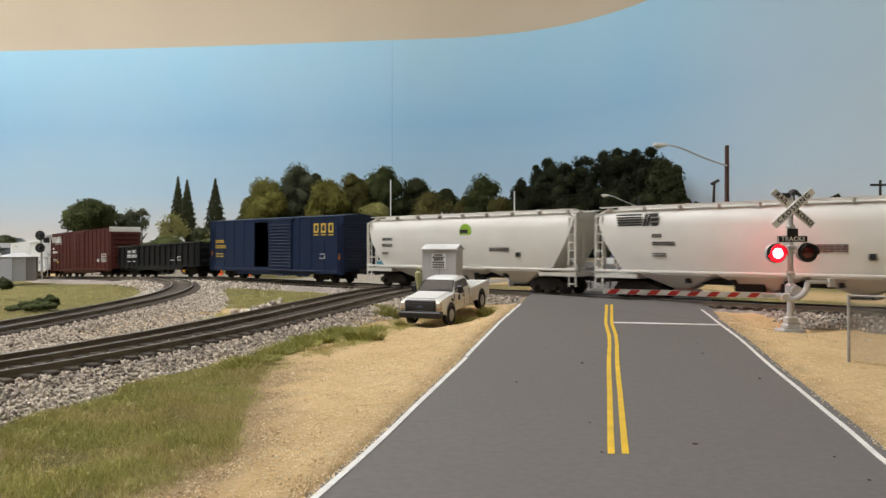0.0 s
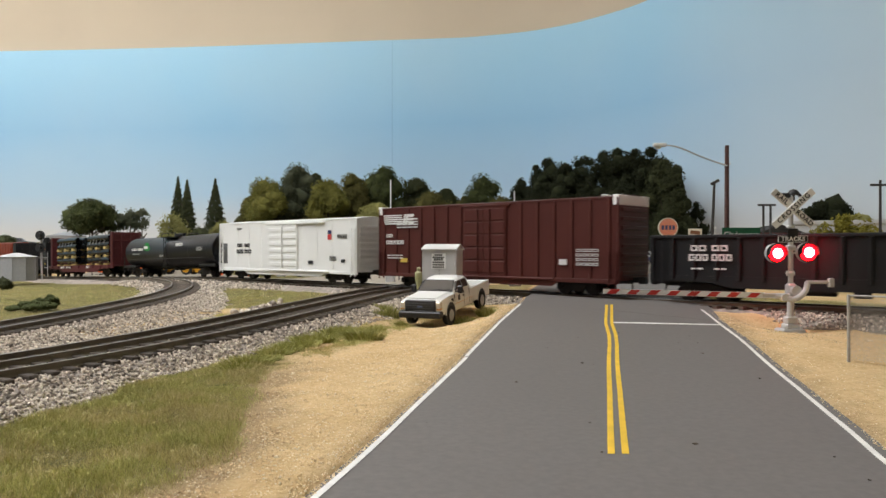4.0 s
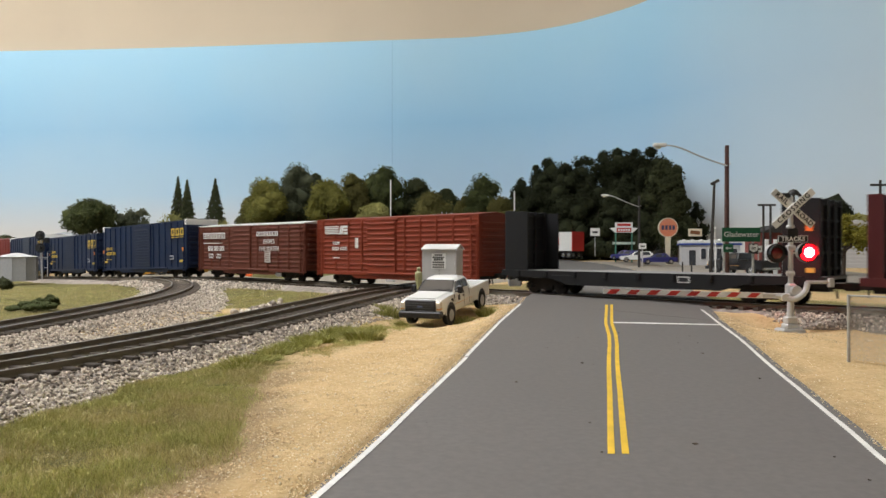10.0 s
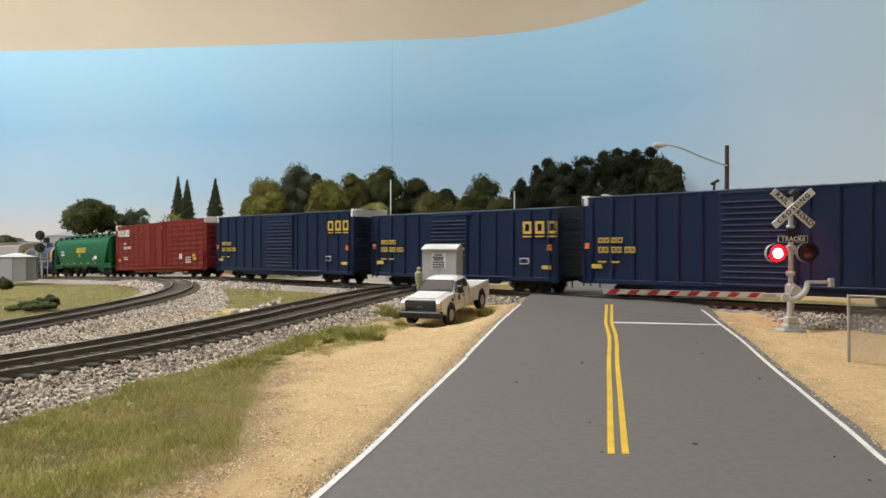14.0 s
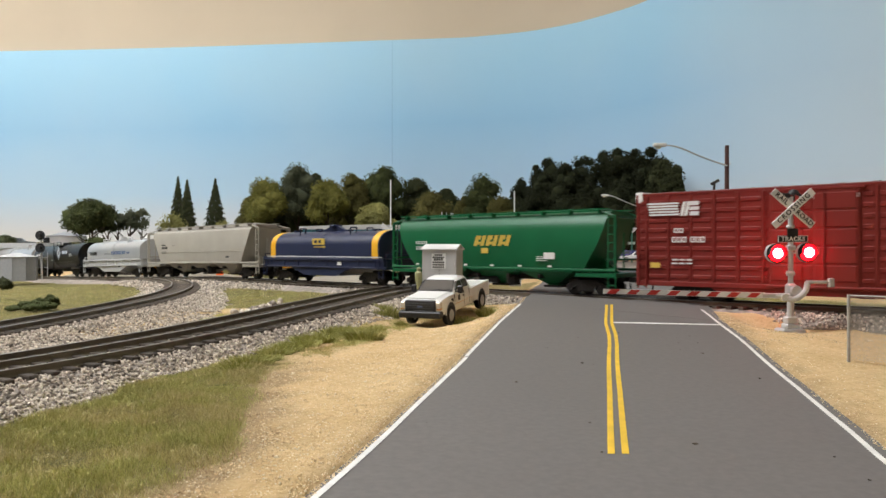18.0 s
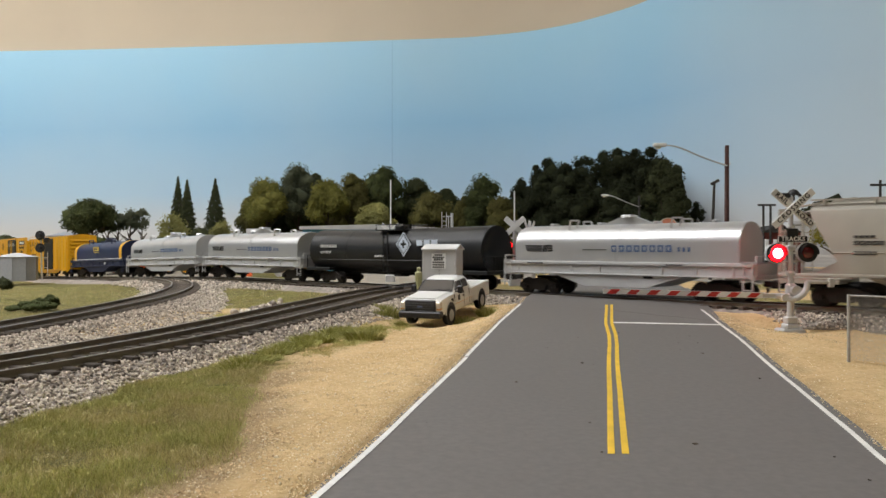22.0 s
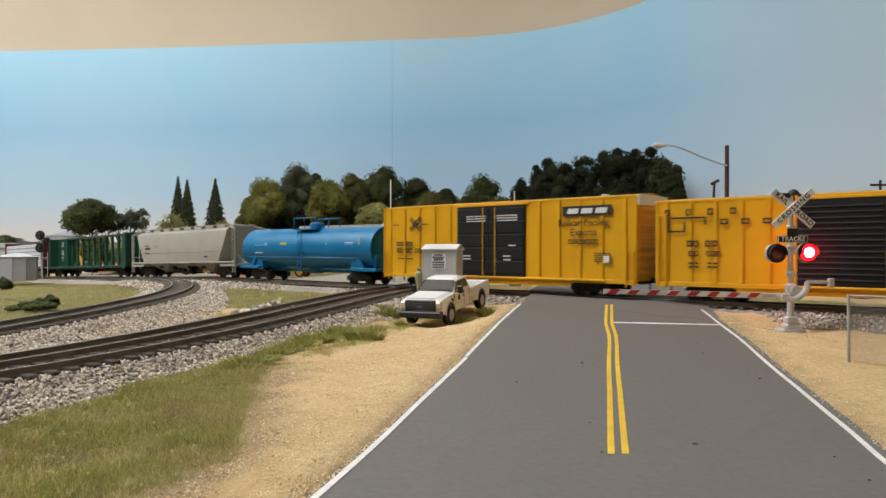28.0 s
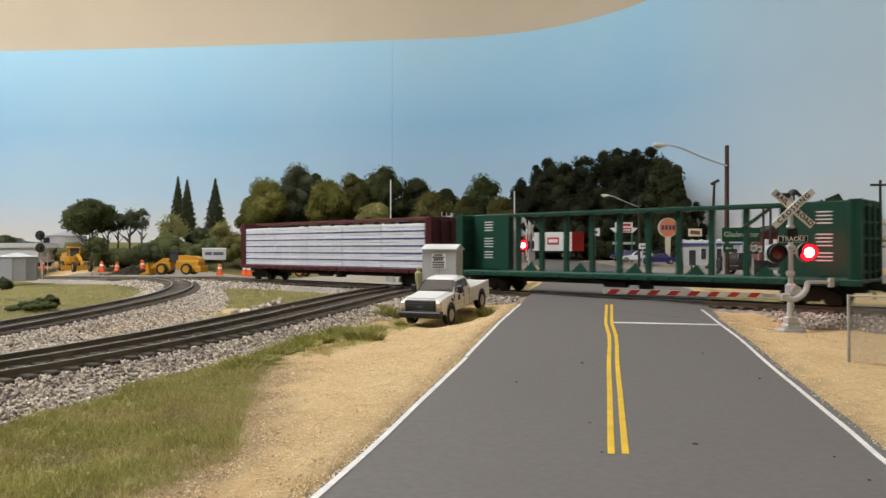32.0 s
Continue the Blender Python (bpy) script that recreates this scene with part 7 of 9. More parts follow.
def hopper(name, label, left, right, h, mat, round_sides=True, frame_mat=None, bays=3, end_open=0.9):
    car, L = car_base(name, label, left, right, 0.37)
    fm = frame_mat or mat
    x1 = L / 2
    zb = 1.42
    top = x1 - end_open
    cut = top - 1.35

    def section(e):
        prof = [(1.40, zb), (1.50, zb + 0.5), (1.55, zb + 1.3), (1.52, h - 1.0), (1.42, h - 0.55), (1.15, h - 0.22), (0.75, h - 0.1)] if round_sides else [(1.5, zb), (1.53, zb + 0.3), (1.53, h - 0.75), (1.45, h - 0.45), (1.2, h - 0.25), (0.75, h - 0.12)]
        ring = [(-y, z) for y, z in prof] + [(y, z) for y, z in reversed(prof)]
        out = []
        for y, z in ring:
            k = min(1, max(0, (h - 0.6 - z) / (h - 0.6 - zb)))
            x = top - (top - cut) * k ** (1.5 if round_sides else 1.1)
            out.append((e * x, y, z))
        return out

    mid = [(-0.6, y, z) for _, y, z in section(1)]
    mid2 = [(0.6, y, z) for _, y, z in section(1)]
    part("body", Shape().loft([section(-1), mid, mid2, section(1)]), mat, car)
    # slope sheets run down to the bays
    for sx in (-1, 1):
        part("slope_sheet", Shape().prism([(sx * (top - 0.5), h - 1.2), (sx * (cut - 0.1), zb), (sx * (cut - 2.2), zb), (sx * (top - 1.4), h - 1.2)], -1.35, 1.35), mat, car)
    for i in range(bays):
        c = (i - (bays - 1) / 2) * (2 * cut / (bays + 0.35))
        bw = cut / bays * 0.86
        ring = lambda wx, wy, z: [(c - wx, -wy, z), (c + wx, -wy, z), (c + wx, wy, z), (c - wx, wy, z)]
        bay = part("hopper_bay", Shape().loft([ring(bw, 1.3, zb + 0.05), ring(bw * 0.95, 1.3, 1.2), ring(0.34, 0.55, 0.52), ring(0.4, 0.6, 0.4)]), fm, car)
        part("gate", Shape().soft(c - 0.5, c + 0.5, -0.72, 0.72, 0.34, 0.46, 0.02), M_BOGIE, bay)
    both(car, "side_sill", Shape().soft(-x1 + 0.1, x1 - 0.1, -1.56, -1.42, zb - 0.15, zb - 0.01, 0.03), mat)
    # roof: walkway on brackets, hatches, side rails
    part("hatch_trough", Shape().soft(-top + 0.6, top - 0.6, -0.55, 0.55, h - 0.14, h + 0.03, 0.03), mat, car)
    for i in range(10):
        hx = -top + 1.4 + i * (2 * top - 2.8) / 9
        part("hatch_clamp", Shape().soft(hx - 0.12, hx + 0.12, -0.6, 0.6, h + 0.0, h + 0.09, 0.03), fm, car)
    me = Shape().box(-top, top, -1.36, -1.08, h - 0.03, h + 0.02)
    both(car, "running_board", me, fm)
    for i in range(9):
        bx = -top + 0.5 + i * (2 * top - 1) / 8
        both(car, "bracket", Shape().box(bx - 0.04, bx + 0.04, -1.36, -1.0, h - 0.22, h - 0.02), fm)
    for sx in (-1, 1):
        xe = sx * (x1 - 0.1)
        fr = Shape()
        for y in (-1.42, 1.42):
            fr.box(min(xe, xe - sx * 0.12), max(xe, xe - sx * 0.12), y - 0.06, y + 0.06, 0.95, h - 0.35)
            fr.rod((xe - sx * 0.06, y, h - 0.4), (sx * (top - 0.4), y * 0.86, h - 0.12), 0.05, 6)
            fr.rod((xe, y * 0.5, 1.3), (xe, y * 0.5, 3.3), 0.05, 6)
        fr.box(min(xe, xe - sx * 0.1), max(xe, xe - sx * 0.1), -1.42, 1.42, h - 0.5, h - 0.36)
        fr.box(min(xe, xe - sx * 0.1), max(xe, xe - sx * 0.1), -1.42, 1.42, 1.85, 1.95)
        part("end_frame", fr, fm, car)
        part("end_platform", Shape().soft(min(xe, xe - sx * 2.4), max(xe, xe - sx * 2.4), -1.5, 1.5, 0.98, 1.2, 0.03), fm, car)
        part("bolster_web", Shape().prism([(sx * (x1 - 0.6), 1.15), (sx * (x1 - 2.6), 1.15), (sx * (cut - 0.3), 2.0), (sx * (cut - 0.1), 2.3)], -0.12, 0.12), fm, car)
    for sx in (-1, 1):
        ladder(car, sx * (x1 - 0.33), 1.45, 0.45, h - 0.4, fm, out=0.06)
    underframe(car, L, fm if fm is not mat else None, 1.05, 0.3)
    return car, L, x1


def tank_car(name, label, left, right, r, zc, mat, wear=0.0, blue=False):
    car, L = car_base(name, label, left, right, 0.37, 0.1)
    b = L / 2 - 0.35
    prof = []
    for i in range(7):
        a = math.pi / 2 * i / 6
        prof.append((-b + 0.75 * (1 - math.sin(a)), r * max(0.02, math.cos(math.pi / 2 - a))))
    prof = [(-b + 0.7 * (1 - math.sin(math.pi / 2 * i / 6)), max(0.02, r * math.sin(math.acos(1 - i / 6) if i < 6 else math.pi / 2))) for i in range(7)]
    left_side = [(x, q) for x, q in prof]
    rings = []
    seg = 28
    stations = left_side + ([] if blue else [(-0.3, r * 1.0), (-0.25, r * 1.012), (0.25, r * 1.012), (0.3, r)]) + [(-x, q) for x, q in reversed(prof)]
    for x, q in stations:
        sag = 0.0 if blue else -0.07 * (1 - abs(x) / b)
        rings.append([(x, q * math.cos(2 * math.pi * i / seg), zc + sag + q * math.sin(2 * math.pi * i / seg)) for i in range(seg)])
    part("tank", Shape().loft(rings), mat, car)
    for x in (-b + 1.0, -b / 2, b / 2, b - 1.0):
        part("weld_band", Shape().lathe([(r + 0.004, -0.05), (r + 0.012, 0), (r + 0.004, 0.05)], 28, Matrix.Translation((x, 0, zc - (0 if blue else 0.07 * (1 - abs(x) / b)))) @ Matrix.Rotation(math.pi / 2, 4, "Y")), mat, car)
    for sx in (-1, 1):
        sad = Shape().prism([(sx * (L * 0.37 - 0.7), 1.0), (sx * (L * 0.37 + 0.7), 1.0), (sx * (L * 0.37 + 0.35), zc - r * 0.55), (sx * (L * 0.37 - 0.5), zc - r * 0.4)], -1.2 if blue else -0.8, 1.2 if blue else 0.8)
        part("saddle", sad, mat, car)
        part("end_sill", Shape().soft(min(sx * (L / 2 + 0.1), sx * (L / 2 - 2.6)), max(sx * (L / 2 + 0.1), sx * (L / 2 - 2.6)), -1.45, 1.45, 0.92, 1.14, 0.03), mat, car)
        rail = Shape().line([(sx * (L / 2), -1.4, 1.1), (sx * (L / 2), -1.4, 2.0), (sx * (L / 2), 1.4, 2.0), (sx * (L / 2), 1.4, 1.1)], 0.035)
        for y in (-0.7, 0.7):
            rail.rod((sx * L / 2, y, 1.1), (sx * L / 2, y, 2.0), 0.03)
        part("handrail", rail, mat, car)
        if not blue:
            continue
        both(car, "side_brace", Shape().prism([(sx * (L * 0.37 - 0.1), zc - r * 0.35), (sx * (L * 0.37 + 0.25), zc - r * 0.35), (sx * (L * 0.37 + 0.9), 1.1), (sx * (L * 0.37 + 0.5), 1.1)], -1.32, -1.22), mat)
    both(car, "side_rail", Shape().line([(-b + 1.2, -r - 0.12, zc - r * 0.45), (b - 1.2, -r - 0.12, zc - r * 0.45)], 0.035), mat)
    top = zc + r - (0 if blue else 0.07)
    part("dome", Shape().lathe([(0.5, -0.1), (0.5, 0.3 if blue else 0.18), (0.42, 0.42 if blue else 0.26), (0.1, 0.46 if blue else 0.3)], 16, Matrix.Translation((0, 0, top))), mat, car)
    plat = Shape().box(-1.35, 1.35, -1.15, -0.5, top - 0.12, top - 0.06).box(-1.35, 1.35, 0.5, 1.15, top - 0.12, top - 0.06)
    hgt = 0.75 if blue else 0.28
    for y in (-1.12, 1.12):
        plat.line([(-1.33, y, top - 0.1), (-1.33, y, top + hgt), (1.33, y, top + hgt), (1.33, y, top - 0.1)], 0.035)
        plat.rod((0, y, top - 0.1), (0, y, top + hgt), 0.03)
    part("dome_platform", plat, mat, car)
    for x in (-0.6, 0.65):
        part("valve", Shape().rod((x, 0.1, top), (x, 0.1, top + 0.3), 0.13, 10), mat, car)
    ladder(car, 0.0, r + 0.02, 0.8, top - 0.1, mat, out=0.05 if not blue else 0.1)
    part("underframe", Shape().box(-b + 2, b - 2, -0.2, 0.2, 0.72, 0.95).soft(-0.4, 0.4, -0.4, 0.4, 0.62, zc - r + 0.1, 0.05), mat if blue else M_DARK, car)
    return car, L, b


def coil_car(name, label, left, right, hood, body, band=None):
    car, L = car_base(name, label, left, right, 0.36)
    x1 = L / 2
    side = Shape().prism([(-x1 + 0.1, 1.75), (-x1 + 0.1, 1.2), (-x1 + 3.3, 1.15), (-x1 + 5.2, 0.55), (x1 - 5.2, 0.55), (x1 - 3.3, 1.15), (x1 - 0.1, 1.2), (x1 - 0.1, 1.75)], -1.5, 1.5)
    part("body", side, body, car)
    both(car, "side_sill", Shape().soft(-x1 + 0.05, x1 - 0.05, -1.6, -1.42, 1.62, 1.8, 0.03), body)
    both(car, "walkway", Shape().soft(-x1 + 0.3, x1 - 0.3, -1.62, -1.45, 1.12, 1.2, 0.02), body)
    for i in range(8):
        x = -x1 + 1.0 + i * (L - 2) / 7
        both(car, "side_post", Shape().soft(x - 0.05, x + 0.05, -1.55, -1.48, 1.2, 1.66, 0.015), body)

    def arch(x, k=1.0):
        out = [(x, -1.42 * k, 1.8)]
        for i in range(13):
            a = math.pi * i / 12
            out.append((x, -1.42 * k * math.cos(a), 2.75 + 0.98 * k * math.sin(a)))
        out.append((x, 1.42 * k, 1.8))
        return out

    e = x1 - 0.75
    part("hood", Shape().loft([arch(-e), arch(e)]), hood, car)
    for sx in (-1, 1):
        part("hood_end", Shape().loft([arch(sx * e, 1.0), arch(sx * (e + 0.03), 0.985)]), body, car)
        if band:
            part("hood_band", Shape().loft([arch(sx * (e - 0.68), 1.008), arch(sx * (e - 0.08), 1.008)]), band, car, "yellow band on the hood")
        part("hood_seam", Shape().loft([arch(sx * 0.06, 1.012), arch(sx * 0.12, 1.012)]), hood, car)
        both(car, "hood_bracket", Shape().line([(sx * 2.9 - 0.15, -0.95, 3.2), (sx * 2.9, -1.05, 3.95), (sx * 2.9 + 0.35, -0.75, 3.95), (sx * 2.9 + 0.2, -0.8, 3.4)], 0.05), hood)
    lift = Shape().prism([(-1.5, 3.70), (-0.35, 4.12), (0.35, 4.12), (1.5, 3.70)], -0.14, 0.14).soft(-0.3, 0.3, -0.4, 0.4, 4.06, 4.2, 0.05)
    part("lifting_frame", lift, hood, car)
    for i in (-4.6, -1.6, 1.6, 4.6):
        part("hood_stop", Shape().soft(i - 0.12, i + 0.12, -0.3, 0.3, 3.68, 3.84, 0.03), hood, car)
    for sx in (-1, 1):
        part("end_platform", Shape().soft(min(sx * x1, sx * (x1 - 0.9)), max(sx * x1, sx * (x1 - 0.9)), -1.5, 1.5, 1.05, 1.25, 0.03), body, car)
        part("end_rail", Shape().line([(sx * x1, -1.4, 1.2), (sx * x1, -1.4, 2.1), (sx * x1, 1.4, 2.1), (sx * x1, 1.4, 1.2)], 0.04), body, car)
        ladder(car, sx * (x1 - 0.3), 1.5, 0.45, 1.9, body)
    return car, L, x1


def bulkhead(car, x, mat, h0, h1, t=0.35, name="bulkhead"):
    sh = Shape().soft(x - t / 2, x + t / 2, -1.5, 1.5, h0, h1, 0.03)
    b = part(name, sh, mat, car)
    for y in (-1.42, -0.48, 0.48, 1.42):
        part("bulkhead_post", Shape().soft(x - t / 2 - 0.12, x + t / 2 + 0.12, y - 0.08, y + 0.08, h0 - 0.1, h1 + 0.03, 0.02), mat, b)
    for i in range(5):
        z = h0 + 0.3 + i * (h1 - h0 - 0.5) / 4
        part("bulkhead_rail", Shape().soft(x - t / 2 - 0.06, x + t / 2 + 0.06, -1.5, 1.5, z - 0.06, z + 0.06, 0.02), mat, b)
    return b


def flat_car(name, label, left, right, mat, deck_mat, post_h, panel=0.35):
    car, L = car_base(name, label, left, right, 0.35)
    x1 = L / 2
    part("deck", Shape().soft(-x1, x1, -1.5, 1.5, 1.12, 1.28, 0.02), deck_mat, car)
    both(car, "side_sill", Shape().prism([(-x1, 1.27), (-x1, 0.95), (-x1 + 3.4, 0.85), (-x1 + 4.4, 0.55), (x1 - 4.4, 0.55), (x1 - 3.4, 0.85), (x1, 0.95), (x1, 1.27)], -1.56, -1.44), mat)
    for i in range(9):
        x = -x1 + 1.2 + i * (L - 2.4) / 8
        both(car, "stake_pocket", Shape().soft(x - 0.09, x + 0.09, -1.66, -1.55, 0.95, 1.26, 0.02), mat)
    for sx in (-1, 1):
        bulkhead(car, sx * (x1 - 0.55), mat, 1.28, post_h, panel)
    underframe(car, L, None, 1.1, 0.5)
    return car, L, x1


# -- the train, from its head to its tail --
def logo_disc(car, x, z, r, y, mat):
    both(car, "round_mark", Shape().rod((x, -y - 0.01, z), (x, -y + 0.01, z), r, 24), mat)


M_LOGO_GREEN = paint("green_mark", (0.28, 0.45, 0.05), 0.5)
c, L, e = hopper("covered_hopper", "off-white covered hopper with black stripe mark", 0.39, -16.2, 4.55, M_HOPWHITE, end_open=0.3)
striped_mark(c, -L * 0.42, 3.55, 2.3, 0.62, M_LETTER_K, 1.52)
small_print(c, L, 1.56, M_LETTER_K, [(-L * 0.30, 3.0, 2, 0.2, 0.16, 1), (-L * 0.30, 2.62, 6, 0.16, 0.17, 1), (-L * 0.30, 2.2, 5, 0.12, 0.07, 2), (2.2, 2.6, 6, 0.2, 0.04, 5)])
plates(c, [(4.4, 2.0, 0.3, 0.25, M_LETTER_K), (-L * 0.45, 1.7, 0.4, 0.3, M_LETTER_W)], 1.54)
c, L, e = hopper("covered_hopper", "off-white covered hopper with round green mark", 17.98, 1.34, 4.55, M_HOPWHITE, end_open=0.3)
logo_disc(c, 0.55, 3.45, 0.48, 1.52, M_LOGO_GREEN)
bars(c, [(0.15, 0.75, 3.38, 3.58)], M_LETTER_K, 1.54, "round_mark")
small_print(c, L, 1.56, M_LETTER_K, [(-L * 0.40, 3.0, 4, 0.19, 0.16, 1), (-L * 0.40, 2.6, 4, 0.19, 0.17, 1), (-L * 0.40, 2.2, 3, 0.16, 0.06, 2), (2.4, 2.5, 6, 0.2, 0.035, 4)])
plates(c, [(4.3, 2.0, 0.3, 0.25, M_LETTER_K)], 1.54)

car, L, x0 = boxcar("boxcar", "dark blue boxcar with its sliding door pushed open", 38.0, 20.3, 4.78, M_BLUE, posts=12, rib_d=0.03, rib_w=0.1, door=(0.50, 0.66), doors="rib", roof=M_BLUE, opening=(0.375, 0.485))
bars(car, tri_blocks(x0 + L * 0.81, 3.6, 0.54, 0.68, 0.30), M_LETTER_Y, 1.52)
small_print(car, L, 1.53, M_LETTER_Y, [(x0 + 0.9, 2.95, 4, 0.27, 0.24, 1), (x0 + 0.9, 2.5, 6, 0.22, 0.27, 1), (x0 + 0.95, 2.0, 2, 0.5, 0.12, 2)])
plates(car, [(x0 + L * 0.85, 1.75, 0.55, 0.36, M_LETTER_W), (x0 + L * 0.965, 1.7, 0.22, 0.4, M_ORANGE), (x0 + 0.25, 1.9, 0.25, 0.35, M_ORANGE)], 1.52)

bars(car, [(x0 + L * 0.85 + 0.05, x0 + L * 0.85 + 0.5, 1.8, 2.06)], M_BLUE, 1.535, "placard")

# a black gondola, hollow
c, L = car_base("gondola", "black open gondola with ribbed sides", 55.5, 39.5, 0.35)
h = 3.02
both(c, "side_wall", Shape().box(-L / 2, L / 2, -1.5, -1.42, 1.05, h), M_BLACK)
for sx in (-1, 1):
    part("end_wall", Shape().box(min(sx * L / 2, sx * (L / 2 - 0.1)), max(sx * L / 2, sx * (L / 2 - 0.1)), -1.5, 1.5, 1.05, h), M_BLACK, c)
    for i in range(3):
        part("end_rib", Shape().soft(min(sx * L / 2, sx * (L / 2 + 0.1)), max(sx * L / 2, sx * (L / 2 + 0.1)), -1.45, 1.45, 1.3 + i * 0.55, 1.55 + i * 0.55, 0.05), M_BLACK, c)
part("floor_plate", Shape().box(-L / 2, L / 2, -1.48, 1.48, 1.0, 1.12), M_DARK, c)
both(c, "top_chord", Shape().soft(-L / 2, L / 2, -1.6, -1.38, h - 0.08, h + 0.08, 0.03), M_BLACK)
both(c, "side_sill", Shape().prism([(-L / 2, 1.2), (-L / 2, 0.95), (-L / 2 + 3, 0.9), (-L / 2 + 4, 0.68), (L / 2 - 4, 0.68), (L / 2 - 3, 0.9), (L / 2, 0.95), (L / 2, 1.2)], -1.56, -1.46), M_BLACK)
ribs(c, "side_post", [-L / 2 + 0.12 + i * (L - 0.24) / 15 for i in range(16)], 1.5, 1.0, h - 0.06, 0.16, 0.13, M_BLACK)
small_print(c, L, 1.62, M_LETTER_W, [(-L / 2 + 2.1, 2.35, 2, 0.32, 0.26, 1), (-L / 2 + 3.1, 2.35, 2, 0.32, 0.26, 1), (-L / 2 + 2.0, 1.9, 3, 0.26, 0.3, 1), (-L / 2 + 3.1, 1.9, 3, 0.26, 0.3, 1), (-L / 2 + 2.1, 1.5, 2, 0.25, 0.1, 1), (-L / 2 + 3.2, 1.5, 2, 0.25, 0.1, 1), (L * 0.17, 1.5, 3, 0.2, 0.1, 1)])
plates(c, [(L * 0.25, 1.5, 0.75, 0.35, M_LETTER_W)], 1.6)
bars(c, [(L * 0.25 + 0.08, L * 0.25 + 0.67, 1.56, 1.79)], M_LETTER_K, 1.615, "placard")
for x in (-L / 2 + 0.45, L / 2 - 0.45):
    ladder(c, x, 1.6, 0.8, h - 0.2, M_BLACK)
underframe(c, L)

car, L, x0 = boxcar("boxcar", "tall mineral-brown boxcar with white end bands", 75.0, 57.2, 5.08, M_BROWN, posts=16, door=(0.42, 0.60), doors="double", cap=M_WHITECAR)
striped_mark(car, x0 + L * 0.03, 4.0, 2.8, 0.65, M_LETTER_W, 1.59)
small_print(car, L, 1.58, M_LETTER_W, [(x0 + 0.8, 3.2, 2, 0.25, 0.2, 1), (x0 + 0.8, 2.75, 6, 0.22, 0.24, 1), (x0 + 0.9, 2.0, 4, 0.3, 0.1, 2), (x0 + L * 0.86, 2.3, 4, 0.28, 0.14, 4), (x0 + L * 0.1, 4.3, 4, 0.4, 0.1, 4)])
plates(car, [(x0 + L * 0.12, 1.6, 0.6, 0.25, M_LETTER_Y), (x0 + L * 0.8, 1.6, 0.5, 0.3, M_LETTER_W)], 1.58)

car, L, x0 = boxcar("refrigerator_car", "white refrigerator car with a wide plug door", 94.79, 77.2, 4.55, M_WHITECAR, posts=10, rib_w=0.06, rib_d=0.015, door=(0.41, 0.62), doors="plug")
both(car, "side_opening", Shape().box(x0 + 0.15, x0 + 1.2, -1.53, -1.49, 1.25, 2.9), paint("machinery_grille", (0.12, 0.12, 0.12), 0.6, vary=0.4, grain=14))
ladder(car, x0 + 0.45, 1.5, 1.0, 3.0, M_WHITECAR)
both(car, "door_track", Shape().soft(x0 + L * 0.39, x0 + L * 0.80, -1.64, -1.5, 4.28, 4.42, 0.02), M_WHITECAR)
small_print(car, L, 1.53, M_LETTER_K, [(x0 + L * 0.155, 2.6, 2, 0.3, 0.28, 1), (x0 + L * 0.215, 2.6, 2, 0.3, 0.28, 1), (x0 + L * 0.15, 2.1, 3, 0.26, 0.3, 1), (x0 + L * 0.215, 2.1, 3, 0.26, 0.3, 1), (x0 + L * 0.88, 3.4, 4, 0.22, 0.06, 3), (x0 + L * 0.83, 1.9, 4, 0.16, 0.04, 5), (x0 + L * 0.5, 3.2, 3, 0.2, 0.06, 1), (x0 + L * 0.15, 4.1, 3, 0.2, 0.05, 2)])
plates(car, [(x0 + L * 0.82, 3.5, 0.4, 0.26, paint("navy_mark", (0.03, 0.04, 0.12))), (x0 + L * 0.82, 3.1, 0.4, 0.38, paint("red_mark", (0.6, 0.06, 0.06))), (x0 + L * 0.69, 1.35, 0.6, 0.25, M_LETTER_K), (x0 + L * 0.905, 1.5, 0.4, 0.22, M_LETTER_K)], 1.53)

c, L, b = tank_car("tank_car", "long satin-black tank car with round green mark", 112.9, 95.7, 1.47, 2.37, M_TANKBLACK)
logo_disc(c, -L * 0.215, 2.75, 0.55, 1.44, paint("green_disc_mark", (0.03, 0.26, 0.06)))
bars(c, [(-L * 0.215 - 0.55, -L * 0.215 + 0.15, 2.7, 2.95)], M_LETTER_W, 1.47, "round_mark")
small_print(c, L, 1.53, M_LETTER_W, [(-L * 0.39, 2.55, 4, 0.22, 0.22, 1), (-L * 0.315, 2.55, 4, 0.22, 0.22, 1), (-L * 0.38, 2.2, 8, 0.16, 0.07, 1), (L * 0.12, 2.8, 4, 0.26, 0.26, 1), (L * 0.33, 2.6, 5, 0.16, 0.05, 4), (-L * 0.06, 2.0, 4, 0.16, 0.05, 2)])


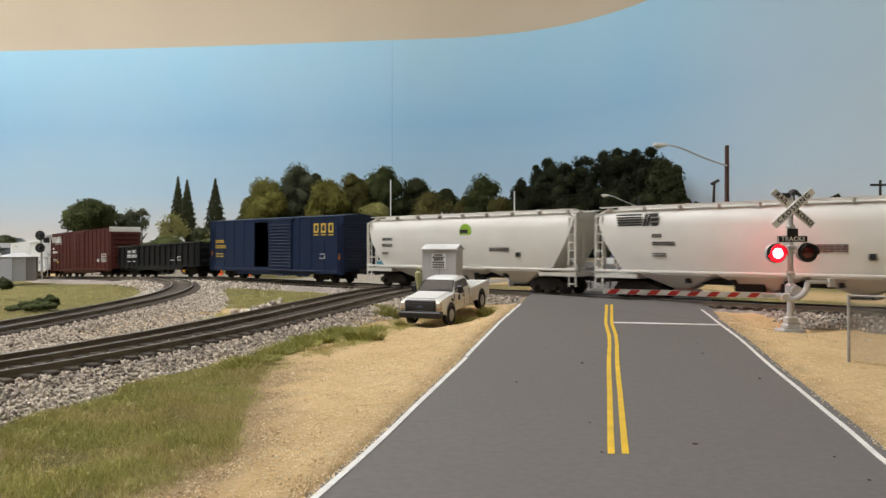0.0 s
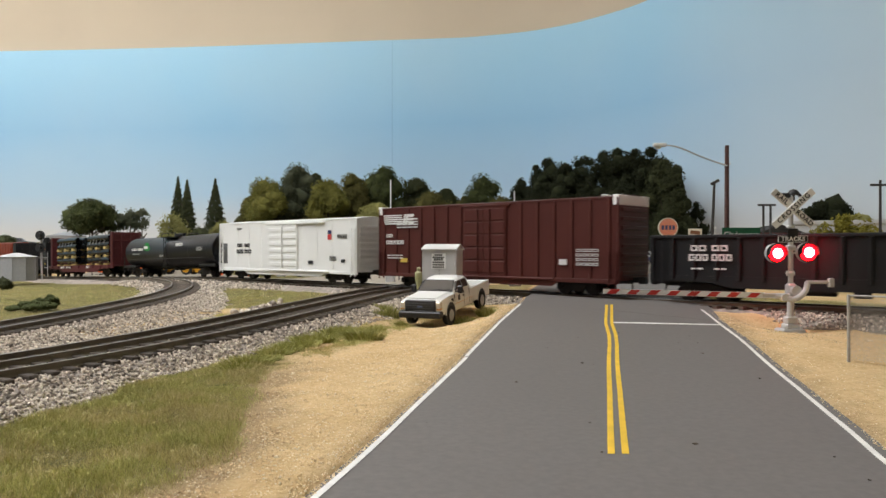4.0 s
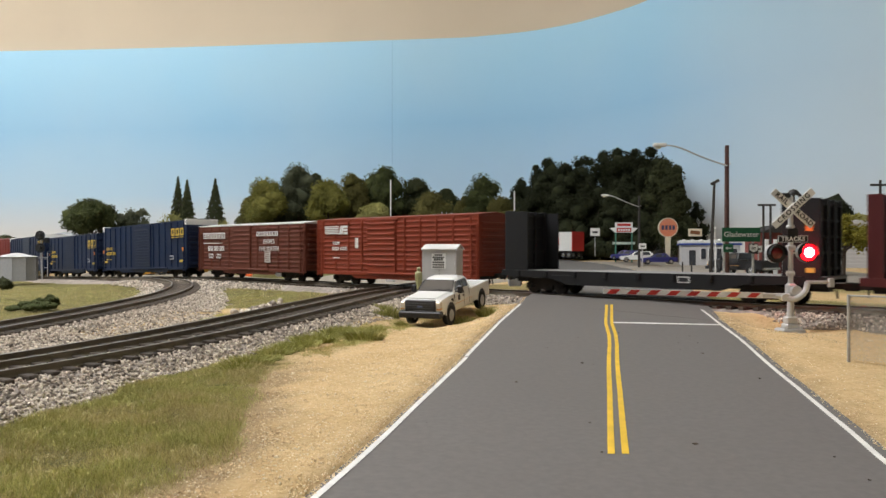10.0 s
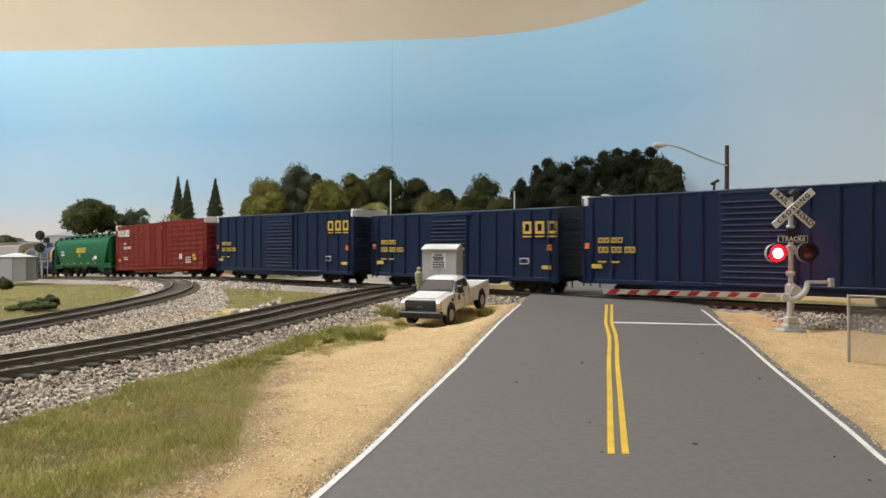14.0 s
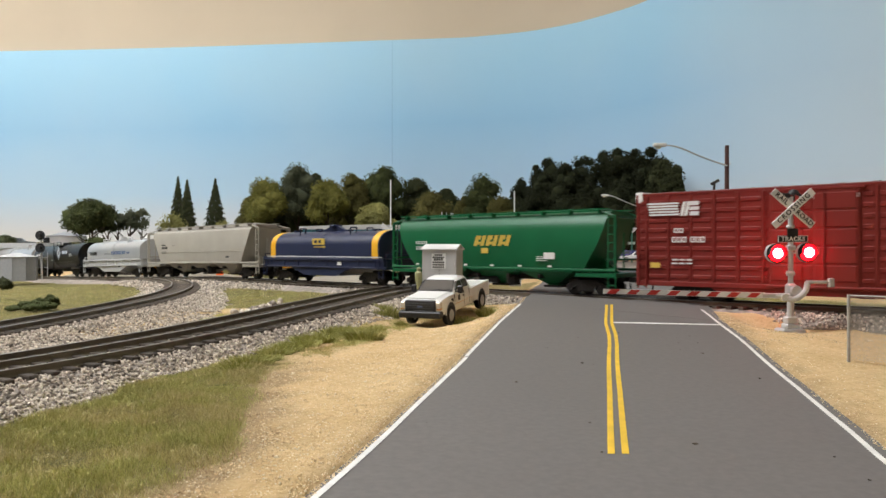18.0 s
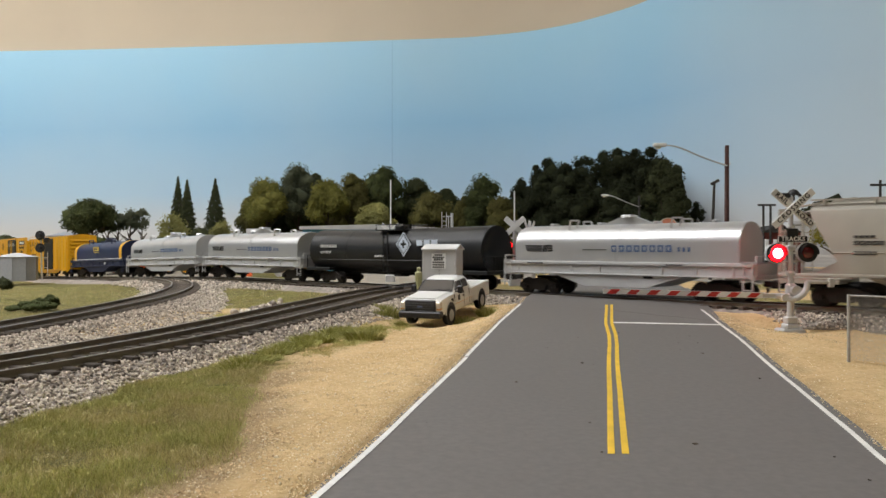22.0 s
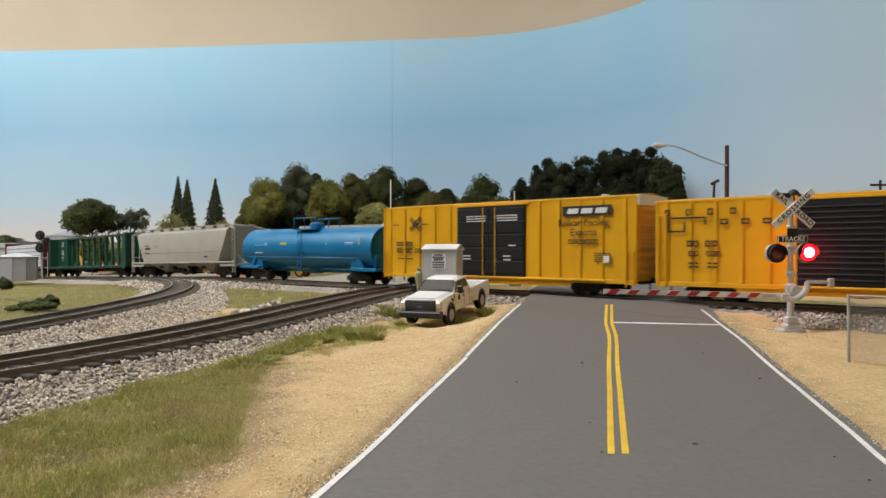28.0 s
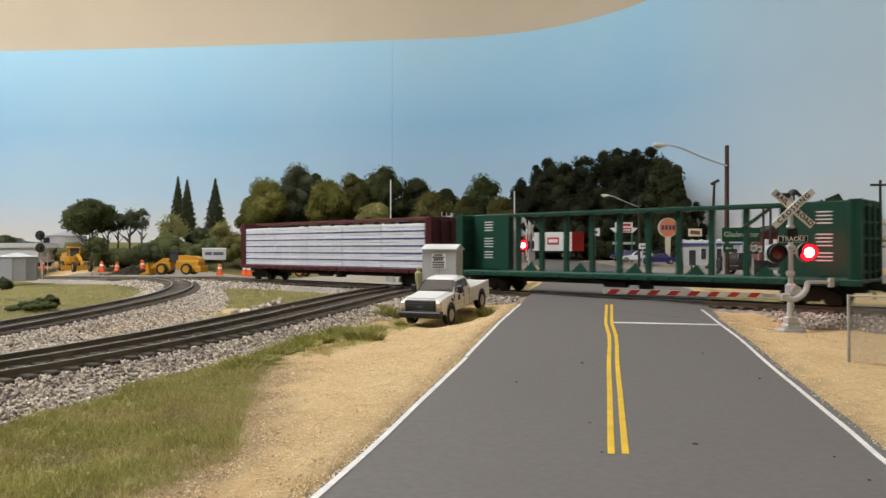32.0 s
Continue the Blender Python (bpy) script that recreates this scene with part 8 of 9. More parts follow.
def pipe_car(left, right):
    car, L, x1 = flat_car("bulkhead_flatcar", "red-brown bulkhead flatcar loaded with black pipes", left, right, M_MAROON, M_MAROON, 4.6)
    pipe_mat = material("black_pipe", (0.009, 0.009, 0.010), 0.22, vary=0.15, grain=6, spec=0.4)
    wood = paint("yellow_spacer_wood", (0.70, 0.52, 0.20), 0.7)
    strap = paint("steel_strap", (0.3, 0.3, 0.3), 0.4)
    for sx in (-1, 1):
        c = sx * (L * 0.215 + 0.6)
        half = L * 0.175 - 0.35
        r = 0.40
        sh = Shape()
        rings = [[(x, q * math.cos(2 * math.pi * i / 18), q * math.sin(2 * math.pi * i / 18)) for i in range(18)] for x, q in ((-half + 0.3, r * 0.82), (-half, r * 0.82), (-half, r), (half, r), (half, r * 0.82), (half - 0.3, r * 0.82))]
        sh.loft(rings)
        me = fix(sh.mesh("pipe"))
        me.materials.append(pipe_mat)
        for tier in range(4):
            top = tier == 3
            z = 1.42 + r + tier * 0.80 - (0.1 if top else 0)
            for k in range(3):
                part("pipe", me, pipe_mat, car, at=P(c + 0.05 * ((tier + k) % 2), (k - 1) * 0.9 - (0.12 if top else 0), z) @ Matrix.Diagonal((1, 0.76, 0.76, 1) if top else (1, 1, 1, 1)))
            if tier < 2:
                for dx in (-half * 0.78, 0.0, half * 0.78):
                    part("spacer", Shape().soft(c + dx - 0.12, c + dx + 0.12, -1.5, 1.5, z + r - 0.1, z + r + 0.08, 0.02), wood, car)
                    both(car, "wedge", Shape().prism([(c + dx - 0.12, z + r - 0.14), (c + dx + 0.08, z + r - 0.14), (c + dx + 0.16, z + r - 0.02), (c + dx + 0.16, z + r + 0.06), (c + dx + 0.08, z + r + 0.17), (c + dx - 0.12, z + r + 0.17)], -1.46, -1.36), wood)
        for dx in (-half * 0.7, -half * 0.4, -half * 0.1, half * 0.25, half * 0.6):
            part("strap", Shape().line([(c + dx, -1.33, 3.5), (c + dx, -1.1, 4.46), (c + dx, 1.0, 4.46), (c + dx, 1.33, 3.5)], 0.03, 5), strap, car)
        for dx in (-half * 0.78, 0.0, half * 0.78):
            part("spacer", Shape().soft(c + dx - 0.12, c + dx + 0.12, -1.5, 1.5, 1.26, 1.44, 0.02), wood, car)
    small_print(car, L, 1.57, M_LETTER_W, [(-L * 0.3, 0.98, 3, 0.3, 0.2, 1), (-L * 0.22, 0.98, 5, 0.26, 0.2, 1), (L * 0.1, 0.95, 2, 0.5, 0.25, 1)])


pipe_car(133.8, 115.06)

M_DECK = material("grey_deck", (0.25, 0.24, 0.235), 0.75, vary=0.15, grain=10)
car, L, x1 = flat_car("bulkhead_flatcar", "empty black bulkhead flatcar with a grey deck", 152.1, 135.1, M_BLACK, M_DECK, 4.55, 0.5)
for sx in (-1, 1):
    both(car, "bulkhead_wing", Shape().prism([(sx * (x1 - 0.2), 1.28), (sx * (x1 - 0.2), 4.5), (sx * (x1 - 1.75), 4.5), (sx * (x1 - 1.75), 1.28)], -1.52, -1.44), M_BLACK)
plates(car, [(x1 - 0.75, 3.2, 0.28, 0.28, M_ORANGE), (x1 - 0.75, 1.45, 0.35, 0.2, M_LETTER_Y), (L * 0.12, 0.85, 0.6, 0.3, M_LETTER_W)], 1.55)
bars(car, [(L * 0.12 + 0.06, L * 0.12 + 0.54, 0.9, 1.1)], M_LETTER_K, 1.57, "placard")
small_print(car, L, 1.57, M_LETTER_K, [(-L * 0.3, 1.0, 5, 0.2, 0.1, 1)])

car, L, x0 = boxcar("boxcar", "red-oxide boxcar with horizontal pressings and white stripe mark", 169.04, 153.82, 4.5, M_OXIDE, posts=11, rows=11, door=(0.36, 0.54), doors="panel", rib_w=0.14)
for i in range(9):
    both(car, "door_rib", Shape().soft(x0 + L * 0.365, x0 + L * 0.535, -1.66, -1.58, 1.3 + i * 0.34, 1.45 + i * 0.34, 0.04), M_OXIDE)
striped_mark(car, x0 + L * 0.06, 3.45, 2.55, 0.6, M_LETTER_W, 1.60)
small_print(car, L, 1.60, M_LETTER_W, [(x0 + 1.9, 2.75, 3, 0.19, 0.2, 1), (x0 + 1.8, 2.35, 3, 0.2, 0.24, 1), (x0 + 2.7, 2.35, 3, 0.2, 0.24, 1), (x0 + 1.9, 1.8, 3, 0.2, 0.1, 1), (x0 + L * 0.80, 2.0, 4, 0.2, 0.06, 6)])
plates(car, [(x0 + L * 0.70, 1.5, 0.6, 0.3, M_LETTER_W), (x0 + L * 0.28, 2.5, 0.3, 0.7, M_LETTER_W)], 1.6)

car, L, x0 = boxcar("boxcar", "weathered brown boxcar with white slogan lettering", 185.65, 170.44, 4.4, M_BOXRED, posts=11, rows=10, door=(0.36, 0.53), doors="panel", roof=M_GALV, rib_w=0.13)
for i in range(8):
    both(car, "door_rib", Shape().soft(x0 + L * 0.37, x0 + L * 0.525, -1.66, -1.58, 1.3 + i * 0.36, 1.45 + i * 0.36, 0.04), M_BOXRED)
bars(car, rows_of_marks(x0 + 0.9, 3.3, 8, 0.34, 0.5, 0.1), M_LETTER_W, 1.60)
bars(car, rows_of_marks(x0 + 1.0, 3.33, 7, 0.14, 0.18, 0.3), M_BOXRED, 1.605, "lettering_gap")
small_print(car, L, 1.60, M_LETTER_W, [(x0 + 0.95, 2.9, 12, 0.2, 0.08, 1), (x0 + 1.7, 2.3, 2, 0.3, 0.38, 1), (x0 + 2.6, 2.3, 2, 0.3, 0.38, 1), (x0 + 3.5, 2.3, 2, 0.3, 0.38, 1), (x0 + 1.8, 1.9, 3, 0.2, 0.14, 2), (x0 + 3.0, 1.9, 3, 0.2, 0.14, 2)])
words("lettering", "SERVES", 0.5, M_LETTER_W, car, P(x0 + L * 0.70, -1.61, 3.0))
words("lettering", "THE SOUTH", 0.5, M_LETTER_W, car, P(x0 + L * 0.70, -1.61, 2.45))
bars(car, rows_of_marks(x0 + L * 0.59, 3.45, 8, 0.28, 0.34, 0.09), M_LETTER_W, 1.6)
plates(car, [(x0 + L * 0.665, 1.4, 0.7, 0.85, M_LETTER_W)], 1.6)
bars(car, [(x0 + L * 0.665 + 0.08, x0 + L * 0.665 + 0.62, 1.48 + 0.16 * i, 1.56 + 0.16 * i) for i in range(5)], M_BOXRED, 1.615, "placard")


def blue_boxcar(left, right, h, cap, door, n):
    car, L, x0 = boxcar("boxcar", "tall dark blue boxcar with white end bands" if cap else "dark blue boxcar with a ribbed sliding door", left, right, h, M_BLUE, posts=n, door=door, doors="rib", cap=cap, rib_w=0.2, rib_d=0.08)
    bars(car, tri_blocks(x0 + L * 0.845, h - 1.35, 0.58, 0.68, 0.25), M_LETTER_Y, 1.59)
    small_print(car, L, 1.59, M_LETTER_Y, [(x0 + 1.0, 2.75, 2, 0.27, 0.27, 1), (x0 + 1.75, 2.75, 2, 0.27, 0.27, 1), (x0 + 1.0, 2.25, 2, 0.25, 0.3, 1), (x0 + 1.75, 2.25, 2, 0.25, 0.3, 1), (x0 + 2.5, 2.25, 2, 0.25, 0.3, 1), (x0 + 1.0, 1.75, 2, 0.2, 0.12, 1), (x0 + 1.75, 1.75, 2, 0.2, 0.12, 1)])
    plates(car, [(x0 + L * 0.83, 1.6, 0.62, 0.35, M_LETTER_W), (x0 + L * 0.955, 2.35, 0.26, 0.32, M_ORANGE), (x0 + 0.2, 2.45, 0.26, 0.3, M_ORANGE), (x0 + L * 0.93, 1.35, 0.6, 0.2, M_LETTER_Y), (x0 + 0.6, 1.45, 0.6, 0.22, M_LETTER_Y)], 1.59)
    bars(car, [(x0 + L * 0.83 + 0.06, x0 + L * 0.83 + 0.56, 1.66, 1.89)], M_BLUE, 1.615, "placard")


blue_boxcar(205.13, 187.66, 5.08, M_WHITECAR, (0.42, 0.61), 15)
blue_boxcar(221.47, 206.6, 4.62, None, (0.37, 0.57), 12)
blue_boxcar(241.1, 223.3, 5.08, M_WHITECAR, (0.42, 0.61), 15)

car, L, x0 = boxcar("boxcar", "tall dull-red boxcar with double doors and white end bands", 260.34, 242.6, 5.1, M_NSRED, posts=16, rows=9, door=(0.36, 0.56), doors="double", cap=M_WHITECAR, rib_w=0.13, rib_d=0.06)
striped_mark(car, x0 + L * 0.035, 4.0, 2.6, 0.66, M_LETTER_W, 1.60)
small_print(car, L, 1.60, M_LETTER_W, [(x0 + 2.0, 3.2, 2, 0.2, 0.22, 1), (x0 + 1.9, 2.75, 3, 0.2, 0.26, 1), (x0 + 2.8, 2.75, 3, 0.2, 0.26, 1), (x0 + 1.9, 1.9, 3, 0.28, 0.1, 2), (x0 + L * 0.40, 4.55, 8, 0.14, 0.16, 1), (x0 + L * 0.48, 4.55, 8, 0.14, 0.16, 1), (x0 + L * 0.80, 1.7, 4, 0.2, 0.12, 3)])
plates(car, [(x0 + L * 0.74, 1.65, 0.5, 0.45, M_LETTER_W), (x0 + L * 0.87, 1.8, 0.5, 0.22, M_LETTER_Y), (x0 + L * 0.88, 1.5, 0.5, 0.24, M_LETTER_Y), (x0 + 0.8, 1.55, 0.5, 0.24, M_LETTER_Y), (x0 + L * 0.52, 1.6, 0.4, 0.12, M_LETTER_Y), (x0 + L * 0.38, 1.6, 0.4, 0.12, M_LETTER_Y)], 1.62)

c, L, e = hopper("covered_hopper", "bright green covered hopper with yellow slanted mark", 277.9, 261.4, 4.5, M_GREENCAR, frame_mat=M_GREENCAR, bays=3, end_open=0.7)
for x in (-1.2, -0.3, 0.6):
    bars(c, [(x, x + 0.26, 2.62, 3.22), (x + 0.26, x + 0.5, 2.98, 3.22), (x + 0.26, x + 0.5, 2.7, 2.86), (x + 0.5, x + 0.76, 2.62, 3.22)], M_LETTER_Y, 1.555, "slanted_mark", slant=0.35)
small_print(c, L, 1.56, M_LETTER_W, [(-L * 0.36, 2.75, 4, 0.2, 0.18, 1), (-L * 0.36, 2.4, 5, 0.18, 0.2, 1), (L * 0.2, 2.0, 3, 0.2, 0.06, 3)])
plates(c, [(L * 0.23, 1.9, 0.7, 0.35, M_LETTER_W), (-0.6, 2.2, 0.5, 0.3, M_LETTER_Y)], 1.55)
bars(c, [(-L * 0.36 + i * 2.0, -L * 0.36 + i * 2.0 + 0.25, 1.46, 1.56) for i in range(6)], M_LETTER_W, 1.57, "reflector")


def blue_coil(left, right):
    c, L, e = coil_car("coil_car", "dark blue coil car with yellow hood bands", left, right, M_COILBLUE, M_COILBLUE, M_BAND)
    bars(c, [(-0.9, 0.5, 2.75, 3.2), (-0.75, 0.6, 2.55, 2.62)], M_LETTER_Y, 1.43, "long_mark")
    bars(c, [(-0.7, -0.35, 2.87, 3.08), (-0.2, 0.1, 2.87, 3.08)], M_COILBLUE, 1.437, "long_mark")
    bars(c, [(-e + 0.4, e - 0.4, 1.86, 1.92)], M_LETTER_W, 1.43, "stripe")
    plates(c, [(2.0, 1.3, 0.6, 0.25, M_LETTER_W)], 1.5)


def silver_coil(left, right):
    c, L, e = coil_car("coil_car", "silver coil car with a smooth rounded hood", left, right, M_SILVER, M_COILGREY)
    striped_mark(c, -L * 0.40, 2.3, 1.8, 0.36, M_LETTER_K, 1.43)
    bars(c, [x for i in range(8) for x in [(-0.2 + i * 0.42, -0.2 + i * 0.42 + 0.28, 2.3, 2.62)]] + [(3.35, 3.45, 2.3, 2.62), (3.6, 3.7, 2.3, 2.62), (3.85, 3.95, 2.3, 2.62)], paint("slate_blue_lettering", (0.06, 0.12, 0.26)), 1.43)
    bars(c, [(-1.9, -0.5, 2.38, 2.44)], M_LETTER_K, 1.43)
    small_print(c, L, 1.61, M_LETTER_K, [(-L * 0.38, 1.66, 6, 0.14, 0.1, 1), (L * 0.2, 1.66, 5, 0.14, 0.07, 1)])
    plates(c, [(1.6, 1.0, 0.5, 0.2, M_LETTER_K)], 1.5)


blue_coil(292.4, 278.5)


def grey_hopper(left, right):
    c, L, e = hopper("covered_hopper", "weathered light grey covered hopper with open end frames", left, right, 4.5, M_HOPGREY, False, M_HOPGREY, 3, 1.35)
    small_print(c, L, 1.545, M_LETTER_K, [(-L * 0.34, 2.9, 4, 0.16, 0.12, 1), (-L * 0.34, 2.6, 5, 0.18, 0.16, 1), (-L * 0.34, 2.3, 5, 0.14, 0.06, 2), (-L * 0.24, 2.85, 3, 0.14, 0.05, 1)])
    plates(c, [(L * 0.24, 1.75, 0.5, 0.14, M_LETTER_K)], 1.53)
    both(c, "side_seam", Shape().soft(-L * 0.38, L * 0.38, -1.56, -1.5, 2.25, 2.31, 0.02), M_HOPGREY)


grey_hopper(312.0, 293.0)
silver_coil(326.9, 312.9)
c, L, b = tank_car("tank_car", "satin-black tank car with a white diamond mark", 345.3, 328.3, 1.47, 2.37, M_TANKBLACK)
M_DIAMOND = paint("blue_white_mark", (0.60, 0.66, 0.75))
for size, mat, y in ((0.80, M_DIAMOND, 1.50), (0.68, M_TANKBLACK, 1.506), (0.58, M_DIAMOND, 1.512)):
    both(c, "diamond_mark", Shape().prism([(L * 0.10 - size * 0.85, 2.75), (L * 0.10, 2.75 - size), (L * 0.10 + size * 0.85, 2.75), (L * 0.10, 2.75 + size)], -y - 0.012, -y), mat)
bars(c, [(L * 0.10 - 0.25, L * 0.10 + 0.25, 2.68, 2.82), (L * 0.10 - 0.07, L * 0.10 + 0.07, 2.5, 3.0)], M_TANKBLACK, 1.525, "diamond_mark")
bars(c, [(L * 0.17, L * 0.17 + 0.5, 2.65, 3.0), (L * 0.208, L * 0.208 + 0.5, 2.65, 3.0), (L * 0.246, L * 0.246 + 0.5, 2.65, 3.0)], M_DIAMOND, 1.52, "block_mark")
small_print(c, L, 1.52, M_LETTER_W, [(-L * 0.40, 2.55, 9, 0.16, 0.2, 1), (-L * 0.40, 2.25, 8, 0.12, 0.06, 2), (L * 0.31, 2.6, 5, 0.16, 0.05, 4), (-L * 0.06, 2.0, 4, 0.16, 0.05, 2)])
silver_coil(359.96, 345.8)
silver_coil(374.6, 360.5)
blue_coil(389.0, 375.1)

car, L, x0 = boxcar("boxcar", "yellow boxcar with a black ribbed sliding door", 405.1, 389.7, 4.72, M_YELCAR, posts=13, rib_w=0.18, door=(0.42, 0.64), door_mat=M_BLACK, doors="rib", rib_d=0.07)
both(car, "outline_mark", Shape().box(x0 + 0.8, x0 + 2.5, -1.605, -1.59, 3.85, 3.93).box(x0 + 0.65, x0 + 0.73, -1.605, -1.59, 3.25, 3.93).box(x0 + 0.65, x0 + 1.5, -1.605, -1.59, 3.22, 3.3).box(x0 + 1.45, x0 + 1.53, -1.605, -1.59, 3.22, 3.7).box(x0 + 2.45, x0 + 2.53, -1.605, -1.59, 3.55, 3.93), M_LETTER_K)
bars(car, [(x0 + 0.5 + i * 1.05, x0 + 0.75 + i * 1.05, 4.0, 4.3) for i in range(4)] + [(x0 + 3.2 + i * 0.95, x0 + 3.55 + i * 0.95, 3.55, 3.8) for i in range(3)], M_LETTER_K, 1.59)
small_print(car, L, 1.59, M_LETTER_K, [(x0 + 1.6, 2.55, 2, 0.25, 0.28, 1), (x0 + 2.5, 2.55, 2, 0.25, 0.28, 1), (x0 + 1.7, 2.1, 2, 0.2, 0.25, 1), (x0 + 2.55, 2.1, 3, 0.18, 0.25, 1), (x0 + 1.7, 1.75, 2, 0.2, 0.1, 2), (x0 + 2.6, 1.75, 2, 0.2, 0.1, 2)])

car, L, x0 = boxcar("boxcar", "tall yellow boxcar with black double plug doors", 424.4, 406.1, 5.1, M_YELCAR, posts=14, rib_w=0.2, door=(0.355, 0.63), door_mat=M_BLACK, doors="double", rib_d=0.08, roof=M_YELCAR)
part("end_band", Shape().soft(L / 2 - 0.02, L / 2 + 0.12, -1.5, 1.5, 4.62, 5.12, 0.02), M_WHITECAR, car, "white end band")
bars(car, [(x0 + L * 0.765, x0 + L * 0.925, 4.15, 4.68)], M_LETTER_K, 1.585, "name_panel")
bars(car, [(x0 + L * 0.78 + i * 0.85, x0 + L * 0.78 + i * 0.85 + 0.65, 4.28, 4.55) for i in range(3)], M_LETTER_W, 1.60, "name_panel", slant=0.3)
words("lettering", "Railcar Pooling", 0.52, M_LETTER_K, car, P(x0 + L * 0.835, -1.60, 3.8))
words("lettering", "Experts", 0.52, M_LETTER_K, car, P(x0 + L * 0.835, -1.60, 3.3))
bars(car, rows_of_marks(x0 + L * 0.785, 2.7, 7, 0.2, 0.24, 0.06), M_LETTER_K, 1.59)
cross = Shape()
for a in (38, -38):
    for dx, w in ((-0.12, 0.05), (0.0, 0.06), (0.12, 0.05)):
        cross.box(-0.62, 0.62, -0.012, 0.0, dx - w / 2, dx + w / 2, Matrix.Translation((x0 + L * 0.165, -1.60, 4.0)) @ Matrix.Rotation(radians(a), 4, "Y"))
both(car, "crossed_mark", cross, M_LETTER_K)
small_print(car, L, 1.59, M_LETTER_K, [(x0 + 1.3, 2.65, 2, 0.27, 0.26, 1), (x0 + 2.1, 2.65, 2, 0.27, 0.26, 1), (x0 + 1.3, 2.2, 2, 0.25, 0.28, 1), (x0 + 2.1, 2.2, 2, 0.25, 0.28, 1), (x0 + 2.95, 2.2, 2, 0.25, 0.28, 1), (x0 + 1.4, 1.8, 2, 0.25, 0.1, 1), (x0 + 2.2, 1.8, 2, 0.25, 0.1, 1), (x0 + L * 0.87, 2.2, 4, 0.2, 0.06, 5), (x0 + 1.0, 3.95, 2, 0.2, 0.08, 1), (x0 + 3.6, 3.95, 2, 0.2, 0.08, 1)])
small_print(car, L, 1.66, M_LETTER_W, [(x0 + L * 0.40, 4.3, 5, 0.24, 0.08, 3), (x0 + L * 0.525, 4.3, 5, 0.24, 0.08, 3), (x0 + L * 0.38, 2.0, 4, 0.14, 0.1, 2), (x0 + L * 0.55, 2.0, 3, 0.14, 0.12, 2), (x0 + L * 0.57, 2.6, 3, 0.14, 0.12, 1)])
plates(car, [(x0 + L * 0.90, 1.75, 0.35, 0.35, M_LETTER_W), (x0 + L * 0.515, 1.6, 0.1, 0.5, M_LETTER_Y)], 1.62)

c, L, b = tank_car("tank_car", "bright blue tank car with a railed dome platform", 441.6, 425.4, 1.5, 2.5, M_TANKBLUE, blue=True)
small_print(c, L, 1.46, M_LETTER_W, [(-L * 0.37, 2.6, 8, 0.17, 0.18, 1), (-L * 0.37, 2.25, 5, 0.17, 0.08, 2), (L * 0.31, 2.85, 4, 0.2, 0.09, 3), (L * 0.13, 2.6, 3, 0.2, 0.07, 2)])
plates(c, [(-L * 0.16, 2.55, 0.75, 0.4, M_LETTER_Y), (-L * 0.28, 2.65, 0.12, 0.3, M_LETTER_W), (L * 0.18, 2.55, 0.12, 0.3, M_LETTER_Y), (L * 0.32, 2.3, 0.9, 0.35, M_BROWN), (L * 0.40, 2.5, 0.12, 0.7, M_LETTER_Y)], 1.46)
grey_hopper(461.1, 442.2)


def centerbeam(left, right, mat, label, loaded):
    car, L = car_base("centerbeam_flatcar", label, left, right, 0.40)
    x1, h = L / 2, 4.45
    part("deck", Shape().soft(-x1, x1, -1.5, 1.5, 1.05, 1.2, 0.02), mat, car)
    both(car, "side_sill", Shape().soft(-x1, x1, -1.56, -1.46, 0.92, 1.18, 0.02), mat)
    for i in range(20):
        x = -x1 + 1 + i * (L - 2) / 19
        both(car, "winch", Shape().soft(x - 0.1, x + 0.1, -1.64, -1.55, 0.92, 1.12, 0.02), mat)
    for sx in (-1, 1):
        bulkhead(car, sx * (x1 - 0.3), mat, 1.2, h, 0.3)
        if not loaded:
            part("bulkhead_wing", Shape().soft(min(sx * (x1 - 0.35), sx * (x1 - 3.25)), max(sx * (x1 - 0.35), sx * (x1 - 3.25)), -0.5, 0.0, 1.25, h, 0.02), mat, car)
    part("top_beam", Shape().soft(-x1 + 0.2, x1 - 0.2, -0.4, 0.4, h - 0.16, h + 0.04, 0.03), mat, car)
    n = 13
    for i in range(1, n):
        x = -x1 + 0.3 + i * (L - 0.6) / n
        part("centre_post", Shape().soft(x - 0.14, x + 0.14, -0.12, 0.12, 1.15, h - 0.1, 0.02), mat, car)
    for i in (2, 4, 6, 8, 10):
        x = -x1 + 0.3 + (i + 0.5) * (L - 0.6) / n
        part("gusset", Shape().prism([(x - 0.5, 1.2), (x + 0.5, 1.2), (x + 0.1, 1.7)], -0.06, 0.06), mat, car)
    underframe(car, L, None, 1.05, 0.45)
    return car, L, x1


car, L, x1 = centerbeam(484.2, 462.2, M_CBGREEN, "empty dark green centerbeam flatcar with an open frame", False)
for sx, z in ((-1, 0), (1, 0)):
    bx = sx * (x1 - 1.75) - 0.32
    bars(car, [(bx, bx + 0.64, 4.0 - 0.16 * i, 4.08 - 0.16 * i) for i in range(14) if i not in (4, 5, 10)], M_LETTER_W, 0.505)
both(car, "diagonal_brace", Shape().rod((x1 - 4.0, -0.1, 4.4), (x1 - 5.4, -0.1, 3.4), 0.06, 6).rod((-x1 + 4.0, -0.1, 4.4), (-x1 + 5.4, -0.1, 3.4), 0.06, 6), M_CBGREEN)

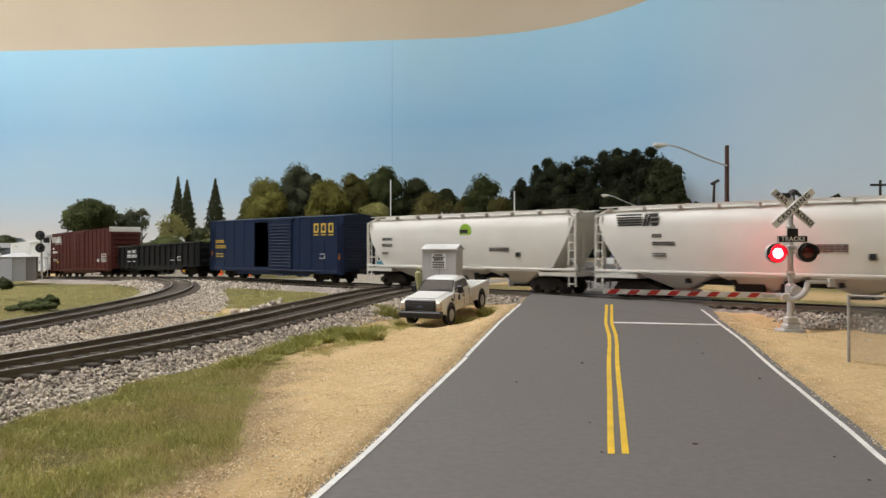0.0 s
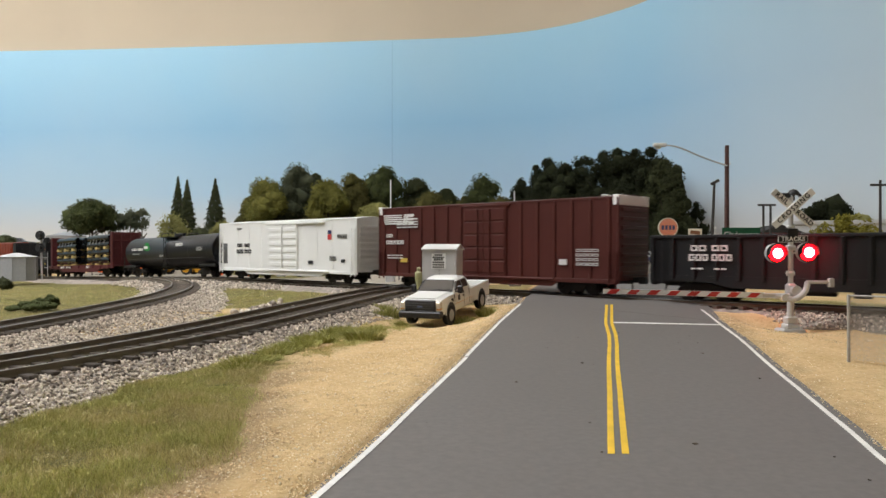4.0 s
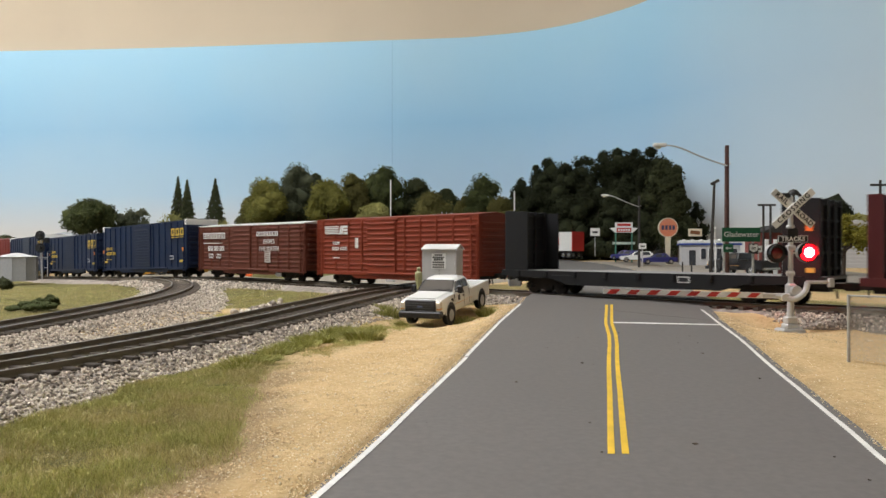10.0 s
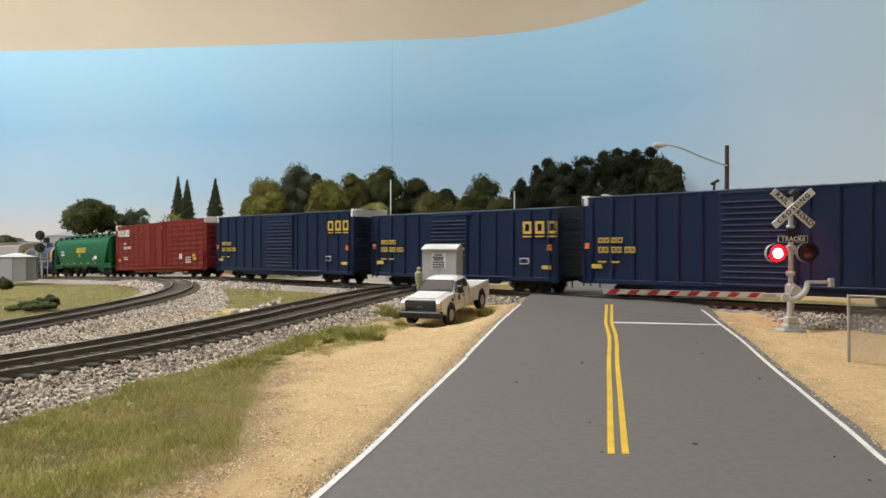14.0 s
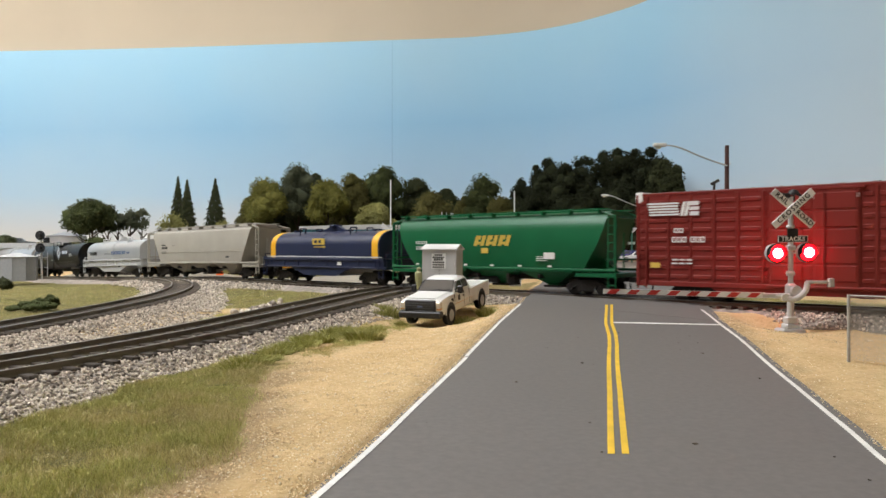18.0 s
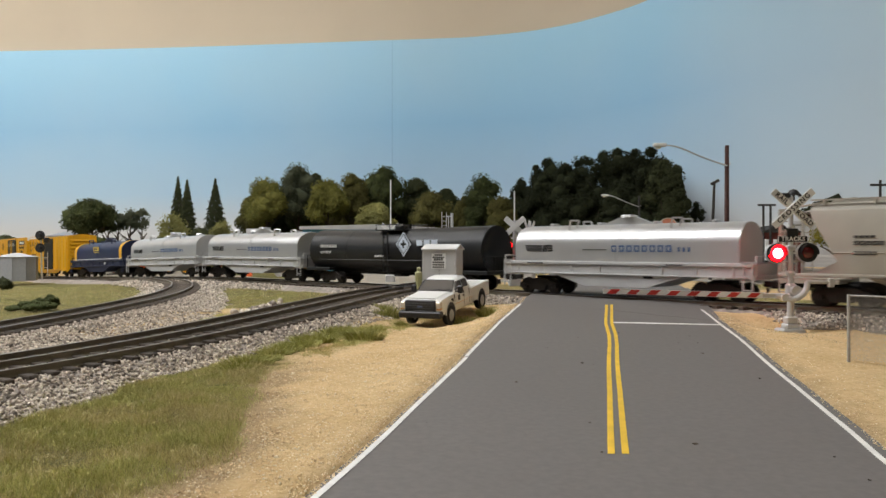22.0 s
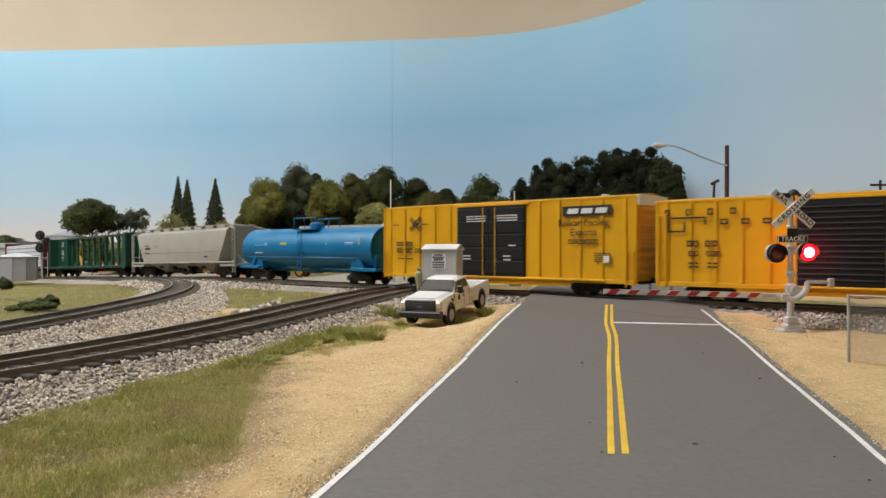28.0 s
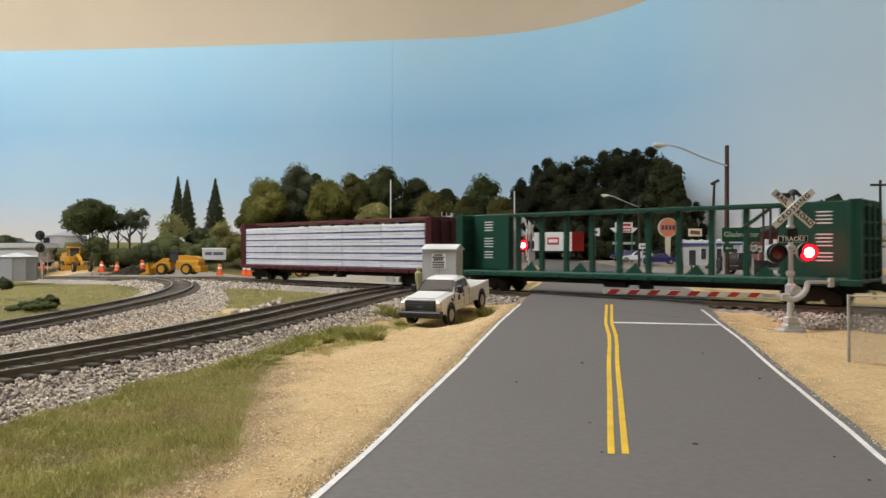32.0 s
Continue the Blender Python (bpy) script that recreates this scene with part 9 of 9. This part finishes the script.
car, L, x1 = centerbeam(507.6, 486.2, M_MAROON, "maroon centerbeam flatcar loaded with wrapped lumber", True)
M_WRAP = material("white_lumber_wrap", (0.70, 0.71, 0.74), 0.45, vary=0.08, grain=5, blotch=2.0, per=0.07)
M_WRAPBLUE = paint("blue_wrap_stripe", (0.055, 0.06, 0.22), 0.5)
tiers, packs = 12, 5
for k in range(packs):
    a = -x1 + 0.62 + k * (L - 1.24) / packs
    b = a + (L - 1.24) / packs - 0.05
    me = fix(Shape().soft(a, b, -1.42, -0.14, 0.012, 0.232, 0.03).mesh("wrapped_pack"))
    me.materials.append(M_WRAP)
    st = fix(Shape().box(a + 0.02, b - 0.02, -1.435, -0.2, -0.035, 0.055).mesh("wrap_stripe"))
    st.materials.append(M_WRAPBLUE)
    for i in range(tiers):
        z = 1.2 + i * 0.2375
        for turn in (0, 180):
            bn = part("wrapped_pack", me, M_WRAP, car, at=P(0, 0, z, turn))
            if i % 2 == 0:
                part("wrap_stripe", st, M_WRAPBLUE, bn)
    for dx in (0.25, 0.5, 0.75):
        x = a + (b - a) * dx
        part("strap", Shape().line([(x, -1.44, 1.2), (x, -1.44, 4.05), (x, -0.4, 4.07)], 0.018, 4), M_LETTER_W, car)

# ---- trees and bushes ----
TET_V = np.array([(0.94, 0, -0.33), (-0.47, 0.82, -0.33), (-0.47, -0.82, -0.33), (0, 0, 1)]) * 1.25
TET_F = np.array([(0, 2, 1), (0, 1, 3), (1, 2, 3), (2, 0, 3)])

M_BARK = material("tree_bark", (0.075, 0.055, 0.04), 0.9, vary=0.3, grain=10)


def leaf_paint(name, c):
    d = tuple(v * 0.84 for v in c)
    l = tuple(min(1, v * 1.14) for v in c)
    return island_material(name, ((0.0, d), (0.5, c), (1.0, l)), 0.9, grain=1.2)


LEAVES = {
    "dark": leaf_paint("dark_foliage", (0.055, 0.062, 0.026)),
    "forest": leaf_paint("deep_foliage", (0.026, 0.031, 0.013)),
    "green": leaf_paint("green_foliage", (0.066, 0.078, 0.026)),
    "olive": leaf_paint("olive_foliage", (0.118, 0.108, 0.032)),
    "yellow": leaf_paint("yellow_green_foliage", (0.175, 0.165, 0.038)),
    "light": leaf_paint("light_foliage", (0.27, 0.255, 0.085)),
    "grey": leaf_paint("grey_green_foliage", (0.085, 0.094, 0.055)),
    "bright": leaf_paint("autumn_yellow_foliage", (0.24, 0.21, 0.03)),
}


def tree(px, top, bottom, wide, depth, kind, ground=None, n=8600, gaps=0.0, conifer=False, name="tree", leaf=0.135):
    """A tree seen at px: crown between top and bottom, wide across, on the ground at that depth."""
    x = (px - 784) / 1340 * depth
    zg = ground_z(x, depth)
    z1, z0 = W(px, top, depth)[2], W(px, bottom, depth)[2]
    z0 = max(z0, zg + 0.1)
    r = wide * (1.1 if kind == "forest" else 1.2) / 1340 * depth / 2
    label = {"forest": "dense dark green tree with a ragged crown", "dark": "dark green bushy model tree", "green": "mid-green leafy model tree", "olive": "olive-green leafy model tree", "yellow": "yellow-green leafy model tree", "light": "pale green bushy model tree", "grey": "grey-green tall model tree", "bright": "yellow-leaved tree with open branches"}[kind]
    if conifer:
        label = "dark narrow conifer with drooping branches"
    if name == "bush":
        label = "low leafy %s bush" % {"dark": "dark green", "forest": "deep green", "green": "mid-green", "olive": "olive-green", "yellow": "yellow-green", "light": "pale green", "grey": "grey-green", "bright": "yellow"}[kind]
    t = thing(name, P(x, depth, zg), label, name, "trees of the layout" if name == "tree" else "bushes of the layout")
    h = z1 - zg
    base = z0 - zg
    if name == "tree":
        trunk = Shape().rod((0, 0, -0.4), (0.1 * r, 0, base + (h - base) * 0.45), 0.05 * r + 0.12, 7, 0.05)
        for k in range(6):
            a = k * 1.05 + px
            s = base * 0.6 + (h - base) * (0.05 + 0.08 * k)
            trunk.rod((0.03 * r, 0, s), (math.cos(a) * r * 0.6, math.sin(a) * r * 0.6, s + (h - base) * 0.3), 0.03 * r + 0.05, 5, 0.03)
        part("trunk", trunk, M_BARK, t)
    pts = []
    if conifer:
        u = rng.random(n) ** 0.7
        a = rng.uniform(0, 2 * math.pi, n)
        tier = 0.75 + 0.35 * np.abs(np.sin(u * 34 + rng.normal(0, 0.25, n)))
        rr = r * u * tier * rng.uniform(0.35, 1.0, n)
        pts = np.stack([rr * np.cos(a), rr * np.sin(a), h - u * (h - base) - rr * 0.25], -1)
        sizes = leaf * rng.uniform(0.5, 1.1, n)
    else:
        # the crown is a cluster of uneven blobs
        blobs = []
        m = 20
        for k in range(m):
            a = rng.uniform(0, 2 * math.pi)
            v = (k + 0.5) / m
            if kind == "forest":
                spread = r * 0.62 * math.sin(math.pi * (0.22 + 0.66 * v)) * rng.uniform(0.7, 1.15)
                blobs.append((spread * math.cos(a), spread * math.sin(a), base + (h - base) * (0.14 + 0.72 * v), r * rng.uniform(0.3, 0.6)))
                continue
            spread = r * 0.80 * min(1.0, (v + 0.28) / 0.5) * (1 - v) ** 0.5 * rng.uniform(0.75, 1.1)
            blobs.append((spread * math.cos(a), spread * math.sin(a), base + (h - base) * (0.12 + 0.76 * v), r * rng.uniform(0.28, 0.5)))
        if kind == "forest" and name == "tree":
            # ragged twigs stand out over the outline
            for k in range(16):
                a, v = rng.uniform(0, 2 * math.pi), rng.uniform(0.3, 1.0)
                spread = r * 0.95 * math.sqrt(max(0.02, 1 - v * v))
                blobs.append((spread * math.cos(a), spread * math.sin(a), base + (h - base) * v * 0.97, r * rng.uniform(0.12, 0.24)))
        blobs.append((0, 0, h - r * 0.3, r * 0.24))
        blobs.append((0, 0, base + (h - base) * 0.42, r * 0.6))
        B = np.array(blobs)
        pick = rng.integers(0, len(B), n)
        d = rng.normal(0, 1, (n, 3))
        d /= np.linalg.norm(d, axis=1)[:, None]
        q = rng.uniform(0.6 if not gaps else 0.3, 1.06, n)
        if kind == "forest" and name == "tree":
            # the small clumps fray into loose sprays
            q = np.where((pick >= m) & (pick < m + 16), rng.uniform(0.05, 1.7, n), q)
        pts = B[pick, :3] + d * (B[pick, 3] * q)[:, None] * np.array([1, 1, 0.9 if kind == "forest" else 1.1])
        lo, hi = np.min(pts[:, 2]), np.max(pts[:, 2])
        B[:, 2] = base + (B[:, 2] - lo) * (h - base) / (hi - lo)
        pts[:, 2] = base + (pts[:, 2] - lo) * (h - base) / (hi - lo)
        if gaps:
            keep = np.array([noise.noise((p[0] * 0.9, p[1] * 0.9, p[2] * 0.9 + px)) > gaps - 0.35 for p in pts])
            pts = pts[keep]
        sizes = leaf * rng.uniform(0.5, 1.25, len(pts))
    crown = part("crown", lumps("crown", pts, sizes, TET_V, TET_F, 0.35), LEAVES[kind], t)
    if not gaps and not conifer:
        part("inner_crown", lumps("inner_crown", B[:, :3], B[:, 3] * 0.74, rough=0.3), LEAVES[kind], crown)


for a in ((160, 350, 418, 80, 116, "green"), (190, 362, 412, 36, 119, "dark", None, 3000), (228, 367, 412, 50, 121, "grey", None, 3000, 0.22), (250, 368, 406, 30, 121, "grey", None, 1600, 0.22), (208, 372, 408, 26, 121, "grey", None, 1400, 0.22), (9, 415, 442, 44, 118, "dark", None, 1400),):
    tree(*a)
for a in ((470, 312, 402, 76, 131, "yellow"), (526, 285, 392, 74, 135, "grey"), (578, 314, 396, 68, 129, "yellow"), (624, 305, 392, 56, 133, "olive"), (558, 306, 380, 40, 139, "dark"),):
    tree(*a)
for a in ((682, 292, 398, 80, 134, "green"), (738, 314, 398, 66, 138, "dark"), (666, 358, 412, 64, 121, "light"), (766, 338, 412, 72, 124, "olive"), (792, 333, 398, 44, 139, "dark"), (646, 330, 398, 44, 139, "green"),):
    tree(*a)
for a in ((858, 305, 425, 74, 131, "green"), (886, 346, 425, 56, 126, "olive"), (824, 346, 420, 46, 135, "olive"), (925, 314, 420, 48, 136, "forest"),):
    tree(*a)
for a in ((448, 345, 420, 50, 137, "olive"), (500, 352, 420, 70, 140, "dark"), (548, 350, 420, 70, 140, "green"), (600, 345, 420, 70, 140, "olive"), (650, 348, 420, 66, 141, "dark"), (708, 345, 420, 70, 141, "forest"), (755, 350, 420, 60, 141, "dark"), (808, 355, 420, 60, 139, "dark"), (842, 352, 420, 60, 137, "green"), (900, 350, 425, 60, 133, "dark"),):
    tree(*a)
for a in ((968, 277, 440, 74, 128, "forest"), (1004, 284, 440, 70, 125, "forest"), (1034, 275, 440, 70, 128, "forest"), (1066, 266, 440, 74, 123, "forest"), (1094, 261, 440, 70, 121, "forest"), (1124, 263, 440, 72, 118, "forest"), (1150, 259, 445, 66, 115, "forest"), (1176, 281, 445, 76, 111, "dark"), (1198, 291, 450, 56, 109, "dark"), (948, 292, 420, 44, 130, "forest"),):
    tree(*a)
for a in ((946, 330, 446, 64, 126, "forest"), (990, 335, 446, 80, 124, "forest"), (1050, 325, 446, 84, 122, "forest"), (1105, 325, 446, 84, 117, "forest"), (1150, 330, 450, 80, 113, "forest"), (1232, 355, 450, 40, 112, "forest", None, 1800),):
    tree(*a)
for a in ((1464, 350, 412, 78, 100, "forest"), (1516, 380, 402, 60, 97, "light", None, 1000),):
    tree(*a)
for a in ((315, 312, 412, 34, 134), (331, 318, 412, 36, 131), (381, 315, 412, 42, 132)):
    tree(*a, "dark", None, 3000, 0.0, True, leaf=0.17)
for a in ((303, 374, 436, 56, 125, "light", None, 3000, 0.1), (391, 388, 440, 44, 125, "light", None, 2400, 0.1), (170, 416, 448, 44, 112, "green", None, 1000), (258, 431, 466, 62, 110, "dark", None, 1400), (352, 400, 440, 46, 128, "dark", None, 1200), (415, 410, 462, 60, 118, "olive", None, 1400), (520, 420, 466, 70, 116, "olive", None, 1400), (345, 430, 466, 60, 116, "green", None, 1000), (210, 440, 470, 80, 117, "green", None, 1000), (60, 440, 470, 60, 116, "green", None, 1000)):
    tree(*a, name="bush")
for a in ((845, 425, 462, 80, 122, "green", None, 1200), (440, 415, 462, 40, 120, "green", None, 1600), (590, 440, 470, 40, 118, "olive", None, 1600), (1075, 425, 455, 90, 119, "forest", None, 1800), (985, 425, 455, 90, 125, "forest", None, 1800), (300, 425, 455, 90, 121, "green", None, 1800), (130, 436, 462, 80, 120, "olive", None, 1200), (375, 425, 458, 70, 123, "green", None, 1400), (620, 410, 452, 70, 126, "olive", None, 1400), (720, 405, 450, 80, 127, "olive", None, 1400), (905, 420, 455, 60, 124, "green", None, 1200)):
    tree(*a, name="bush")
# the yellow tree by the grey warehouse stands alone, so its limbs show
tree(1491, 379, 448, 104, 74, "bright", None, 3200, 0.25, leaf=0.15)
for a in ((24, 541, 556, 24, 41.6), (48, 533, 556, 30, 42), (70, 526, 555, 28, 42.2), (90, 521, 554, 26, 42.4), (84, 534, 556, 30, 41.7), (58, 538, 558, 28, 41.2)):
    tree(*a, "green", None, 1500, 0.0, False, "bush", 0.06)
tree(8, 490, 512, 24, 52, "dark", None, 700, 0.0, False, "bush", 0.09)

# tufts of tall grass at the roadside
M_TUFT = island_material("tuft_green", ((0.0, (0.20, 0.205, 0.05)), (0.4, (0.37, 0.37, 0.105)), (0.75, (0.50, 0.485, 0.17)), (1.0, (0.64, 0.59, 0.29))), 0.85, grain=3)
for px, py, depth, w, h in ((645, 598, 28.0, 1.3, 0.75), (560, 600, 27.5, 1.6, 0.5), (694, 556, 35.6, 0.7, 0.75), (672, 542, 37.5, 1.0, 0.6), (822, 562, 34.9, 1.0, 0.6), (862, 544, 36.6, 0.9, 0.75), (625, 592, 28.6, 1.0, 0.55), (530, 606, 26.4, 1.3, 0.45), (655, 552, 36.4, 0.8, 0.4), (585, 600, 28.8, 1.3, 0.45), (545, 606, 27.4, 1.2, 0.42), (512, 614, 26.2, 1.2, 0.38), (612, 594, 29.6, 1.2, 0.5), (484, 624, 24.8, 1.2, 0.36), (664, 584, 30.6, 0.8, 0.5), (680, 552, 35.6, 0.8, 0.45), (570, 612, 27.6, 0.9, 0.3), (465, 636, 23.4, 1.2, 0.36), (420, 652, 21.6, 1.2, 0.36), (600, 590, 29.5, 1.3, 0.5), (440, 640, 22.6, 1.4, 0.45), (500, 615, 25.5, 1.3, 0.45), (710, 575, 32.5, 0.5, 0.4)):
    x = (px - 784) / 1340 * depth
    n = 620
    a, q = rng.uniform(0, 2 * math.pi, n), np.sqrt(rng.random(n))
    out = np.stack([np.cos(a) * q * w * 0.5, np.sin(a) * q * w * 0.3, np.zeros(n)], -1)
    pts = np.array([x, depth, ground_z(x, depth) - 0.03]) + out
    tall = h * rng.uniform(0.5, 1.05, n) * (1 - 0.45 * q)
    tips = np.stack([out[:, 0] * 0.8, out[:, 1] * 0.8], -1) / 0.35
    tagged(part("grass_tuft", blades("grass_tuft", pts, tall, 0.011, 0.22, tips), M_TUFT), "tuft of tall olive-green grass on sand", "grass tuft", "grass tufts by the road")


# ---- what moves ----
def run(t):
    """Distance that the train has run."""
    return lerp(t, [0, 28, 29, 30, 31, 32], [0, 408.2, 423.4, 438.9, 456.4, 474.3])


def car_pose(s, half):
    a, b = main_at(s + half)[0], main_at(s - half)[0]
    way = (b - a).normalized()
    mid = (a + b) / 2
    side = Vector((0, 0, 1)).cross(way).normalized()
    up = way.cross(side)
    m = Matrix((way, side, up)).transposed().to_4x4()
    m.translation = mid * K
    return m


def beat(t):
    """Turns of the flasher relay: whole numbers light the right lamp, halves the left one."""
    return t + lerp(t, [0, 4.5, 11, 12, 18, 21.5, 26.5, 28.1, 29.2, 32], [-0.091, -0.5, -0.925, -1.075, -1.5, -2.0, -2.5, -2.6, -2.7, -2.92])


def motions():
    ticks = np.arange(0, 32.001, 1 / 30)
    for lamp, lit_at, dark_at, left in BULBS:
        def glows(t):
            return any(((beat(t + d) % 1.0) >= 0.5) == left for d in (-0.05, 0.05))

        states = [glows(t) for t in ticks]
        rows = [(0.0, P(*(lit_at if states[0] else dark_at)))]
        for i in range(1, len(ticks)):
            if states[i] != states[i - 1]:
                rows.append((ticks[i - 1], P(*(lit_at if states[i - 1] else dark_at))))
                rows.append((ticks[i], P(*(lit_at if states[i] else dark_at))))
        rows.append((32.0, P(*(lit_at if states[-1] else dark_at))))
        walk(lamp, rows)
    for car, s, half in MOV:
        walk(car, [(t, car_pose(s - run(t), half)) for t in range(33)])


motions()
